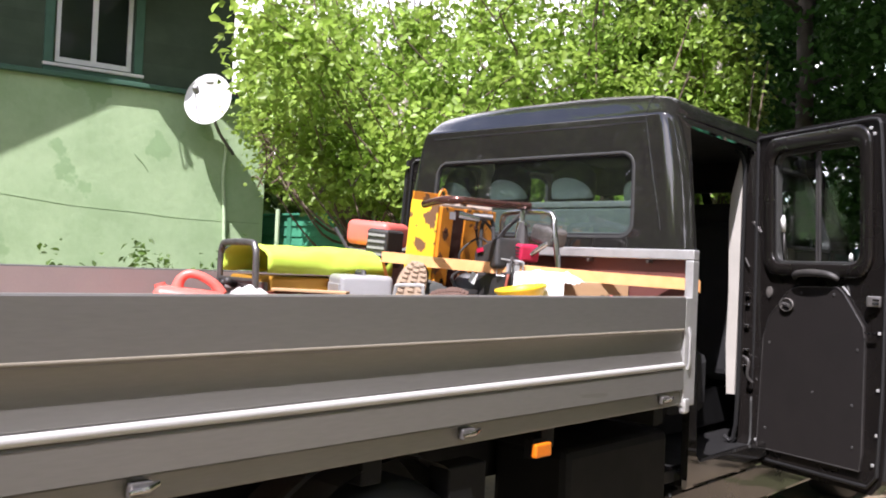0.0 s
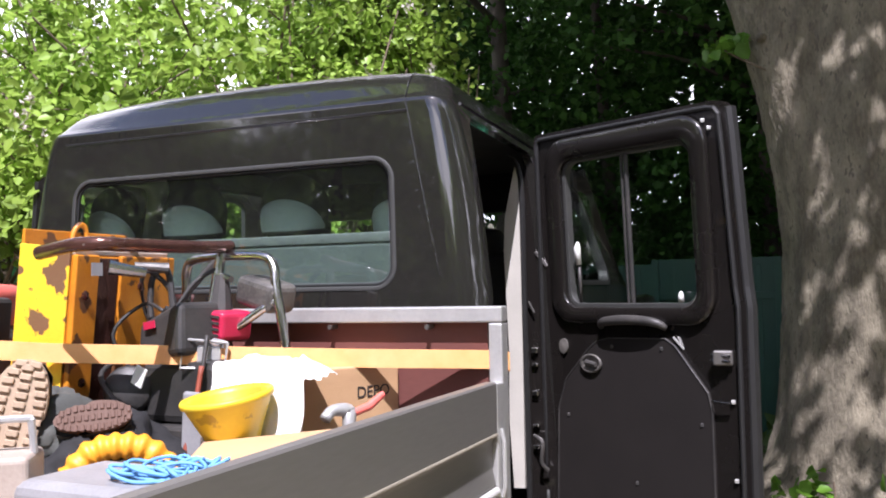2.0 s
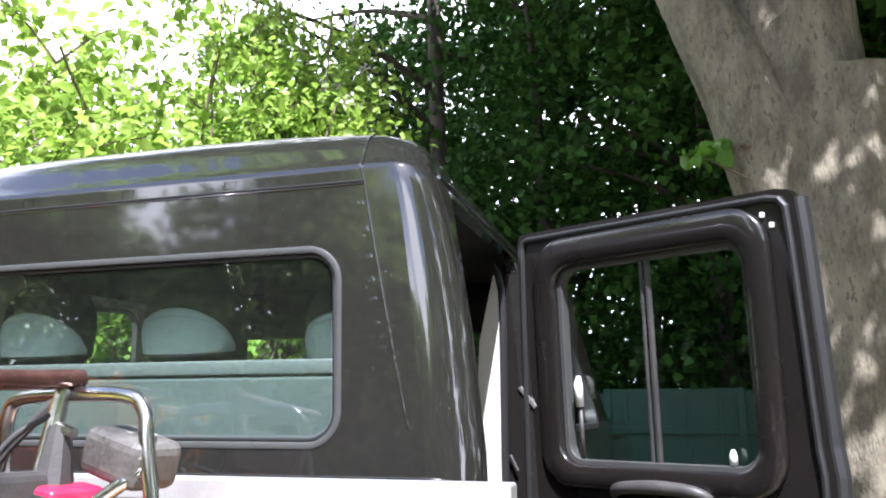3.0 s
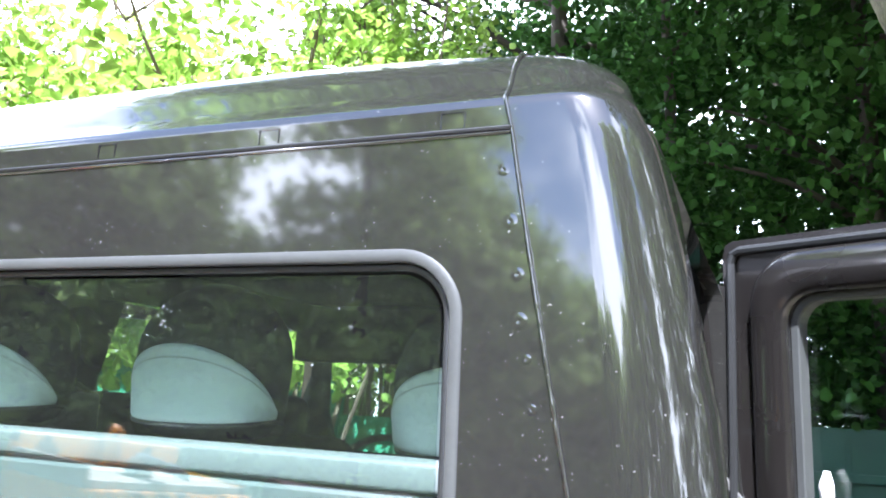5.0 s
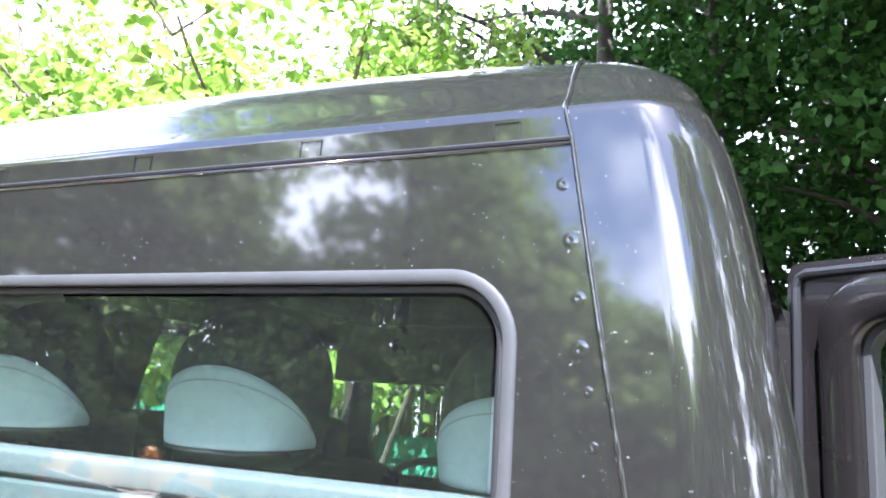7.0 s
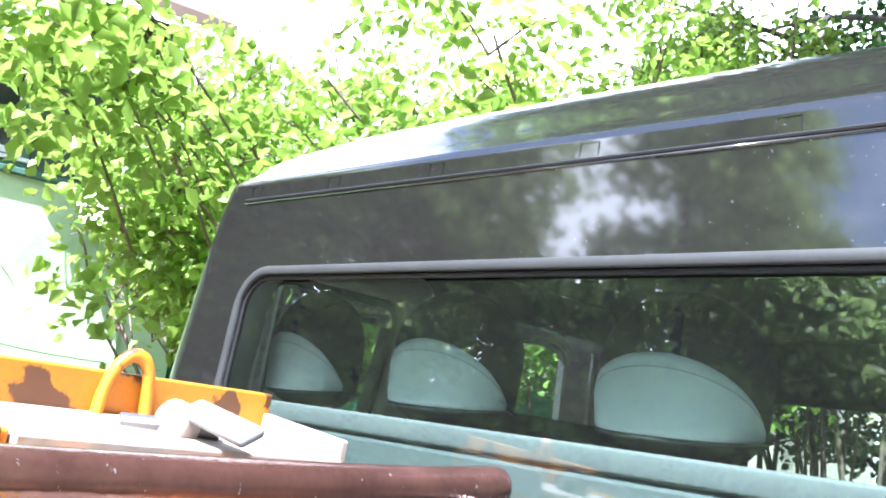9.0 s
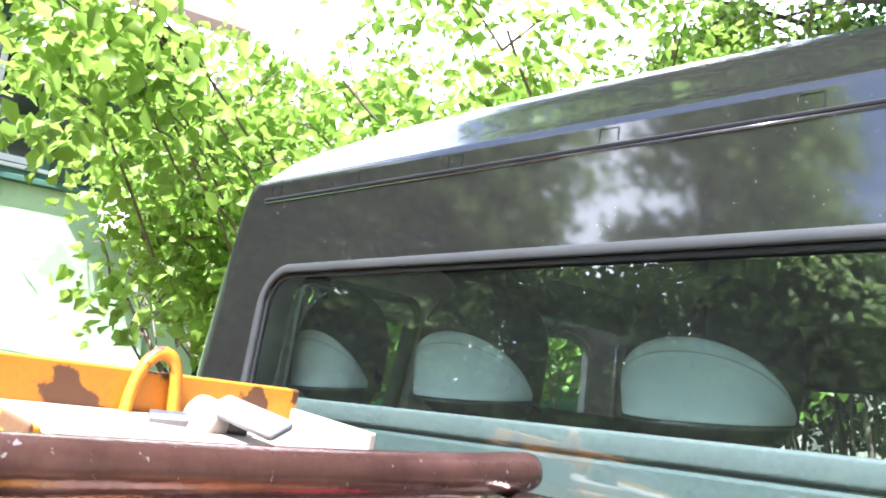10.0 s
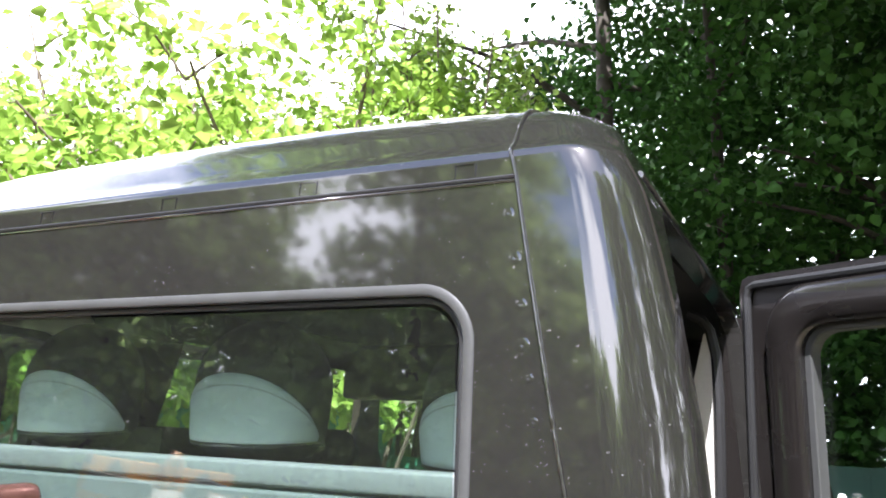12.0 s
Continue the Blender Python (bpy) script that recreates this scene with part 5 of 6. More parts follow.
for k, (x, y, h, r) in enumerate(WOODS):
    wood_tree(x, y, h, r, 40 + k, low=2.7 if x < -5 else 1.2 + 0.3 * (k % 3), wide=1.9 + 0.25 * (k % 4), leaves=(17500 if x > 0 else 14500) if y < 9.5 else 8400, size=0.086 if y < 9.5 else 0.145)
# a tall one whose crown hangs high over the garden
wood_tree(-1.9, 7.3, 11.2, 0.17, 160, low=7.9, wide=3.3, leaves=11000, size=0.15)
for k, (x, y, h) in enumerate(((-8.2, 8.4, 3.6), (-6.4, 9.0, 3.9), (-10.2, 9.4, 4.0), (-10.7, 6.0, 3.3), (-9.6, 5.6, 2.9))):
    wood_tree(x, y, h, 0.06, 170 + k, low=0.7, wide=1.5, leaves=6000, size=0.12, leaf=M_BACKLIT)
for ob in list(scene.objects):
    if ob.parent is None and ob.name.split(".")[0] in ("tree", "board_fence", "sheet_fence", "far_house"):
        ob.matrix_world = GARDEN
# trees that stand behind the yard and show in the paint and glass
BEHIND = []
for k, (az, tall) in enumerate([(a, 8.4) for a in (-96, -88, -81, -74, -67, -61, -55, -49)] + [(-41, 4.2), (-33, 8.6), (-27, 4.0), (-20, 4.3), (-14, 4.1), (-8, 3.8), (-1, 3.2), (6, 3.2), (15, 3.5), (21, 3.7), (27, 3.8), (33, 4.4)]
                               + [(a, 10.5) for a in (39, 44, 50, 56, 61, 65, 80, 85, 90, 96, 102, 110, 118, 126, 134, 142, 150)]):
    d, far, turn = (11.0, 12.2, 11.6)[k % 3], 15.5, 6 if az < -24 else 0
    h = tall + 0.3 * ((k * 5) % 4)
    BEHIND.append((d * math.sin(radians(az + turn)), -d * math.cos(radians(az + turn)), h))
    if az not in (-49, -41, -27, -20, 33, 65, 102):
        b = radians(az + turn + 3.2)
        BEHIND.append((far * math.sin(b), -far * math.cos(b), h * 1.13))
for k, (x, y, h) in enumerate(BEHIND):
    near = -11 < x < -3.5 and y < -4
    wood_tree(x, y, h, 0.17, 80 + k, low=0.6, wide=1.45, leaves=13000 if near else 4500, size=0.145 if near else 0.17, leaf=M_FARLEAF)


def lilac():
    sh = thing("lilac_bush", "large lilac bush with bright green leaves and fading blossom", "bush")
    rng = np.random.default_rng(21)
    tips = []
    # (x, y, spread, height)
    roots = [(-2.3, 1.9, 1.0, 3.3), (-2.9, 2.5, 1.1, 4.1), (-3.5, 2.1, 1.1, 3.9), (-4.2, 2.7, 1.0, 4.2), (-4.9, 2.4, 0.9, 4.1), (-1.7, 2.9, 1.0, 3.7), (-2.5, 3.4, 1.1, 4.5), (-0.9, 3.6, 1.0, 3.6),
             (-3.6, 3.5, 1.1, 4.7), (-5.3, 3.2, 0.9, 4.3), (-6.3, 2.75, 0.35, 4.9), (-6.0, 2.95, 0.45, 4.3), (-6.0, 4.5, 0.6, 4.6), (-6.3, 4.7, 0.5, 4.3), (-5.4, 4.2, 0.8, 4.8), (-1.3, 4.2, 0.9, 3.5), (-1.6, 4.6, 1.1, 4.0), (-2.0, 1.1, 0.55, 2.5), (-3.3, 1.5, 0.7, 3.3), (-2.7, 1.2, 0.6, 2.9), (-2.3, 5.0, 1.0, 4.7), (-1.9, 5.5, 0.9, 4.5), (-3.1, 5.0, 1.0, 5.0), (-3.3, 0.85, 0.35, 3.1), (-4.5, 1.45, 0.5, 3.6), (-4.2, 1.9, 0.7, 3.8), (-3.7, 1.2, 0.5, 2.7),
             (-2.1, 4.3, 0.6, 5.0), (-2.7, 4.9, 0.7, 5.4), (-1.85, 4.1, 0.5, 4.8), (-2.3, 5.45, 0.7, 5.5), (-2.5, 4.0, 0.6, 4.9)]
    # these lean out from another root: y of the crown to the foot
    lean = {y: ((-3.5, 2.0), (-3.3, 2.1), (-3.65, 2.25))[k % 3] for k, (x, y, sp, h) in enumerate(roots) if (y + 2.95 - (2.5 - x) * 0.587) / math.hypot(x - 2.5, y + 2.9) < 0.175}
    for i, (x, y, spread, top) in enumerate(roots):
        for j in range(4 if y < 3 else 5):
            a = rng.uniform(0, 6.28)
            h = top * rng.uniform(0.62, 1.03)
            q = spread * rng.uniform(0.2, 1.0)
            dx, dy = q * math.cos(a), q * math.sin(a)
            if x + dx > 1.3 - 0.44 * (y + dy + 1.958):
                dx = -abs(dx)
            if y + dy < -2.78 + (2.5 - x - dx) * 0.587:
                dy = abs(dy) + 0.1
            bm = bmesh.new()
            limb_mesh(bm, [(*lean[y], 0.4), (lean[y][0] - 0.05, lean[y][1] - 0.1, 1.3), (x + dx * 0.4 + 0.2, y + dy * 0.4 + 0.3, h * 0.75), (x + dx, y + dy, h)] if y in lean else [(x, y, -0.05), (x + dx * 0.25, y + dy * 0.25, h * 0.45), (x + dx, y + dy, h)], 0.021, 0.006, 6)
            for k in range(11):
                f = rng.uniform(0.55 if y in lean else 0.28, 1.0)
                base = Vector((x + dx * f ** 1.5, y + dy * f ** 1.5, h * f))
                b = rng.uniform(0, 6.28)
                ln = rng.uniform(0.2, 0.6)
                tip = base + Vector((ln * math.cos(b), ln * math.sin(b), rng.uniform(-0.05, 0.35)))
                if tip.x < 1.35 - 0.44 * (tip.y + 1.958) and tip.z > 2.0 and tip.y > -2.80 + (2.5 - tip.x) * 0.587 and tip.z > 1.55 + 0.06 * (2.5 - tip.x):
                    tube(bm, smooth_path([base, (base + tip) / 2 + Vector((0, 0, 0.05)), tip], 3), [0.007, 0.003], 5)
                tips.append((base, tip))
            part("stem", bm, M_STEM, sh)
    clumps = np.array([tuple(base.lerp(tip, f)) for base, tip in tips for f in (0.35, 0.7, 1.0)])
    clumps = clumps[((clumps[:, 0] < -0.98) | (clumps[:, 1] > 3.3)) & (clumps[:, 1] > -2.87 + (2.5 - clumps[:, 0]) * 0.587) & (clumps[:, 0] < 1.55 - 0.44 * (clumps[:, 1] + 1.958)) & (clumps[:, 2] > 1.80 + 0.05 * np.sin(clumps[:, 0] * 5))]
    clumps = clumps[~((clumps[:, 0] < -3.1) & (clumps[:, 2] < 2.5) & (clumps[:, 1] < 2.0))]
    # the underside rises towards the house
    span = np.hypot(clumps[:, 0] - 2.5, clumps[:, 1] + 2.9)
    reach = (clumps[:, 1] + 2.95 - (2.5 - clumps[:, 0]) * 0.587) / span
    clumps = clumps[clumps[:, 2] > 1.39 + span * np.maximum(0.118 - 0.95 * reach, 0.046)]
    clumps = clumps[(clumps[:, 2] > 3.3) | (clumps[:, 1] > -2.80 + (2.5 - clumps[:, 0]) * 0.587)]
    # open below, towards the far fence
    clumps = clumps[~((clumps[:, 1] > 3.4) & (clumps[:, 2] < 2.12) & (clumps[:, 0] > -4.5))]
    # thinner towards the top, with gaps between the sprays
    gap = np.array([noise.noise((x * 1.7, y * 1.7, z * 1.9)) for x, y, z in clumps])
    clumps = clumps[gap > np.interp(clumps[:, 2], (2.2, 3.0, 4.2), (-0.60, -0.28, 0.05)) - np.interp(clumps[:, 0], (-3.2, -2.2), (0.0, 0.30))]
    # sprays that reach out towards the house
    away = GARDEN.inverted()
    reach = []
    for tip in ((-2.08, -0.01, 2.80), (-2.09, 0.16, 2.69), (-2.47, 0.31, 2.93), (-2.12, 0.34, 2.70), (-2.16, 0.36, 2.61), (-2.01, 0.07, 2.49), (-2.63, 0.54, 3.06), (-2.27, 0.15, 2.97), (-2.05, 0.44, 2.47), (-2.51, 0.37, 2.68)):
        end = away @ Vector(tip)
        foot = end + Vector((rng.uniform(-0.5, -0.1), rng.uniform(0.5, 1.0), rng.uniform(-0.5, -0.2)))
        bend = foot.lerp(end, 0.55) + Vector((0, 0, 0.14))
        part("stem", ntube([foot, bend, end], [0.006, 0.005, 0.003], 5, 4), M_STEM, sh)
        reach += [tuple(p) for f in (0.5, 0.8, 1.0) for p in (bend.lerp(end, f) + Vector(rng.normal(size=3)) * 0.10,)]
    clumps = np.vstack([clumps, np.array(reach)])
    c, nn, s = leaf_cloud(rng, clumps, 36, 0.105, 0.055, 0.7)
    ob = new("foliage", leaves_mesh("foliage", c, nn, s, M_LILAC, 22, 1.3))
    ob.parent = sh
    # blossom heads on some tips
    heads = []
    for t in [t for k, (b, t) in enumerate(tips) if k % (5 if t.y < 3.4 else 3) == 0 and t.z > 2.2 and t.x < 1.4 - 0.44 * (t.y + 1.958) and t.y > -2.8 + (2.5 - t.x) * 0.587]:
        d = Vector((rng.normal() * 0.3, rng.normal() * 0.3, 1)).normalized()
        for q in range(30):
            f = rng.uniform(0, 1)
            heads.append(t + d * (0.02 + 0.15 * f) + Vector(rng.normal(size=3)) * 0.034 * (1.1 - f))
    h = np.array([tuple(v) for v in heads])
    ob = new("blossom", leaves_mesh("blossom", h, rng.normal(size=h.shape), np.full(len(h), 0.026), M_BLOSSOM, 9, 1.0))
    ob.parent = sh


lilac()


def low_plants():
    rng = np.random.default_rng(31)
    nt = thing("nettle_patch", "tall green nettles along the house wall", "nettles")
    cl = np.column_stack([rng.uniform(-7.5, -6.7, 150), rng.uniform(0.6, 4.0, 150), rng.uniform(0.1, 1.36, 150)])
    c, nn, s = leaf_cloud(rng, cl, 14, 0.10, 0.06, 1.0)
    ob = new("leaves", leaves_mesh("leaves", c, nn, s, M_GRASS, 14, 1.6))
    ob.parent = nt
    n = 9000
    x, y = rng.uniform(-9, 9, n), rng.uniform(1.2, 6.0, n)
    keep = np.array([noise.noise((a * 0.8, b * 0.8, 3)) > 0.02 for a, b in zip(x, y)]) | (y > 5.2)
    keep &= ~((x > 0.2) & (x < 2.6) & (y < 4.6))
    x, y = x[keep], y[keep]
    c = np.column_stack([x, y, np.full(len(x), 0.08) + rng.uniform(0, 0.18, len(x))])
    c[:, 2] += np.where((x > 1) & (y > 1.5), 0.16 * np.clip((y - 1.5) / 2, 0, 1) * np.clip(x - 1, 0, 1), 0)
    ob = new("weeds", leaves_mesh("weeds", c, rng.normal(size=c.shape) + np.array([0, 0, 0.4]), rng.uniform(0.05, 0.11, len(c)), M_GRASS, 4, 2.2))
    tagged(ob, "patchy low weeds and grass on the dirt", "weeds", kind="stuff")
    pl = thing("maple_seedling", "young maple shoot with broad bright leaves", "plant")
    base = Vector((1.66, 2.45, 0.02))
    part("stem", ntube([base, base + Vector((0.03, -0.02, 0.3)), base + Vector((0.02, 0.02, 0.5))], 0.006, 6, 4), M_STEM, pl)
    cl = [base + Vector((rng.normal() * 0.10, rng.normal() * 0.10, rng.uniform(0.2, 0.52))) for _ in range(16)]
    c, nn, s = leaf_cloud(rng, [tuple(q) for q in cl], 4, 0.045, 0.095)
    ob = new("leaves", leaves_mesh("leaves", c, nn, s, M_SPRIG, 8, 1.0))
    ob.parent = pl


low_plants()
for ob in list(scene.objects):
    if ob.parent is None and ob.name in ("lilac_bush", "nettle_patch"):
        ob.matrix_world = GARDEN if ob.name == "lilac_bush" else HOUSE

# ---- load on the bed ----
FZ = BFLOOR + 0.001
# the load is laid out in its own plan, then turned and set down on the bed floor
LOAD = Matrix.Translation((2.115, -2.801, -0.147)) @ pose(0, 0, 0, 0, 0, -3.28) @ Matrix.Diagonal((1.095, 1.095, 1.082, 1)) @ Matrix.Translation((-2.167, 2.534, 0))
MACHINE = Matrix.Translation((-0.196, -0.342, -0.147)) @ Matrix.Diagonal((1.05, 0.92, 1.078, 1)) @ Matrix.Translation((0.148, 0.366, 0.004))
standing = set(scene.objects)


def build_compactor():
    t = thing("plate_compactor", "upended plate compactor, worn orange paint over rust, steel handle", "machine")
    # tray with turned-up rims, standing on end
    x0, x1, y0, y1, z0, z1 = -0.165, -0.004, -0.555, -0.165, FZ + 0.020, 1.640
    lean = Matrix.Translation((-0.072, 0, FZ)) @ pose(0, 0, 0, 0, 6, 0) @ Matrix.Translation((0, 0, -FZ))
    body = part("tray", nbox((x0, y0, z0), (x1, y1, 1.590), 0.006, lean), M_ORANGE, t, "worn orange steel tray")
    # end rim and tray floor are beige: sun glare put into their colour
    for lo, hi in (((x0, y0, 1.590), (x0 + 0.010, y1, z1)), ((x0 + 0.011, y0, 1.590), (x1 - 0.011, y0 + 0.010, 1.603)), ((x0 + 0.011, y1 - 0.010, 1.590), (x1 - 0.011, y1, z1 - 0.02))):
        part("rim", nbox(lo, hi, 0.002, lean), M_TAN if lo[1] > y0 + 0.1 else M_ORANGE, body)
    part("tray_floor", nbox((x0 + 0.012, y0 + 0.012, 1.5905), (x1 - 0.002, y1 - 0.012, 1.602), 0.002, lean), M_TAN, body, "tray floor, paled for the sun's glare")
    # thin slab that carries the sunlit yellow on the side facing the sun
    part("face_plate", nbox((x0 + 0.002, y0 - 0.006, z0), (x1 - 0.002, y0 - 0.0005, 1.606), 0.002, lean), M_ORANGE_SUNLIT, body, "flaking orange paint, coloured yellow as sunlit, with rust patches")
    # dark strip for the rust and the shadow between the two flanges
    part("shadow_channel", nbox((x1 + 0.0005, -0.470, z0), (x1 + 0.008, -0.390, 1.585), 0.003, lean), M_RUSTBAR, body)
    part("flange", nbox((x1 + 0.0005, y0, z0), (x1 + 0.016, -0.472, 1.592), 0.004, lean), M_ORANGE, body)
    part("flange", nbox((x1 + 0.0005, -0.388, z0), (x1 + 0.014, y1, 1.592), 0.004, lean), M_ORANGE, body)
    for y, z in ((-0.52, 1.50), (-0.51, 1.30), (-0.31, 1.52), (-0.30, 1.33), (-0.35, 1.20)):
        bm = bmesh.new()
        lathe(bm, [(0.011, 0), (0.011, 0.006), (0.0, 0.008)], 6, lean @ pose(x1 + 0.015, y, z, 0, 90, 0))
        part("bolt", bm, M_RUSTBAR, body)
    part("lifting_eye", ntube([(-0.150, -0.400, 1.60), (-0.152, -0.394, 1.635), (-0.150, -0.383, 1.660), (-0.148, -0.366, 1.671), (-0.146, -0.350, 1.660), (-0.146, -0.344, 1.62), (-0.146, -0.344, 1.60)], 0.0070, 10, 4), M_ORANGE, t, "bent orange lifting eye", smooth=True)
    part("link_plate", nbox((-0.048, -0.015, -0.005), (0.048, 0.015, 0.005), 0.004, pose(-0.022, -0.338, 1.622, 25, 10, 6)), M_GREYPL, t, "grey steel link plate", smooth=True)
    bm = bmesh.new()
    lathe(bm, [(0.0, -0.016), (0.018, -0.016), (0.021, -0.011), (0.021, 0.011), (0.018, 0.016), (0.0, 0.016)], 18, pose(-0.075, -0.350, 1.614, 80, 0, 20))
    part("roller", bm, M_TAN, t, smooth=True)
    part("clevis_pin", ntube([(-0.10, -0.40, 1.61), (-0.06, -0.31, 1.612)], 0.009, 10), M_STEELDARK, t)
    part("handle_bar", ntube([(0.0358, -0.7138, 1.5851), (0.1101, -0.7334, 1.5925), (0.1672, -0.7377, 1.5980), (0.2158, -0.7203, 1.5980), (0.2330, -0.6682, 1.5971), (0.2320, -0.5051, 1.5990), (0.2301, -0.3453, 1.6027), (0.2282, -0.2464, 1.6073), (0.2282, -0.2399, 1.6073)], [0.0148] * 8 + [0.0118], 18, 6), M_RUSTBAR, t, "brown rusty steel handle bar", smooth=True)
    part("handle_stay", ntube([(0.226, -0.26, 1.598), (0.12, -0.27, 1.50), (0.012, -0.30, 1.35)], 0.008, 8), M_STEELDARK, t)
    part("fitting", ntube([(0.02, -0.46, 1.560), (0.085, -0.40, 1.545)], [0.018, 0.012], 10), M_CHROME, t)
    part("fitting", ntube([(0.02, -0.36, 1.565), (0.08, -0.30, 1.558)], [0.009, 0.014], 10), M_STEELDARK, t)
    part("tag", nbox((0.0125, -0.515, 1.54), (0.0135, -0.475, 1.57)), M_GREYPL, t)


build_compactor()


def build_engine_red():
    e = thing("small_engine", "small engine with a faded red fuel tank and black air filter", "engine")
    c = Vector((-0.335, -0.52, 1.445))
    bm = nbox((-0.11, -0.10, -0.02), (0.095, 0.10, 0.085), 0.028, Matrix.Translation(c) @ pose(0, 0, 0, 0, 4, 20), 4)
    part("fuel_tank", bm, M_RED, e, "faded red fuel tank", smooth=True)
    fb = part("air_filter", nbox((0.02, -0.14, -0.10), (0.12, 0.0, 0.055), 0.012, Matrix.Translation(c) @ pose(0, 0, 0, 0, 4, 20)), M_BLACKPL, e, "black slotted air filter box")
    for k in range(5):
        part("slot", nbox((0.030, -0.145, -0.08 + 0.026 * k), (0.110, -0.141, -0.070 + 0.026 * k), 0.0, Matrix.Translation(c) @ pose(0, 0, 0, 0, 4, 20)), M_GREYPL, fb)
    part("crankcase", nbox((-0.12, -0.08, -0.30), (0.08, 0.12, -0.03), 0.02, Matrix.Translation(c) @ pose(0, 0, 0, 0, 4, 20)), M_STEELDARK, e)
    part("base", nbox((-0.18, -0.14, FZ - c.z), (0.14, 0.16, -0.30), 0.01, Matrix.Translation(c)), M_YELLOW, e)
    part("pull_lever", ntube([c + Vector((-0.17, -0.10, 0.05)), c + Vector((-0.06, -0.13, -0.02)), c + Vector((0.0, -0.15, -0.06))], 0.008, 8), M_BLACKPL, e)


build_engine_red()


def build_rammer():
    r = thing("trowel_engine", "engine in a bent steel tube guard, crimson starter cover", "engine")
    a, b = Vector((0.168, -0.300, 0)), Vector((0.434, -0.308, 0))
    d = (b - a).normalized()
    f = Vector((d.y, -d.x, 0))
    if f.y > 0:
        f = -f

    def at(u, v, z):
        p = a + d * u + f * v
        return Vector((p.x, p.y, z))
    L = (b - a).length
    guard = part("tube_guard", ntube([at(-0.01, 0.02, 1.36), at(-0.006, 0, 1.49), at(-0.004, 0, 1.550), at(0.03, 0, 1.577), at(L - 0.06, 0, 1.580), at(L - 0.01, 0, 1.560), at(L + 0.008, 0.01, 1.50), at(L + 0.035, 0.01, 1.34), at(L + 0.04, 0.01, 1.10)], 0.0115, 12, 5), M_CHROME, r, "bent bright steel tube guard", smooth=True)
    part("guard_stay", ntube([at(L + 0.005, 0.012, 1.475), at(L - 0.10, 0.05, 1.40), at(L - 0.17, 0.10, 1.36)], 0.0105, 10, 3), M_CHROME, r, smooth=True)
    part("guard_leg", ntube([at(-0.01, 0.02, 1.37), at(-0.07, 0.12, 1.10), at(-0.08, 0.12, FZ)], 0.0115, 10, 3), M_CHROME, r)
    q = Matrix.Translation((0.232, -0.385, 1.405)) @ pose(0, 0, 0, 0, -8, -14)
    hood = bmesh.new()
    box(hood, (-0.085, -0.075, -0.06), (0.085, 0.075, 0.06), 0.016, None, 3)
    for v in hood.verts:
        v.co.z -= 0.030 * max(0.02 - v.co.x, 0) / 0.1 * (1 if v.co.z > 0 else 0)
        v.co.y *= 1 - 0.12 * (v.co.z > 0)
    bmesh.ops.transform(hood, matrix=q, verts=hood.verts)
    part("engine_cover", hood, M_BLACKPL, r, "scuffed black engine cover")
    part("cover_window", nbox((-0.045, -0.0775, 0.012), (0.0, -0.0745, 0.030), 0.001, q), M_PINK, r)
    sm = Matrix.Translation((0.342, -0.350, 1.418)) @ pose(0, 0, 0, 0, 6, -14)
    st = part("recoil_starter", nbox((-0.040, -0.045, -0.034), (0.018, 0.045, 0.034), 0.012, sm, 3), M_PINK, r, "crimson recoil starter cover")
    for k in range(4):
        part("vent_rib", nbox((-0.032, -0.048, -0.024 + 0.014 * k), (0.010, -0.0455, -0.018 + 0.014 * k), 0.0, sm), M_BLACKPL, st)
    part("starter_grip", nbox((0.0, -0.058, -0.045), (0.045, -0.046, -0.026), 0.005, sm), M_GREYPL, st)
    part("muffler", nbox((-0.062, -0.045, -0.036), (0.062, 0.045, 0.036), 0.018, Matrix.Translation((0.388, -0.285, 1.490)) @ pose(0, 0, 0, 0, 14, -10), 3), M_DUSTY, r, "dusty dark grey muffler cover")
    part("control_stem", ntube([(0.286, -0.320, 1.588), (0.288, -0.335, 1.53), (0.291, -0.36, 1.455)], [0.011, 0.014, 0.012], 10, 3), M_CHROME, r)
    part("control_boot", ntube([(0.300, -0.335, 1.535), (0.302, -0.345, 1.45)], [0.016, 0.030], 10), M_BLACKPL, r)
    part("throttle_lever", ntube([(0.295, -0.335, 1.535), (0.335, -0.345, 1.525)], 0.008, 8), M_CHROME, r)
    part("crankcase", nbox((0.16, -0.45, 1.20), (0.38, -0.31, 1.345), 0.02), M_BLACKPL, r)
    bm = bmesh.new()
    lathe(bm, [(0.0, -0.04), (0.048, -0.04), (0.055, -0.03), (0.055, 0.03), (0.048, 0.04), (0.0, 0.04)], 22, pose(0.130, -0.45, 1.272, 78, 0, 35))
    part("drum", bm, M_BLACKPL, r, "dusty black drum", smooth=True)
    part("leg_plate", nbox((0.270, -0.512, FZ), (0.345, -0.497, 1.300), 0.006, pose(0, 0, 0, 0, 3, 0), 2), M_GREYPL, r, "dusty grey leg plate")
    part("skid", nbox((0.12, -0.47, FZ), (0.42, -0.28, 1.20), 0.01), M_BLACKPL, r)
    part("cable", ntube([(0.16, -0.36, 1.46), (0.11, -0.36, 1.42), (0.10, -0.35, 1.53), (0.13, -0.33, 1.55), (0.155, -0.34, 1.46)], 0.008, 8, 5), M_BLACKPL, r)


build_rammer()


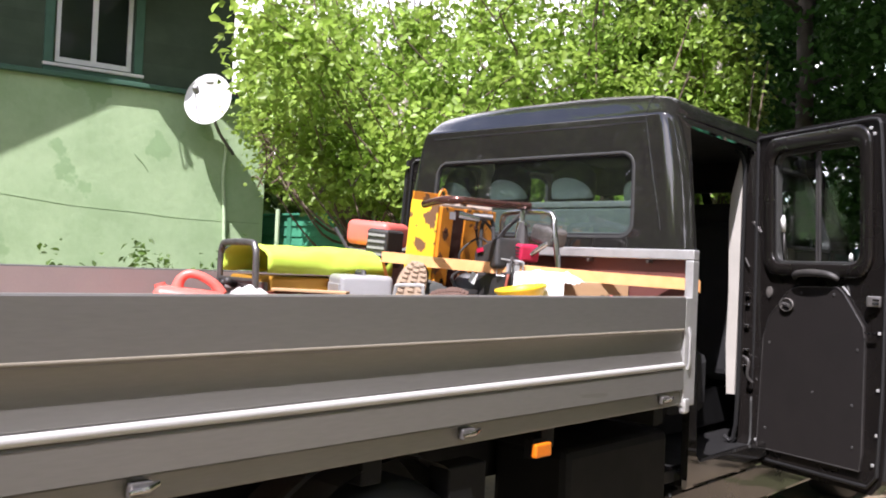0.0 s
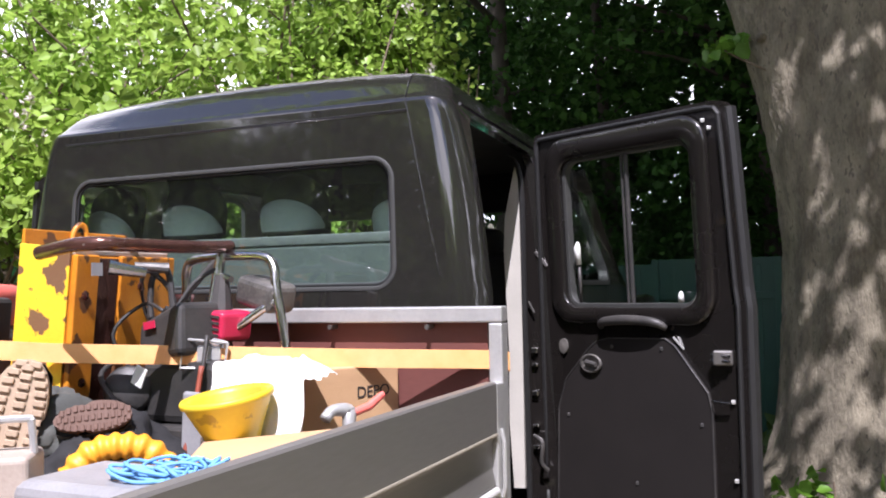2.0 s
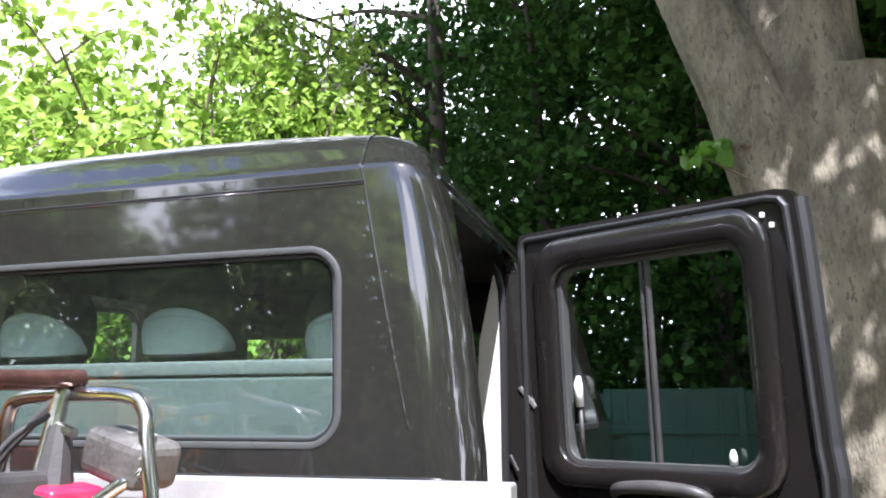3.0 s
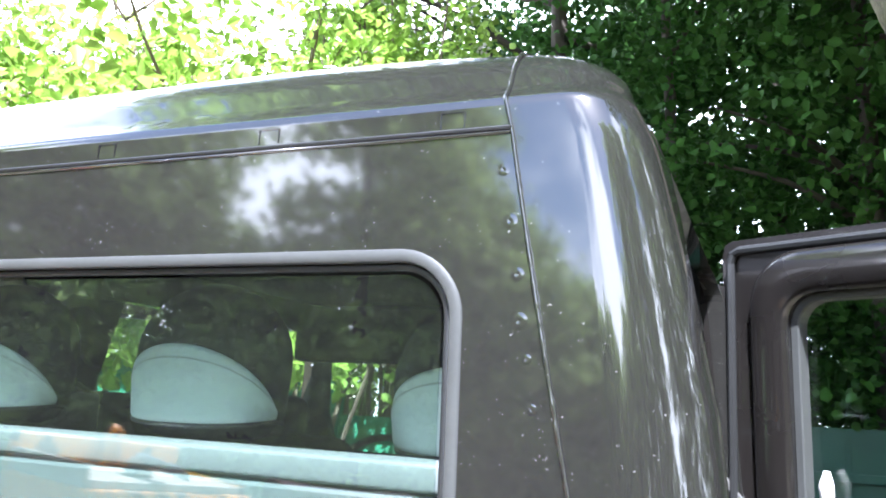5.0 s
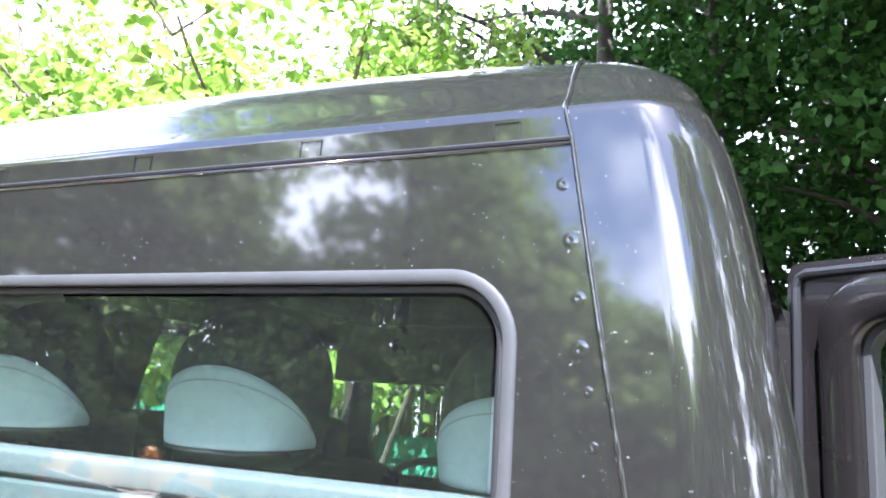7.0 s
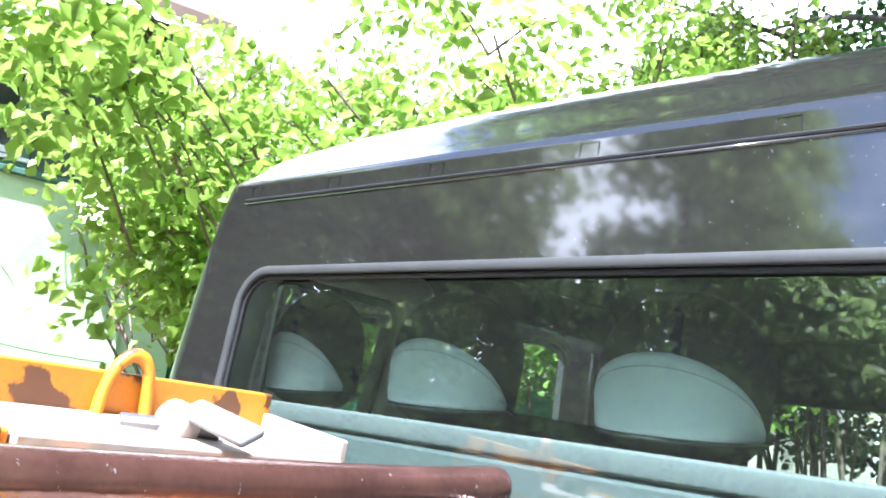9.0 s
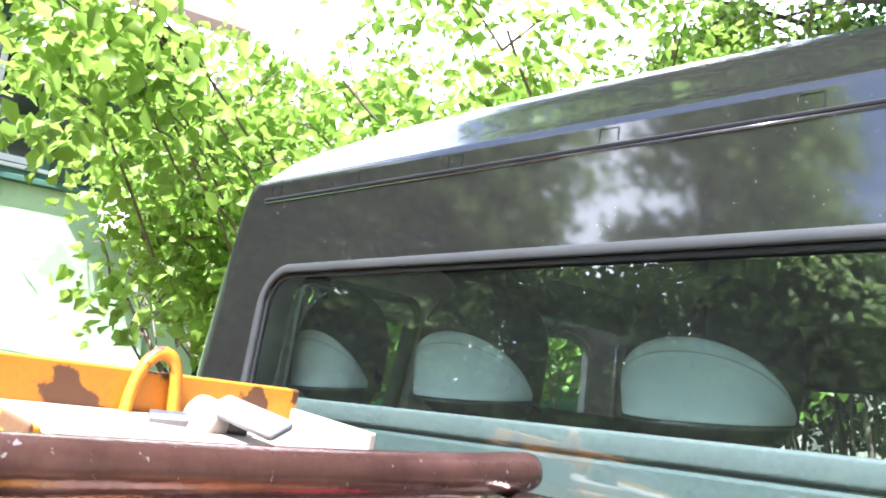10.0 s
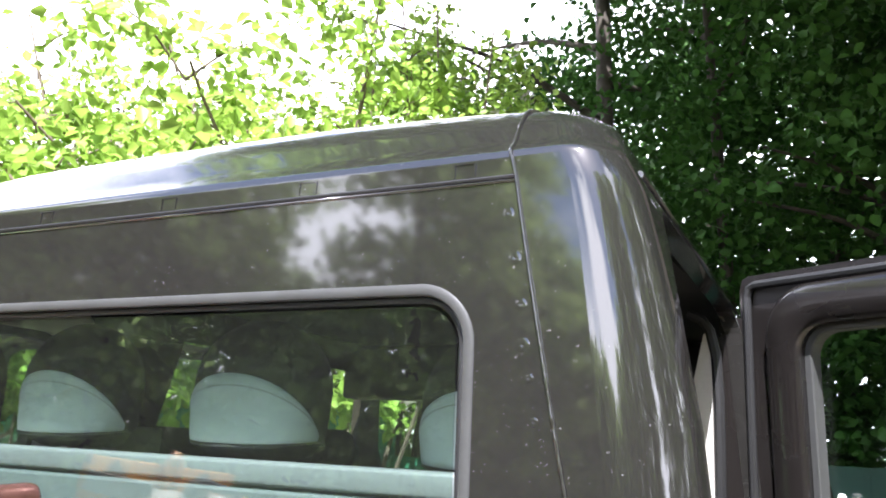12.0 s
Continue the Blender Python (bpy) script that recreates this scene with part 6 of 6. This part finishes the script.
def build_cables():
    w = thing("engine_wiring", "loose black cables and a pale hose beside the engine", "cables")
    for pts, rad in (([(0.10, -0.30, 1.36), (0.06, -0.34, 1.47), (0.09, -0.36, 1.55), (0.14, -0.33, 1.50), (0.15, -0.32, 1.40)], 0.006), ([(0.12, -0.42, 1.30), (0.075, -0.45, 1.40), (0.12, -0.40, 1.47), (0.20, -0.42, 1.455)], 0.0045),
                     ([(0.22, -0.40, 1.46), (0.25, -0.37, 1.52), (0.285, -0.34, 1.55)], 0.005), ([(0.345, -0.44, 1.40), (0.352, -0.47, 1.30), (0.350, -0.50, 1.18), (0.33, -0.52, 1.10)], 0.005), ([(0.06, -0.42, 1.34), (0.09, -0.50, 1.31), (0.16, -0.52, 1.25), (0.20, -0.50, 1.20)], 0.006)):
        part("cable", ntube(pts, rad, 8, 5), M_BLACKPL, w, smooth=True)
    part("pale_hose", ntube([(0.355, -0.47, 1.335), (0.352, -0.49, 1.24), (0.345, -0.51, 1.16), (0.35, -0.53, 1.08)], 0.006, 8, 4), M_BRICKRED, w, smooth=True)
    part("tie_tag", nbox((-0.016, -0.002, -0.022), (0.016, 0.002, 0.022), 0.001, pose(0.235, -0.530, 1.315, 0, 24, 0)), M_WHITE, w)


build_cables()


def build_roll():
    t = thing("hand_cart", "black tube framed cart covered with a lime-yellow cloth", "cart")
    y0, y1, cx, zt = -1.155, -0.565, -0.345, 1.395
    # cloth: an arched sheet with folds
    bm = bmesh.new()
    rows = []
    for j in range(25):
        y = y0 + (y1 - y0) * j / 24
        row = []
        for k in range(25):
            f = k / 24
            a = math.pi * (1.02 - 1.04 * f)
            rx, rz = 0.158, 0.095
            ca, sa = math.cos(a), math.sin(a)
            e = 0.55
            x = cx + math.copysign(abs(ca) ** e, ca) * rx
            z = zt - 0.085 + math.copysign(abs(sa) ** e, sa) * rz * (1 if sa > 0 else 0.4)
            wob = 0.010 * noise.noise((y * 7, f * 5, 2)) + 0.004 * noise.noise((y * 24, f * 14, 4))
            row.append(bm.verts.new((x + wob, y, z + wob)))
        rows.append(row)
    for a, b in zip(rows, rows[1:]):
        for k in range(24):
            bm.faces.new((a[k], a[k + 1], b[k + 1], b[k]))
    cloth = part("cloth_cover", bm, M_LIME, t, "lime-yellow cloth cover", smooth=True)
    sm = cloth.modifiers.new("thickness", "SOLIDIFY")
    sm.thickness = 0.006
    hoop = [Vector((cx + u, y0 - 0.03 - 0.15 * u, z)) for u, z in ((-0.165, FZ + 0.015), (-0.165, 1.33), (-0.15, 1.395), (-0.11, 1.410), (0.11, 1.410), (0.15, 1.395), (0.165, 1.33), (0.165, FZ + 0.015))]
    part("end_hoop", ntube(hoop, 0.0125, 12, 4), M_STEELDARK, t, "worn dark steel tube hoop", smooth=True)
    part("cross_bar", ntube([(cx - 0.165, y0 - 0.005, 1.27), (cx + 0.165, y0 - 0.055, 1.27)], 0.010, 8), M_BLACKPL, t)
    part("lower_box", nbox((cx - 0.14, y0 + 0.02, FZ), (cx + 0.145, y1 + 0.02, 1.290), 0.012), M_TANK, t, "golden orange metal body under the cover")
    part("end_panel", nbox((cx - 0.15, y0 - 0.008, FZ), (cx + 0.15, y0 + 0.010, 1.268), 0.004), M_STEELDARK, t, "scuffed grey steel end panel")
    part("knob", ntube([(cx - 0.045, y0 - 0.010, 1.248), (cx - 0.045, y0 - 0.040, 1.262), (cx - 0.045, y0 - 0.052, 1.268)], [0.010, 0.015, 0.011], 10), M_BLACKPL, t, smooth=True)
    part("knob", ntube([(cx - 0.105, y0 - 0.010, 1.248), (cx - 0.105, y0 - 0.034, 1.258)], [0.009, 0.012], 10), M_BLACKPL, t, smooth=True)
    part("clamp", nbox((cx - 0.10, y0 - 0.022, 1.236), (cx - 0.05, y0 - 0.0085, 1.262), 0.004), M_GALV, t)


build_roll()


def build_cases():
    t = thing("tool_case", "scuffed grey plastic tool case with a black handle", "tool case")
    m = Matrix.Translation((-0.055, -0.835, FZ)) @ pose(0, 0, 0, 0, 0, -25)
    part("case_body", nbox((-0.11, -0.10, 0), (0.11, 0.10, 0.352), 0.020, m, 4), M_CASE, t, smooth="angle")
    part("front_plate", nbox((-0.070, -0.1045, 0.06), (0.100, -0.0985, 0.318), 0.003, m, 2), M_CASE, t)
    part("handle", ntube([m @ Vector(p) for p in ((-0.055, 0, 0.345), (-0.050, 0, 0.362), (0.045, 0, 0.362), (0.05, 0, 0.345))], 0.010, 8), M_BLACKPL, t)
    # bright thin strips draw the highlight lines of the case
    for k in range(2):
        part("ridge", nbox((-0.03, -0.1065, 0.262 + 0.016 * k), (0.085, -0.1046, 0.267 + 0.016 * k), 0.0008, m), M_GALV, t)
    part("edge_highlight", nbox((-0.092, -0.1035, 0.04), (-0.080, -0.0975, 0.32), 0.003, m), M_GALV, t, "bright strip drawn as the edge's highlight")
    p = thing("metal_can", "square dusty beige metal can with a wire handle", "can")
    m = Matrix.Translation((0.325, -0.985, FZ + 0.002)) @ pose(0, 0, 0, 0, 0, 38)
    part("can_body", nbox((-0.095, -0.06, 0), (0.095, 0.06, 0.275), 0.010, m, 3), M_TAN, p)
    part("wire_handle", ntube([m @ Vector(q) for q in ((-0.01, 0.0, 0.272), (-0.004, 0.0, 0.318), (0.004, 0.0, 0.327), (0.078, 0.0, 0.330), (0.086, 0.0, 0.322), (0.090, 0.0, 0.272))], 0.0065, 8, 3), M_GALV, p)
    part("can_cap", nbox((-0.03, -0.03, 0.275), (0.03, 0.03, 0.283), 0.003, m), M_BLACKPL, p)
    j = thing("jerry_can", "red plastic jerry can with a moulded handle", "jerry can")
    m = Matrix.Translation((-0.395, -1.335, FZ)) @ pose(0, 0, 0, 0, 0, 58.7)
    body = bmesh.new()
    box(body, (-0.135, -0.075, 0), (0.135, 0.075, 0.285), 0.038, None, 5)
    for v in body.verts:
        v.co.z -= 0.022 * max(v.co.x - 0.02, 0) / 0.1 * (v.co.z > 0.2)
    bmesh.ops.transform(body, matrix=m, verts=body.verts)
    part("can_body", body, M_RED, j, smooth=True)
    part("handle", ntube([m @ Vector(q) for q in ((-0.055, 0, 0.265), (-0.045, 0, 0.305), (-0.020, 0, 0.328), (0.02, 0, 0.326), (0.075, 0, 0.296), (0.105, 0, 0.255))], [0.024, 0.019, 0.016, 0.016, 0.018, 0.024], 12, 4), M_RED, j, smooth=True)
    part("spout_cap", ntube([m @ Vector(q) for q in ((-0.105, 0, 0.262), (-0.115, 0, 0.292))], [0.022, 0.020], 14), M_RED, j)
    k = thing("wooden_crate", "rust-red painted wooden crate", "crate")
    m = Matrix.Translation((0.40, -1.425, FZ)) @ pose(0, 0, 0, 0, 0, 33) @ Matrix.Diagonal((0.54, 0.8, 1.31, 1))
    for z in (0.02, 0.13):
        for s, nm in ((-1, "side_board"), (1, "side_board")):
            part(nm, nbox((-0.22, s * 0.12 - 0.009, z), (0.22, s * 0.12 + 0.009, z + 0.10), 0.003, m), M_BRICKRED, k)
            part("end_board", nbox((s * 0.211 - 0.009, -0.110, z), (s * 0.211 + 0.009, 0.110, z + 0.10), 0.003, m), M_BRICKRED, k)
    part("bottom_board", nbox((-0.20, -0.11, 0.0), (0.20, 0.11, 0.015), 0.002, m), M_BRICKRED, k)
    part("top_slat", nbox((-0.22, 0.085, 0.231), (0.22, 0.128, 0.238), 0.002, m), M_CARD, k, "tan torn top edge")
    r = thing("white_rag", "crumpled white cotton rag", "rag")
    bm = bmesh.new()
    bmesh.ops.create_grid(bm, x_segments=16, y_segments=16, size=0.085)
    for v in bm.verts:
        v.co.z = 0.285 + 0.045 * noise.noise((v.co.x * 20, v.co.y * 20, 1)) + 0.02 * noise.noise((v.co.x * 50, v.co.y * 50, 6)) - 6.0 * (v.co.x ** 2 + v.co.y ** 2)
    bmesh.ops.translate(bm, verts=bm.verts, vec=(0.53, -1.655, FZ + 0.030))
    part("cloth", bm, M_WHITECLOTH, r, smooth=True)
    part("rag_core", nbox((0.455, -1.725, FZ), (0.605, -1.585, FZ + 0.255), 0.04, None, 3), M_WHITECLOTH, r, smooth=True)


build_cases()


def build_boots():
    def boot(m, name, label, sole_mat):
        t = thing(name, label, "boot", "work boots")
        loop = []
        for k in range(28):
            a = 2 * math.pi * k / 28
            x, y = 0.148 * math.sin(a), 0.048 * math.cos(a)
            y *= 1.0 + 0.14 * math.sin(a + 0.6) - (0.20 if -0.06 < x < 0.0 else 0)
            loop.append((x, y))
        part("sole", plate(bmesh.new(), loop, [], lambda u, v, w: m @ Vector((u, v, -w)), 0.022), sole_mat, t, "lugged rubber sole")
        for i in range(-5, 6):
            for j in (-1, 0, 1):
                x = i * 0.025 + (0.010 if j else 0)
                lim = 0.032 * (1 - (abs(x) / 0.158) ** 3)
                if abs(x) > 0.135 or lim < 0.008:
                    continue
                part("lug", nbox((x - 0.0085, j * lim - 0.010, 0.0005), (x + 0.0085, j * lim + 0.010, 0.007), 0.002, m @ pose(0, 0, 0, 0, 0, 0), 1), sole_mat, t)
        bm = bmesh.new()
        rows = []
        for k, (x, w, h0) in enumerate(((-0.14, 0.030, 0.10), (-0.11, 0.042, 0.17), (-0.05, 0.042, 0.18), (0.0, 0.042, 0.12), (0.06, 0.045, 0.080), (0.11, 0.040, 0.065), (0.14, 0.022, 0.045))):
            rows.append([bm.verts.new(m @ Vector((x, w * math.cos(a), -0.0225 - h0 * math.sin(a)))) for a in (math.pi * q / 8 for q in range(9))])
        for a, b in zip(rows, rows[1:]):
            for q in range(8):
                bm.faces.new((a[q], a[q + 1], b[q + 1], b[q]))
        bm.faces.new(rows[0])
        bm.faces.new(rows[-1])
        part("upper", bm, M_LEATHER, t, "dark worn leather upper", smooth=True)
    # sole towards the open side, toe up
    f = Vector((0.62, -0.76, 0.10)).normalized()
    up = Vector((0.22, 0.05, 1.0))
    up = (up - f * up.dot(f)).normalized()
    s = f.cross(up)
    m = Matrix((( up.x, s.x, f.x, 0.155), (up.y, s.y, f.y, -0.770), (up.z, s.z, f.z, 1.262), (0, 0, 0, 1))) @ Matrix.Diagonal((0.74, 1.12, 0.85, 1))
    boot(m, "work_boot", "worn work boot with a tan lugged sole turned outwards", M_SOLE)
    f = Vector((0.50, -0.62, 0.55)).normalized()
    up = Vector((0.75, 0.62, 0.10))
    up = (up - f * up.dot(f)).normalized()
    s = f.cross(up)
    m = Matrix((( up.x, s.x, f.x, 0.255), (up.y, s.y, f.y, -0.675), (up.z, s.z, f.z, 1.248), (0, 0, 0, 1))) @ Matrix.Diagonal((0.50, 0.72, 0.55, 1))
    boot(m, "work_boot", "dark work boot lying on its side, brown sole", M_BROWN)
    sk = thing("dark_jacket", "crumpled dark work jacket", "jacket")
    bm = bmesh.new()
    bmesh.ops.create_icosphere(bm, subdivisions=5, radius=1)
    for v in bm.verts:
        q = Vector((v.co.x * 2.0 + v.co.y, v.co.y * 2.5, v.co.z * 2))
        d = 1 + 0.26 * noise.noise(q) + 0.20 * (0.5 - abs(noise.noise(q * 2.1))) + 0.10 * (0.4 - abs(noise.noise(q * 4.5)))
        v.co = Vector((v.co.x * 0.20 * d + 0.165, v.co.y * 0.15 * d - 0.60, max(v.co.z * 0.145 * d, -0.13) + FZ + 0.131))
    part("cloth", bm, M_BLACKCLOTH, sk, smooth=True)
    g2 = thing("grey_trousers", "crumpled grey work trousers", "clothes")
    bm = bmesh.new()
    bmesh.ops.create_icosphere(bm, subdivisions=4, radius=1)
    for v in bm.verts:
        q = Vector((v.co.x * 2.4, v.co.y * 2.0 + v.co.x, v.co.z * 2 + 7))
        d = 1 + 0.25 * noise.noise(q) + 0.22 * (0.5 - abs(noise.noise(q * 2.3)))
        v.co = Vector((v.co.x * 0.12 * d + 0.10, v.co.y * 0.09 * d - 0.655, max(v.co.z * 0.10 * d, -0.10) + FZ + 0.24))
    part("cloth", bm, M_TRIMCLOTH, g2, smooth=True)
    part("cloth_fold", nbox((0.02, -0.72, FZ), (0.18, -0.60, FZ + 0.18), 0.03, None, 3), M_TRIMCLOTH, g2, smooth=True)


build_boots()


def build_small():
    f = thing("funnel", "yellow plastic funnel, stained inside", "funnel")
    bm = bmesh.new()
    lathe(bm, [(0.012, -0.24), (0.020, -0.15), (0.024, -0.135), (0.062, -0.105), (0.118, -0.004), (0.124, 0.0), (0.124, 0.012), (0.118, 0.012), (0.112, 0.0), (0.058, -0.10), (0.020, -0.13), (0.010, -0.24)], 36, Matrix.Translation((0.535, -0.605, 1.285)) @ pose(0, 0, 0, 8, -5, 0) @ Matrix.Diagonal((0.71, 0.71, 0.90, 1)))
    part("cone", bm, M_YELLOW, f, smooth=True)
    bm = bmesh.new()
    lathe(bm, [(0.119, -0.004), (0.127, 0.0), (0.128, 0.008), (0.124, 0.013), (0.118, 0.013)], 36, Matrix.Translation((0.535, -0.605, 1.285)) @ pose(0, 0, 0, 8, -5, 0) @ Matrix.Diagonal((0.71, 0.71, 0.90, 1)))
    part("rim", bm, M_YELLOW, f, smooth=True)
    b = thing("cardboard_box", "brown cardboard box with printed letters, lid folded shut", "box")
    m = Matrix.Translation((0.526, -0.233, FZ)) @ pose(0, 0, 0, 0, 0, 68)
    part("carton", nbox((-0.142, -0.080, 0), (0.142, 0.080, 0.364), 0.004, m), M_CARD, b)
    part("flap", nbox((-0.142, -0.001, 0.3645), (0.142, 0.080, 0.3675), 0.001, m @ pose(0, 0, 0, 3)), M_CARD, b)
    cu = bpy.data.curves.new("print", "FONT")
    cu.body, cu.size, cu.extrude = "DEPO", 0.037, 0.0006
    tx = new("printed_word", cu)
    tx.matrix_world = m @ pose(0.018, -0.0812, 0.292, 90, 0, 0)
    cu.materials.append(M_INK)
    tx.parent = b
    low = thing("cardboard_sheet", "flattened cardboard sheet with dark print", "cardboard")
    m = Matrix.Translation((0.68, -0.69, FZ + 0.255)) @ pose(0, 0, 0, 8, -5, 24)
    part("sheet", nbox((-0.13, -0.09, -0.006), (0.13, 0.09, 0.0), 0.002, m), M_CARD, low)
    part("packing", nbox((-0.11, -0.08, -0.22), (0.11, 0.08, -0.0065), 0.01, m), M_CARD, low)
    for k in range(2):
        part("print_bar", nbox((-0.02 + 0.045 * k, -0.075, 0.0002), (0.01 + 0.045 * k, -0.045, 0.0012), 0.0, m), M_INK, low)
    w = thing("white_cloth", "white cloth thrown over the load", "cloth")
    bm = bmesh.new()
    bmesh.ops.create_grid(bm, x_segments=26, y_segments=30, size=1)
    for v in bm.verts:
        u, q = v.co.x, v.co.y
        x, y = 0.525 + 0.115 * u + 0.03 * noise.noise((u * 2, q * 2, 0)), -0.475 + 0.10 * q
        z = 1.345 - 0.045 * max(u - 0.3, 0) - (0.10 * max(-q - 0.15, 0) ** 1.3 * 2.6) + 0.020 * noise.noise((u * 3, q * 3, 7)) + 0.008 * noise.noise((u * 9, q * 9, 3))
        v.co = Vector((x + 0.05 * max(-q - 0.2, 0), y, z))
    part("drape", bm, M_WHITECLOTH, w, smooth=True)
    part("cloth_core", nbox((0.45, -0.53, FZ), (0.59, -0.40, 1.305), 0.05, None, 3), M_WHITECLOTH, w, smooth=True)
    h = thing("corrugated_hose", "coiled orange corrugated hose", "hose")
    bm = bmesh.new()
    pts = smooth_path([(0.270, -0.745, 1.14), (0.295, -0.715, 1.184), (0.335, -0.682, 1.196), (0.375, -0.648, 1.184), (0.405, -0.62, 1.14)], 12)
    tube(bm, pts, [0.026 + 0.0035 * math.sin(k * 1.2) for k in range(len(pts))], 14)
    part("hose_coil", bm, M_HOSE, h, smooth=True)
    part("hose_rest", nbox((0.27, -0.74, FZ), (0.40, -0.62, 1.17), 0.03, None, 3), M_LEATHER, h)
    rp = thing("blue_rope", "tangled loops of thin blue rope on a grey bin", "rope")
    rng = random.Random(4)
    for k in range(6):
        pts = [(0.636 + 0.072 * math.cos(a * 1.3 + k) * rng.uniform(0.6, 1.1), -0.872 + 0.068 * math.sin(a + k * 1.7) * rng.uniform(0.6, 1.1), 1.200 + 0.022 * rng.random()) for a in (i * 0.75 for i in range(10))]
        part("strand", ntube(pts, 0.0033, 6, 5), M_BLUE, rp, smooth=True)
    part("bin", nbox((0.41, -0.99, FZ), (0.73, -0.79, 1.198), 0.022, None, 3), M_GREYPL, rp, "grey plastic bin under the rope")
    ft = thing("water_tap", "steel tap with a red lever", "tap")
    part("tap_body", ntube([(0.700, -0.43, FZ), (0.700, -0.43, 1.21), (0.695, -0.425, 1.245), (0.680, -0.46, 1.250), (0.675, -0.48, 1.235)], [0.014, 0.014, 0.016, 0.012, 0.012], 12, 3), M_GALV, ft, smooth=True)
    part("lever", ntube([(0.700, -0.42, 1.240), (0.722, -0.385, 1.252), (0.738, -0.355, 1.275)], [0.008, 0.009, 0.007], 10), M_RED, ft, "red lever")
    gl = thing("work_gloves", "worn dusty beige work gloves in a pile", "gloves")
    bm = bmesh.new()
    box(bm, (0.33, -0.87, 1.12), (0.42, -0.78, 1.17), 0.02, None, 3)
    for k in range(4):
        tube(bm, [(0.34 + 0.02 * k, -0.86, 1.15), (0.335 + 0.022 * k, -0.90, 1.165), (0.33 + 0.024 * k, -0.93, 1.15)], [0.011, 0.010, 0.007], 8)
    part("glove", bm, M_TAN, gl, smooth=True)
    part("glove_pile", nbox((0.30, -0.92, FZ), (0.43, -0.76, 1.125), 0.04, None, 3), M_TAN, gl, smooth=True)
    st = thing("ratchet_strap", "orange webbing ratchet strap with a steel buckle", "strap")
    line = [Vector((0.905, -0.060, 1.318)), Vector((0.884, -0.105, 1.329)), Vector((0.62, -0.235, 1.338)), Vector((0.32, -0.424, 1.354)), Vector((0.06, -0.590, 1.368)), Vector((-0.10, -0.672, 1.380)), Vector((-0.150, -0.650, 1.365)), Vector((-0.172, -0.590, 1.25)), Vector((-0.175, -0.570, 1.10)), Vector((-0.175, -0.560, 0.985))]
    pts = smooth_path(line, 4)
    bm = bmesh.new()
    rows = [[bm.verts.new(p + Vector((0, 0, dz)) + Vector((0.003, -0.003, 0)) * s) for dz, s in ((-0.021, 1), (0.021, 1), (0.021, -1), (-0.021, -1))] for p in pts]
    for a, c in zip(rows, rows[1:]):
        for k in range(4):
            bm.faces.new((a[k], a[(k + 1) % 4], c[(k + 1) % 4], c[k]))
    part("webbing", bm, M_STRAP, st)
    q = Matrix.Translation((0.325, -0.415, 1.356)) @ pose(0, 0, 0, 0, 3, 32)
    bk = part("buckle", nbox((-0.022, -0.016, -0.020), (0.030, -0.006, 0.020), 0.004, q), M_GALV, st, "steel ratchet buckle")
    part("buckle_frame", ntube([q @ Vector(p) for p in ((0.045, -0.022, 0.028), (-0.050, -0.022, 0.034), (-0.055, -0.022, -0.030), (0.040, -0.022, -0.030), (0.045, -0.022, 0.028))], 0.0035, 6), M_GALV, bk)
    part("strap_tail", nbox((-0.018, -0.014, -0.30), (0.012, -0.010, -0.02), 0.001, q), M_STRAP, st)


build_small()

for ob in set(scene.objects) - standing:
    if ob.parent is None:
        ob.matrix_world = (MACHINE if ob.name == "plate_compactor" else LOAD) @ ob.matrix_world
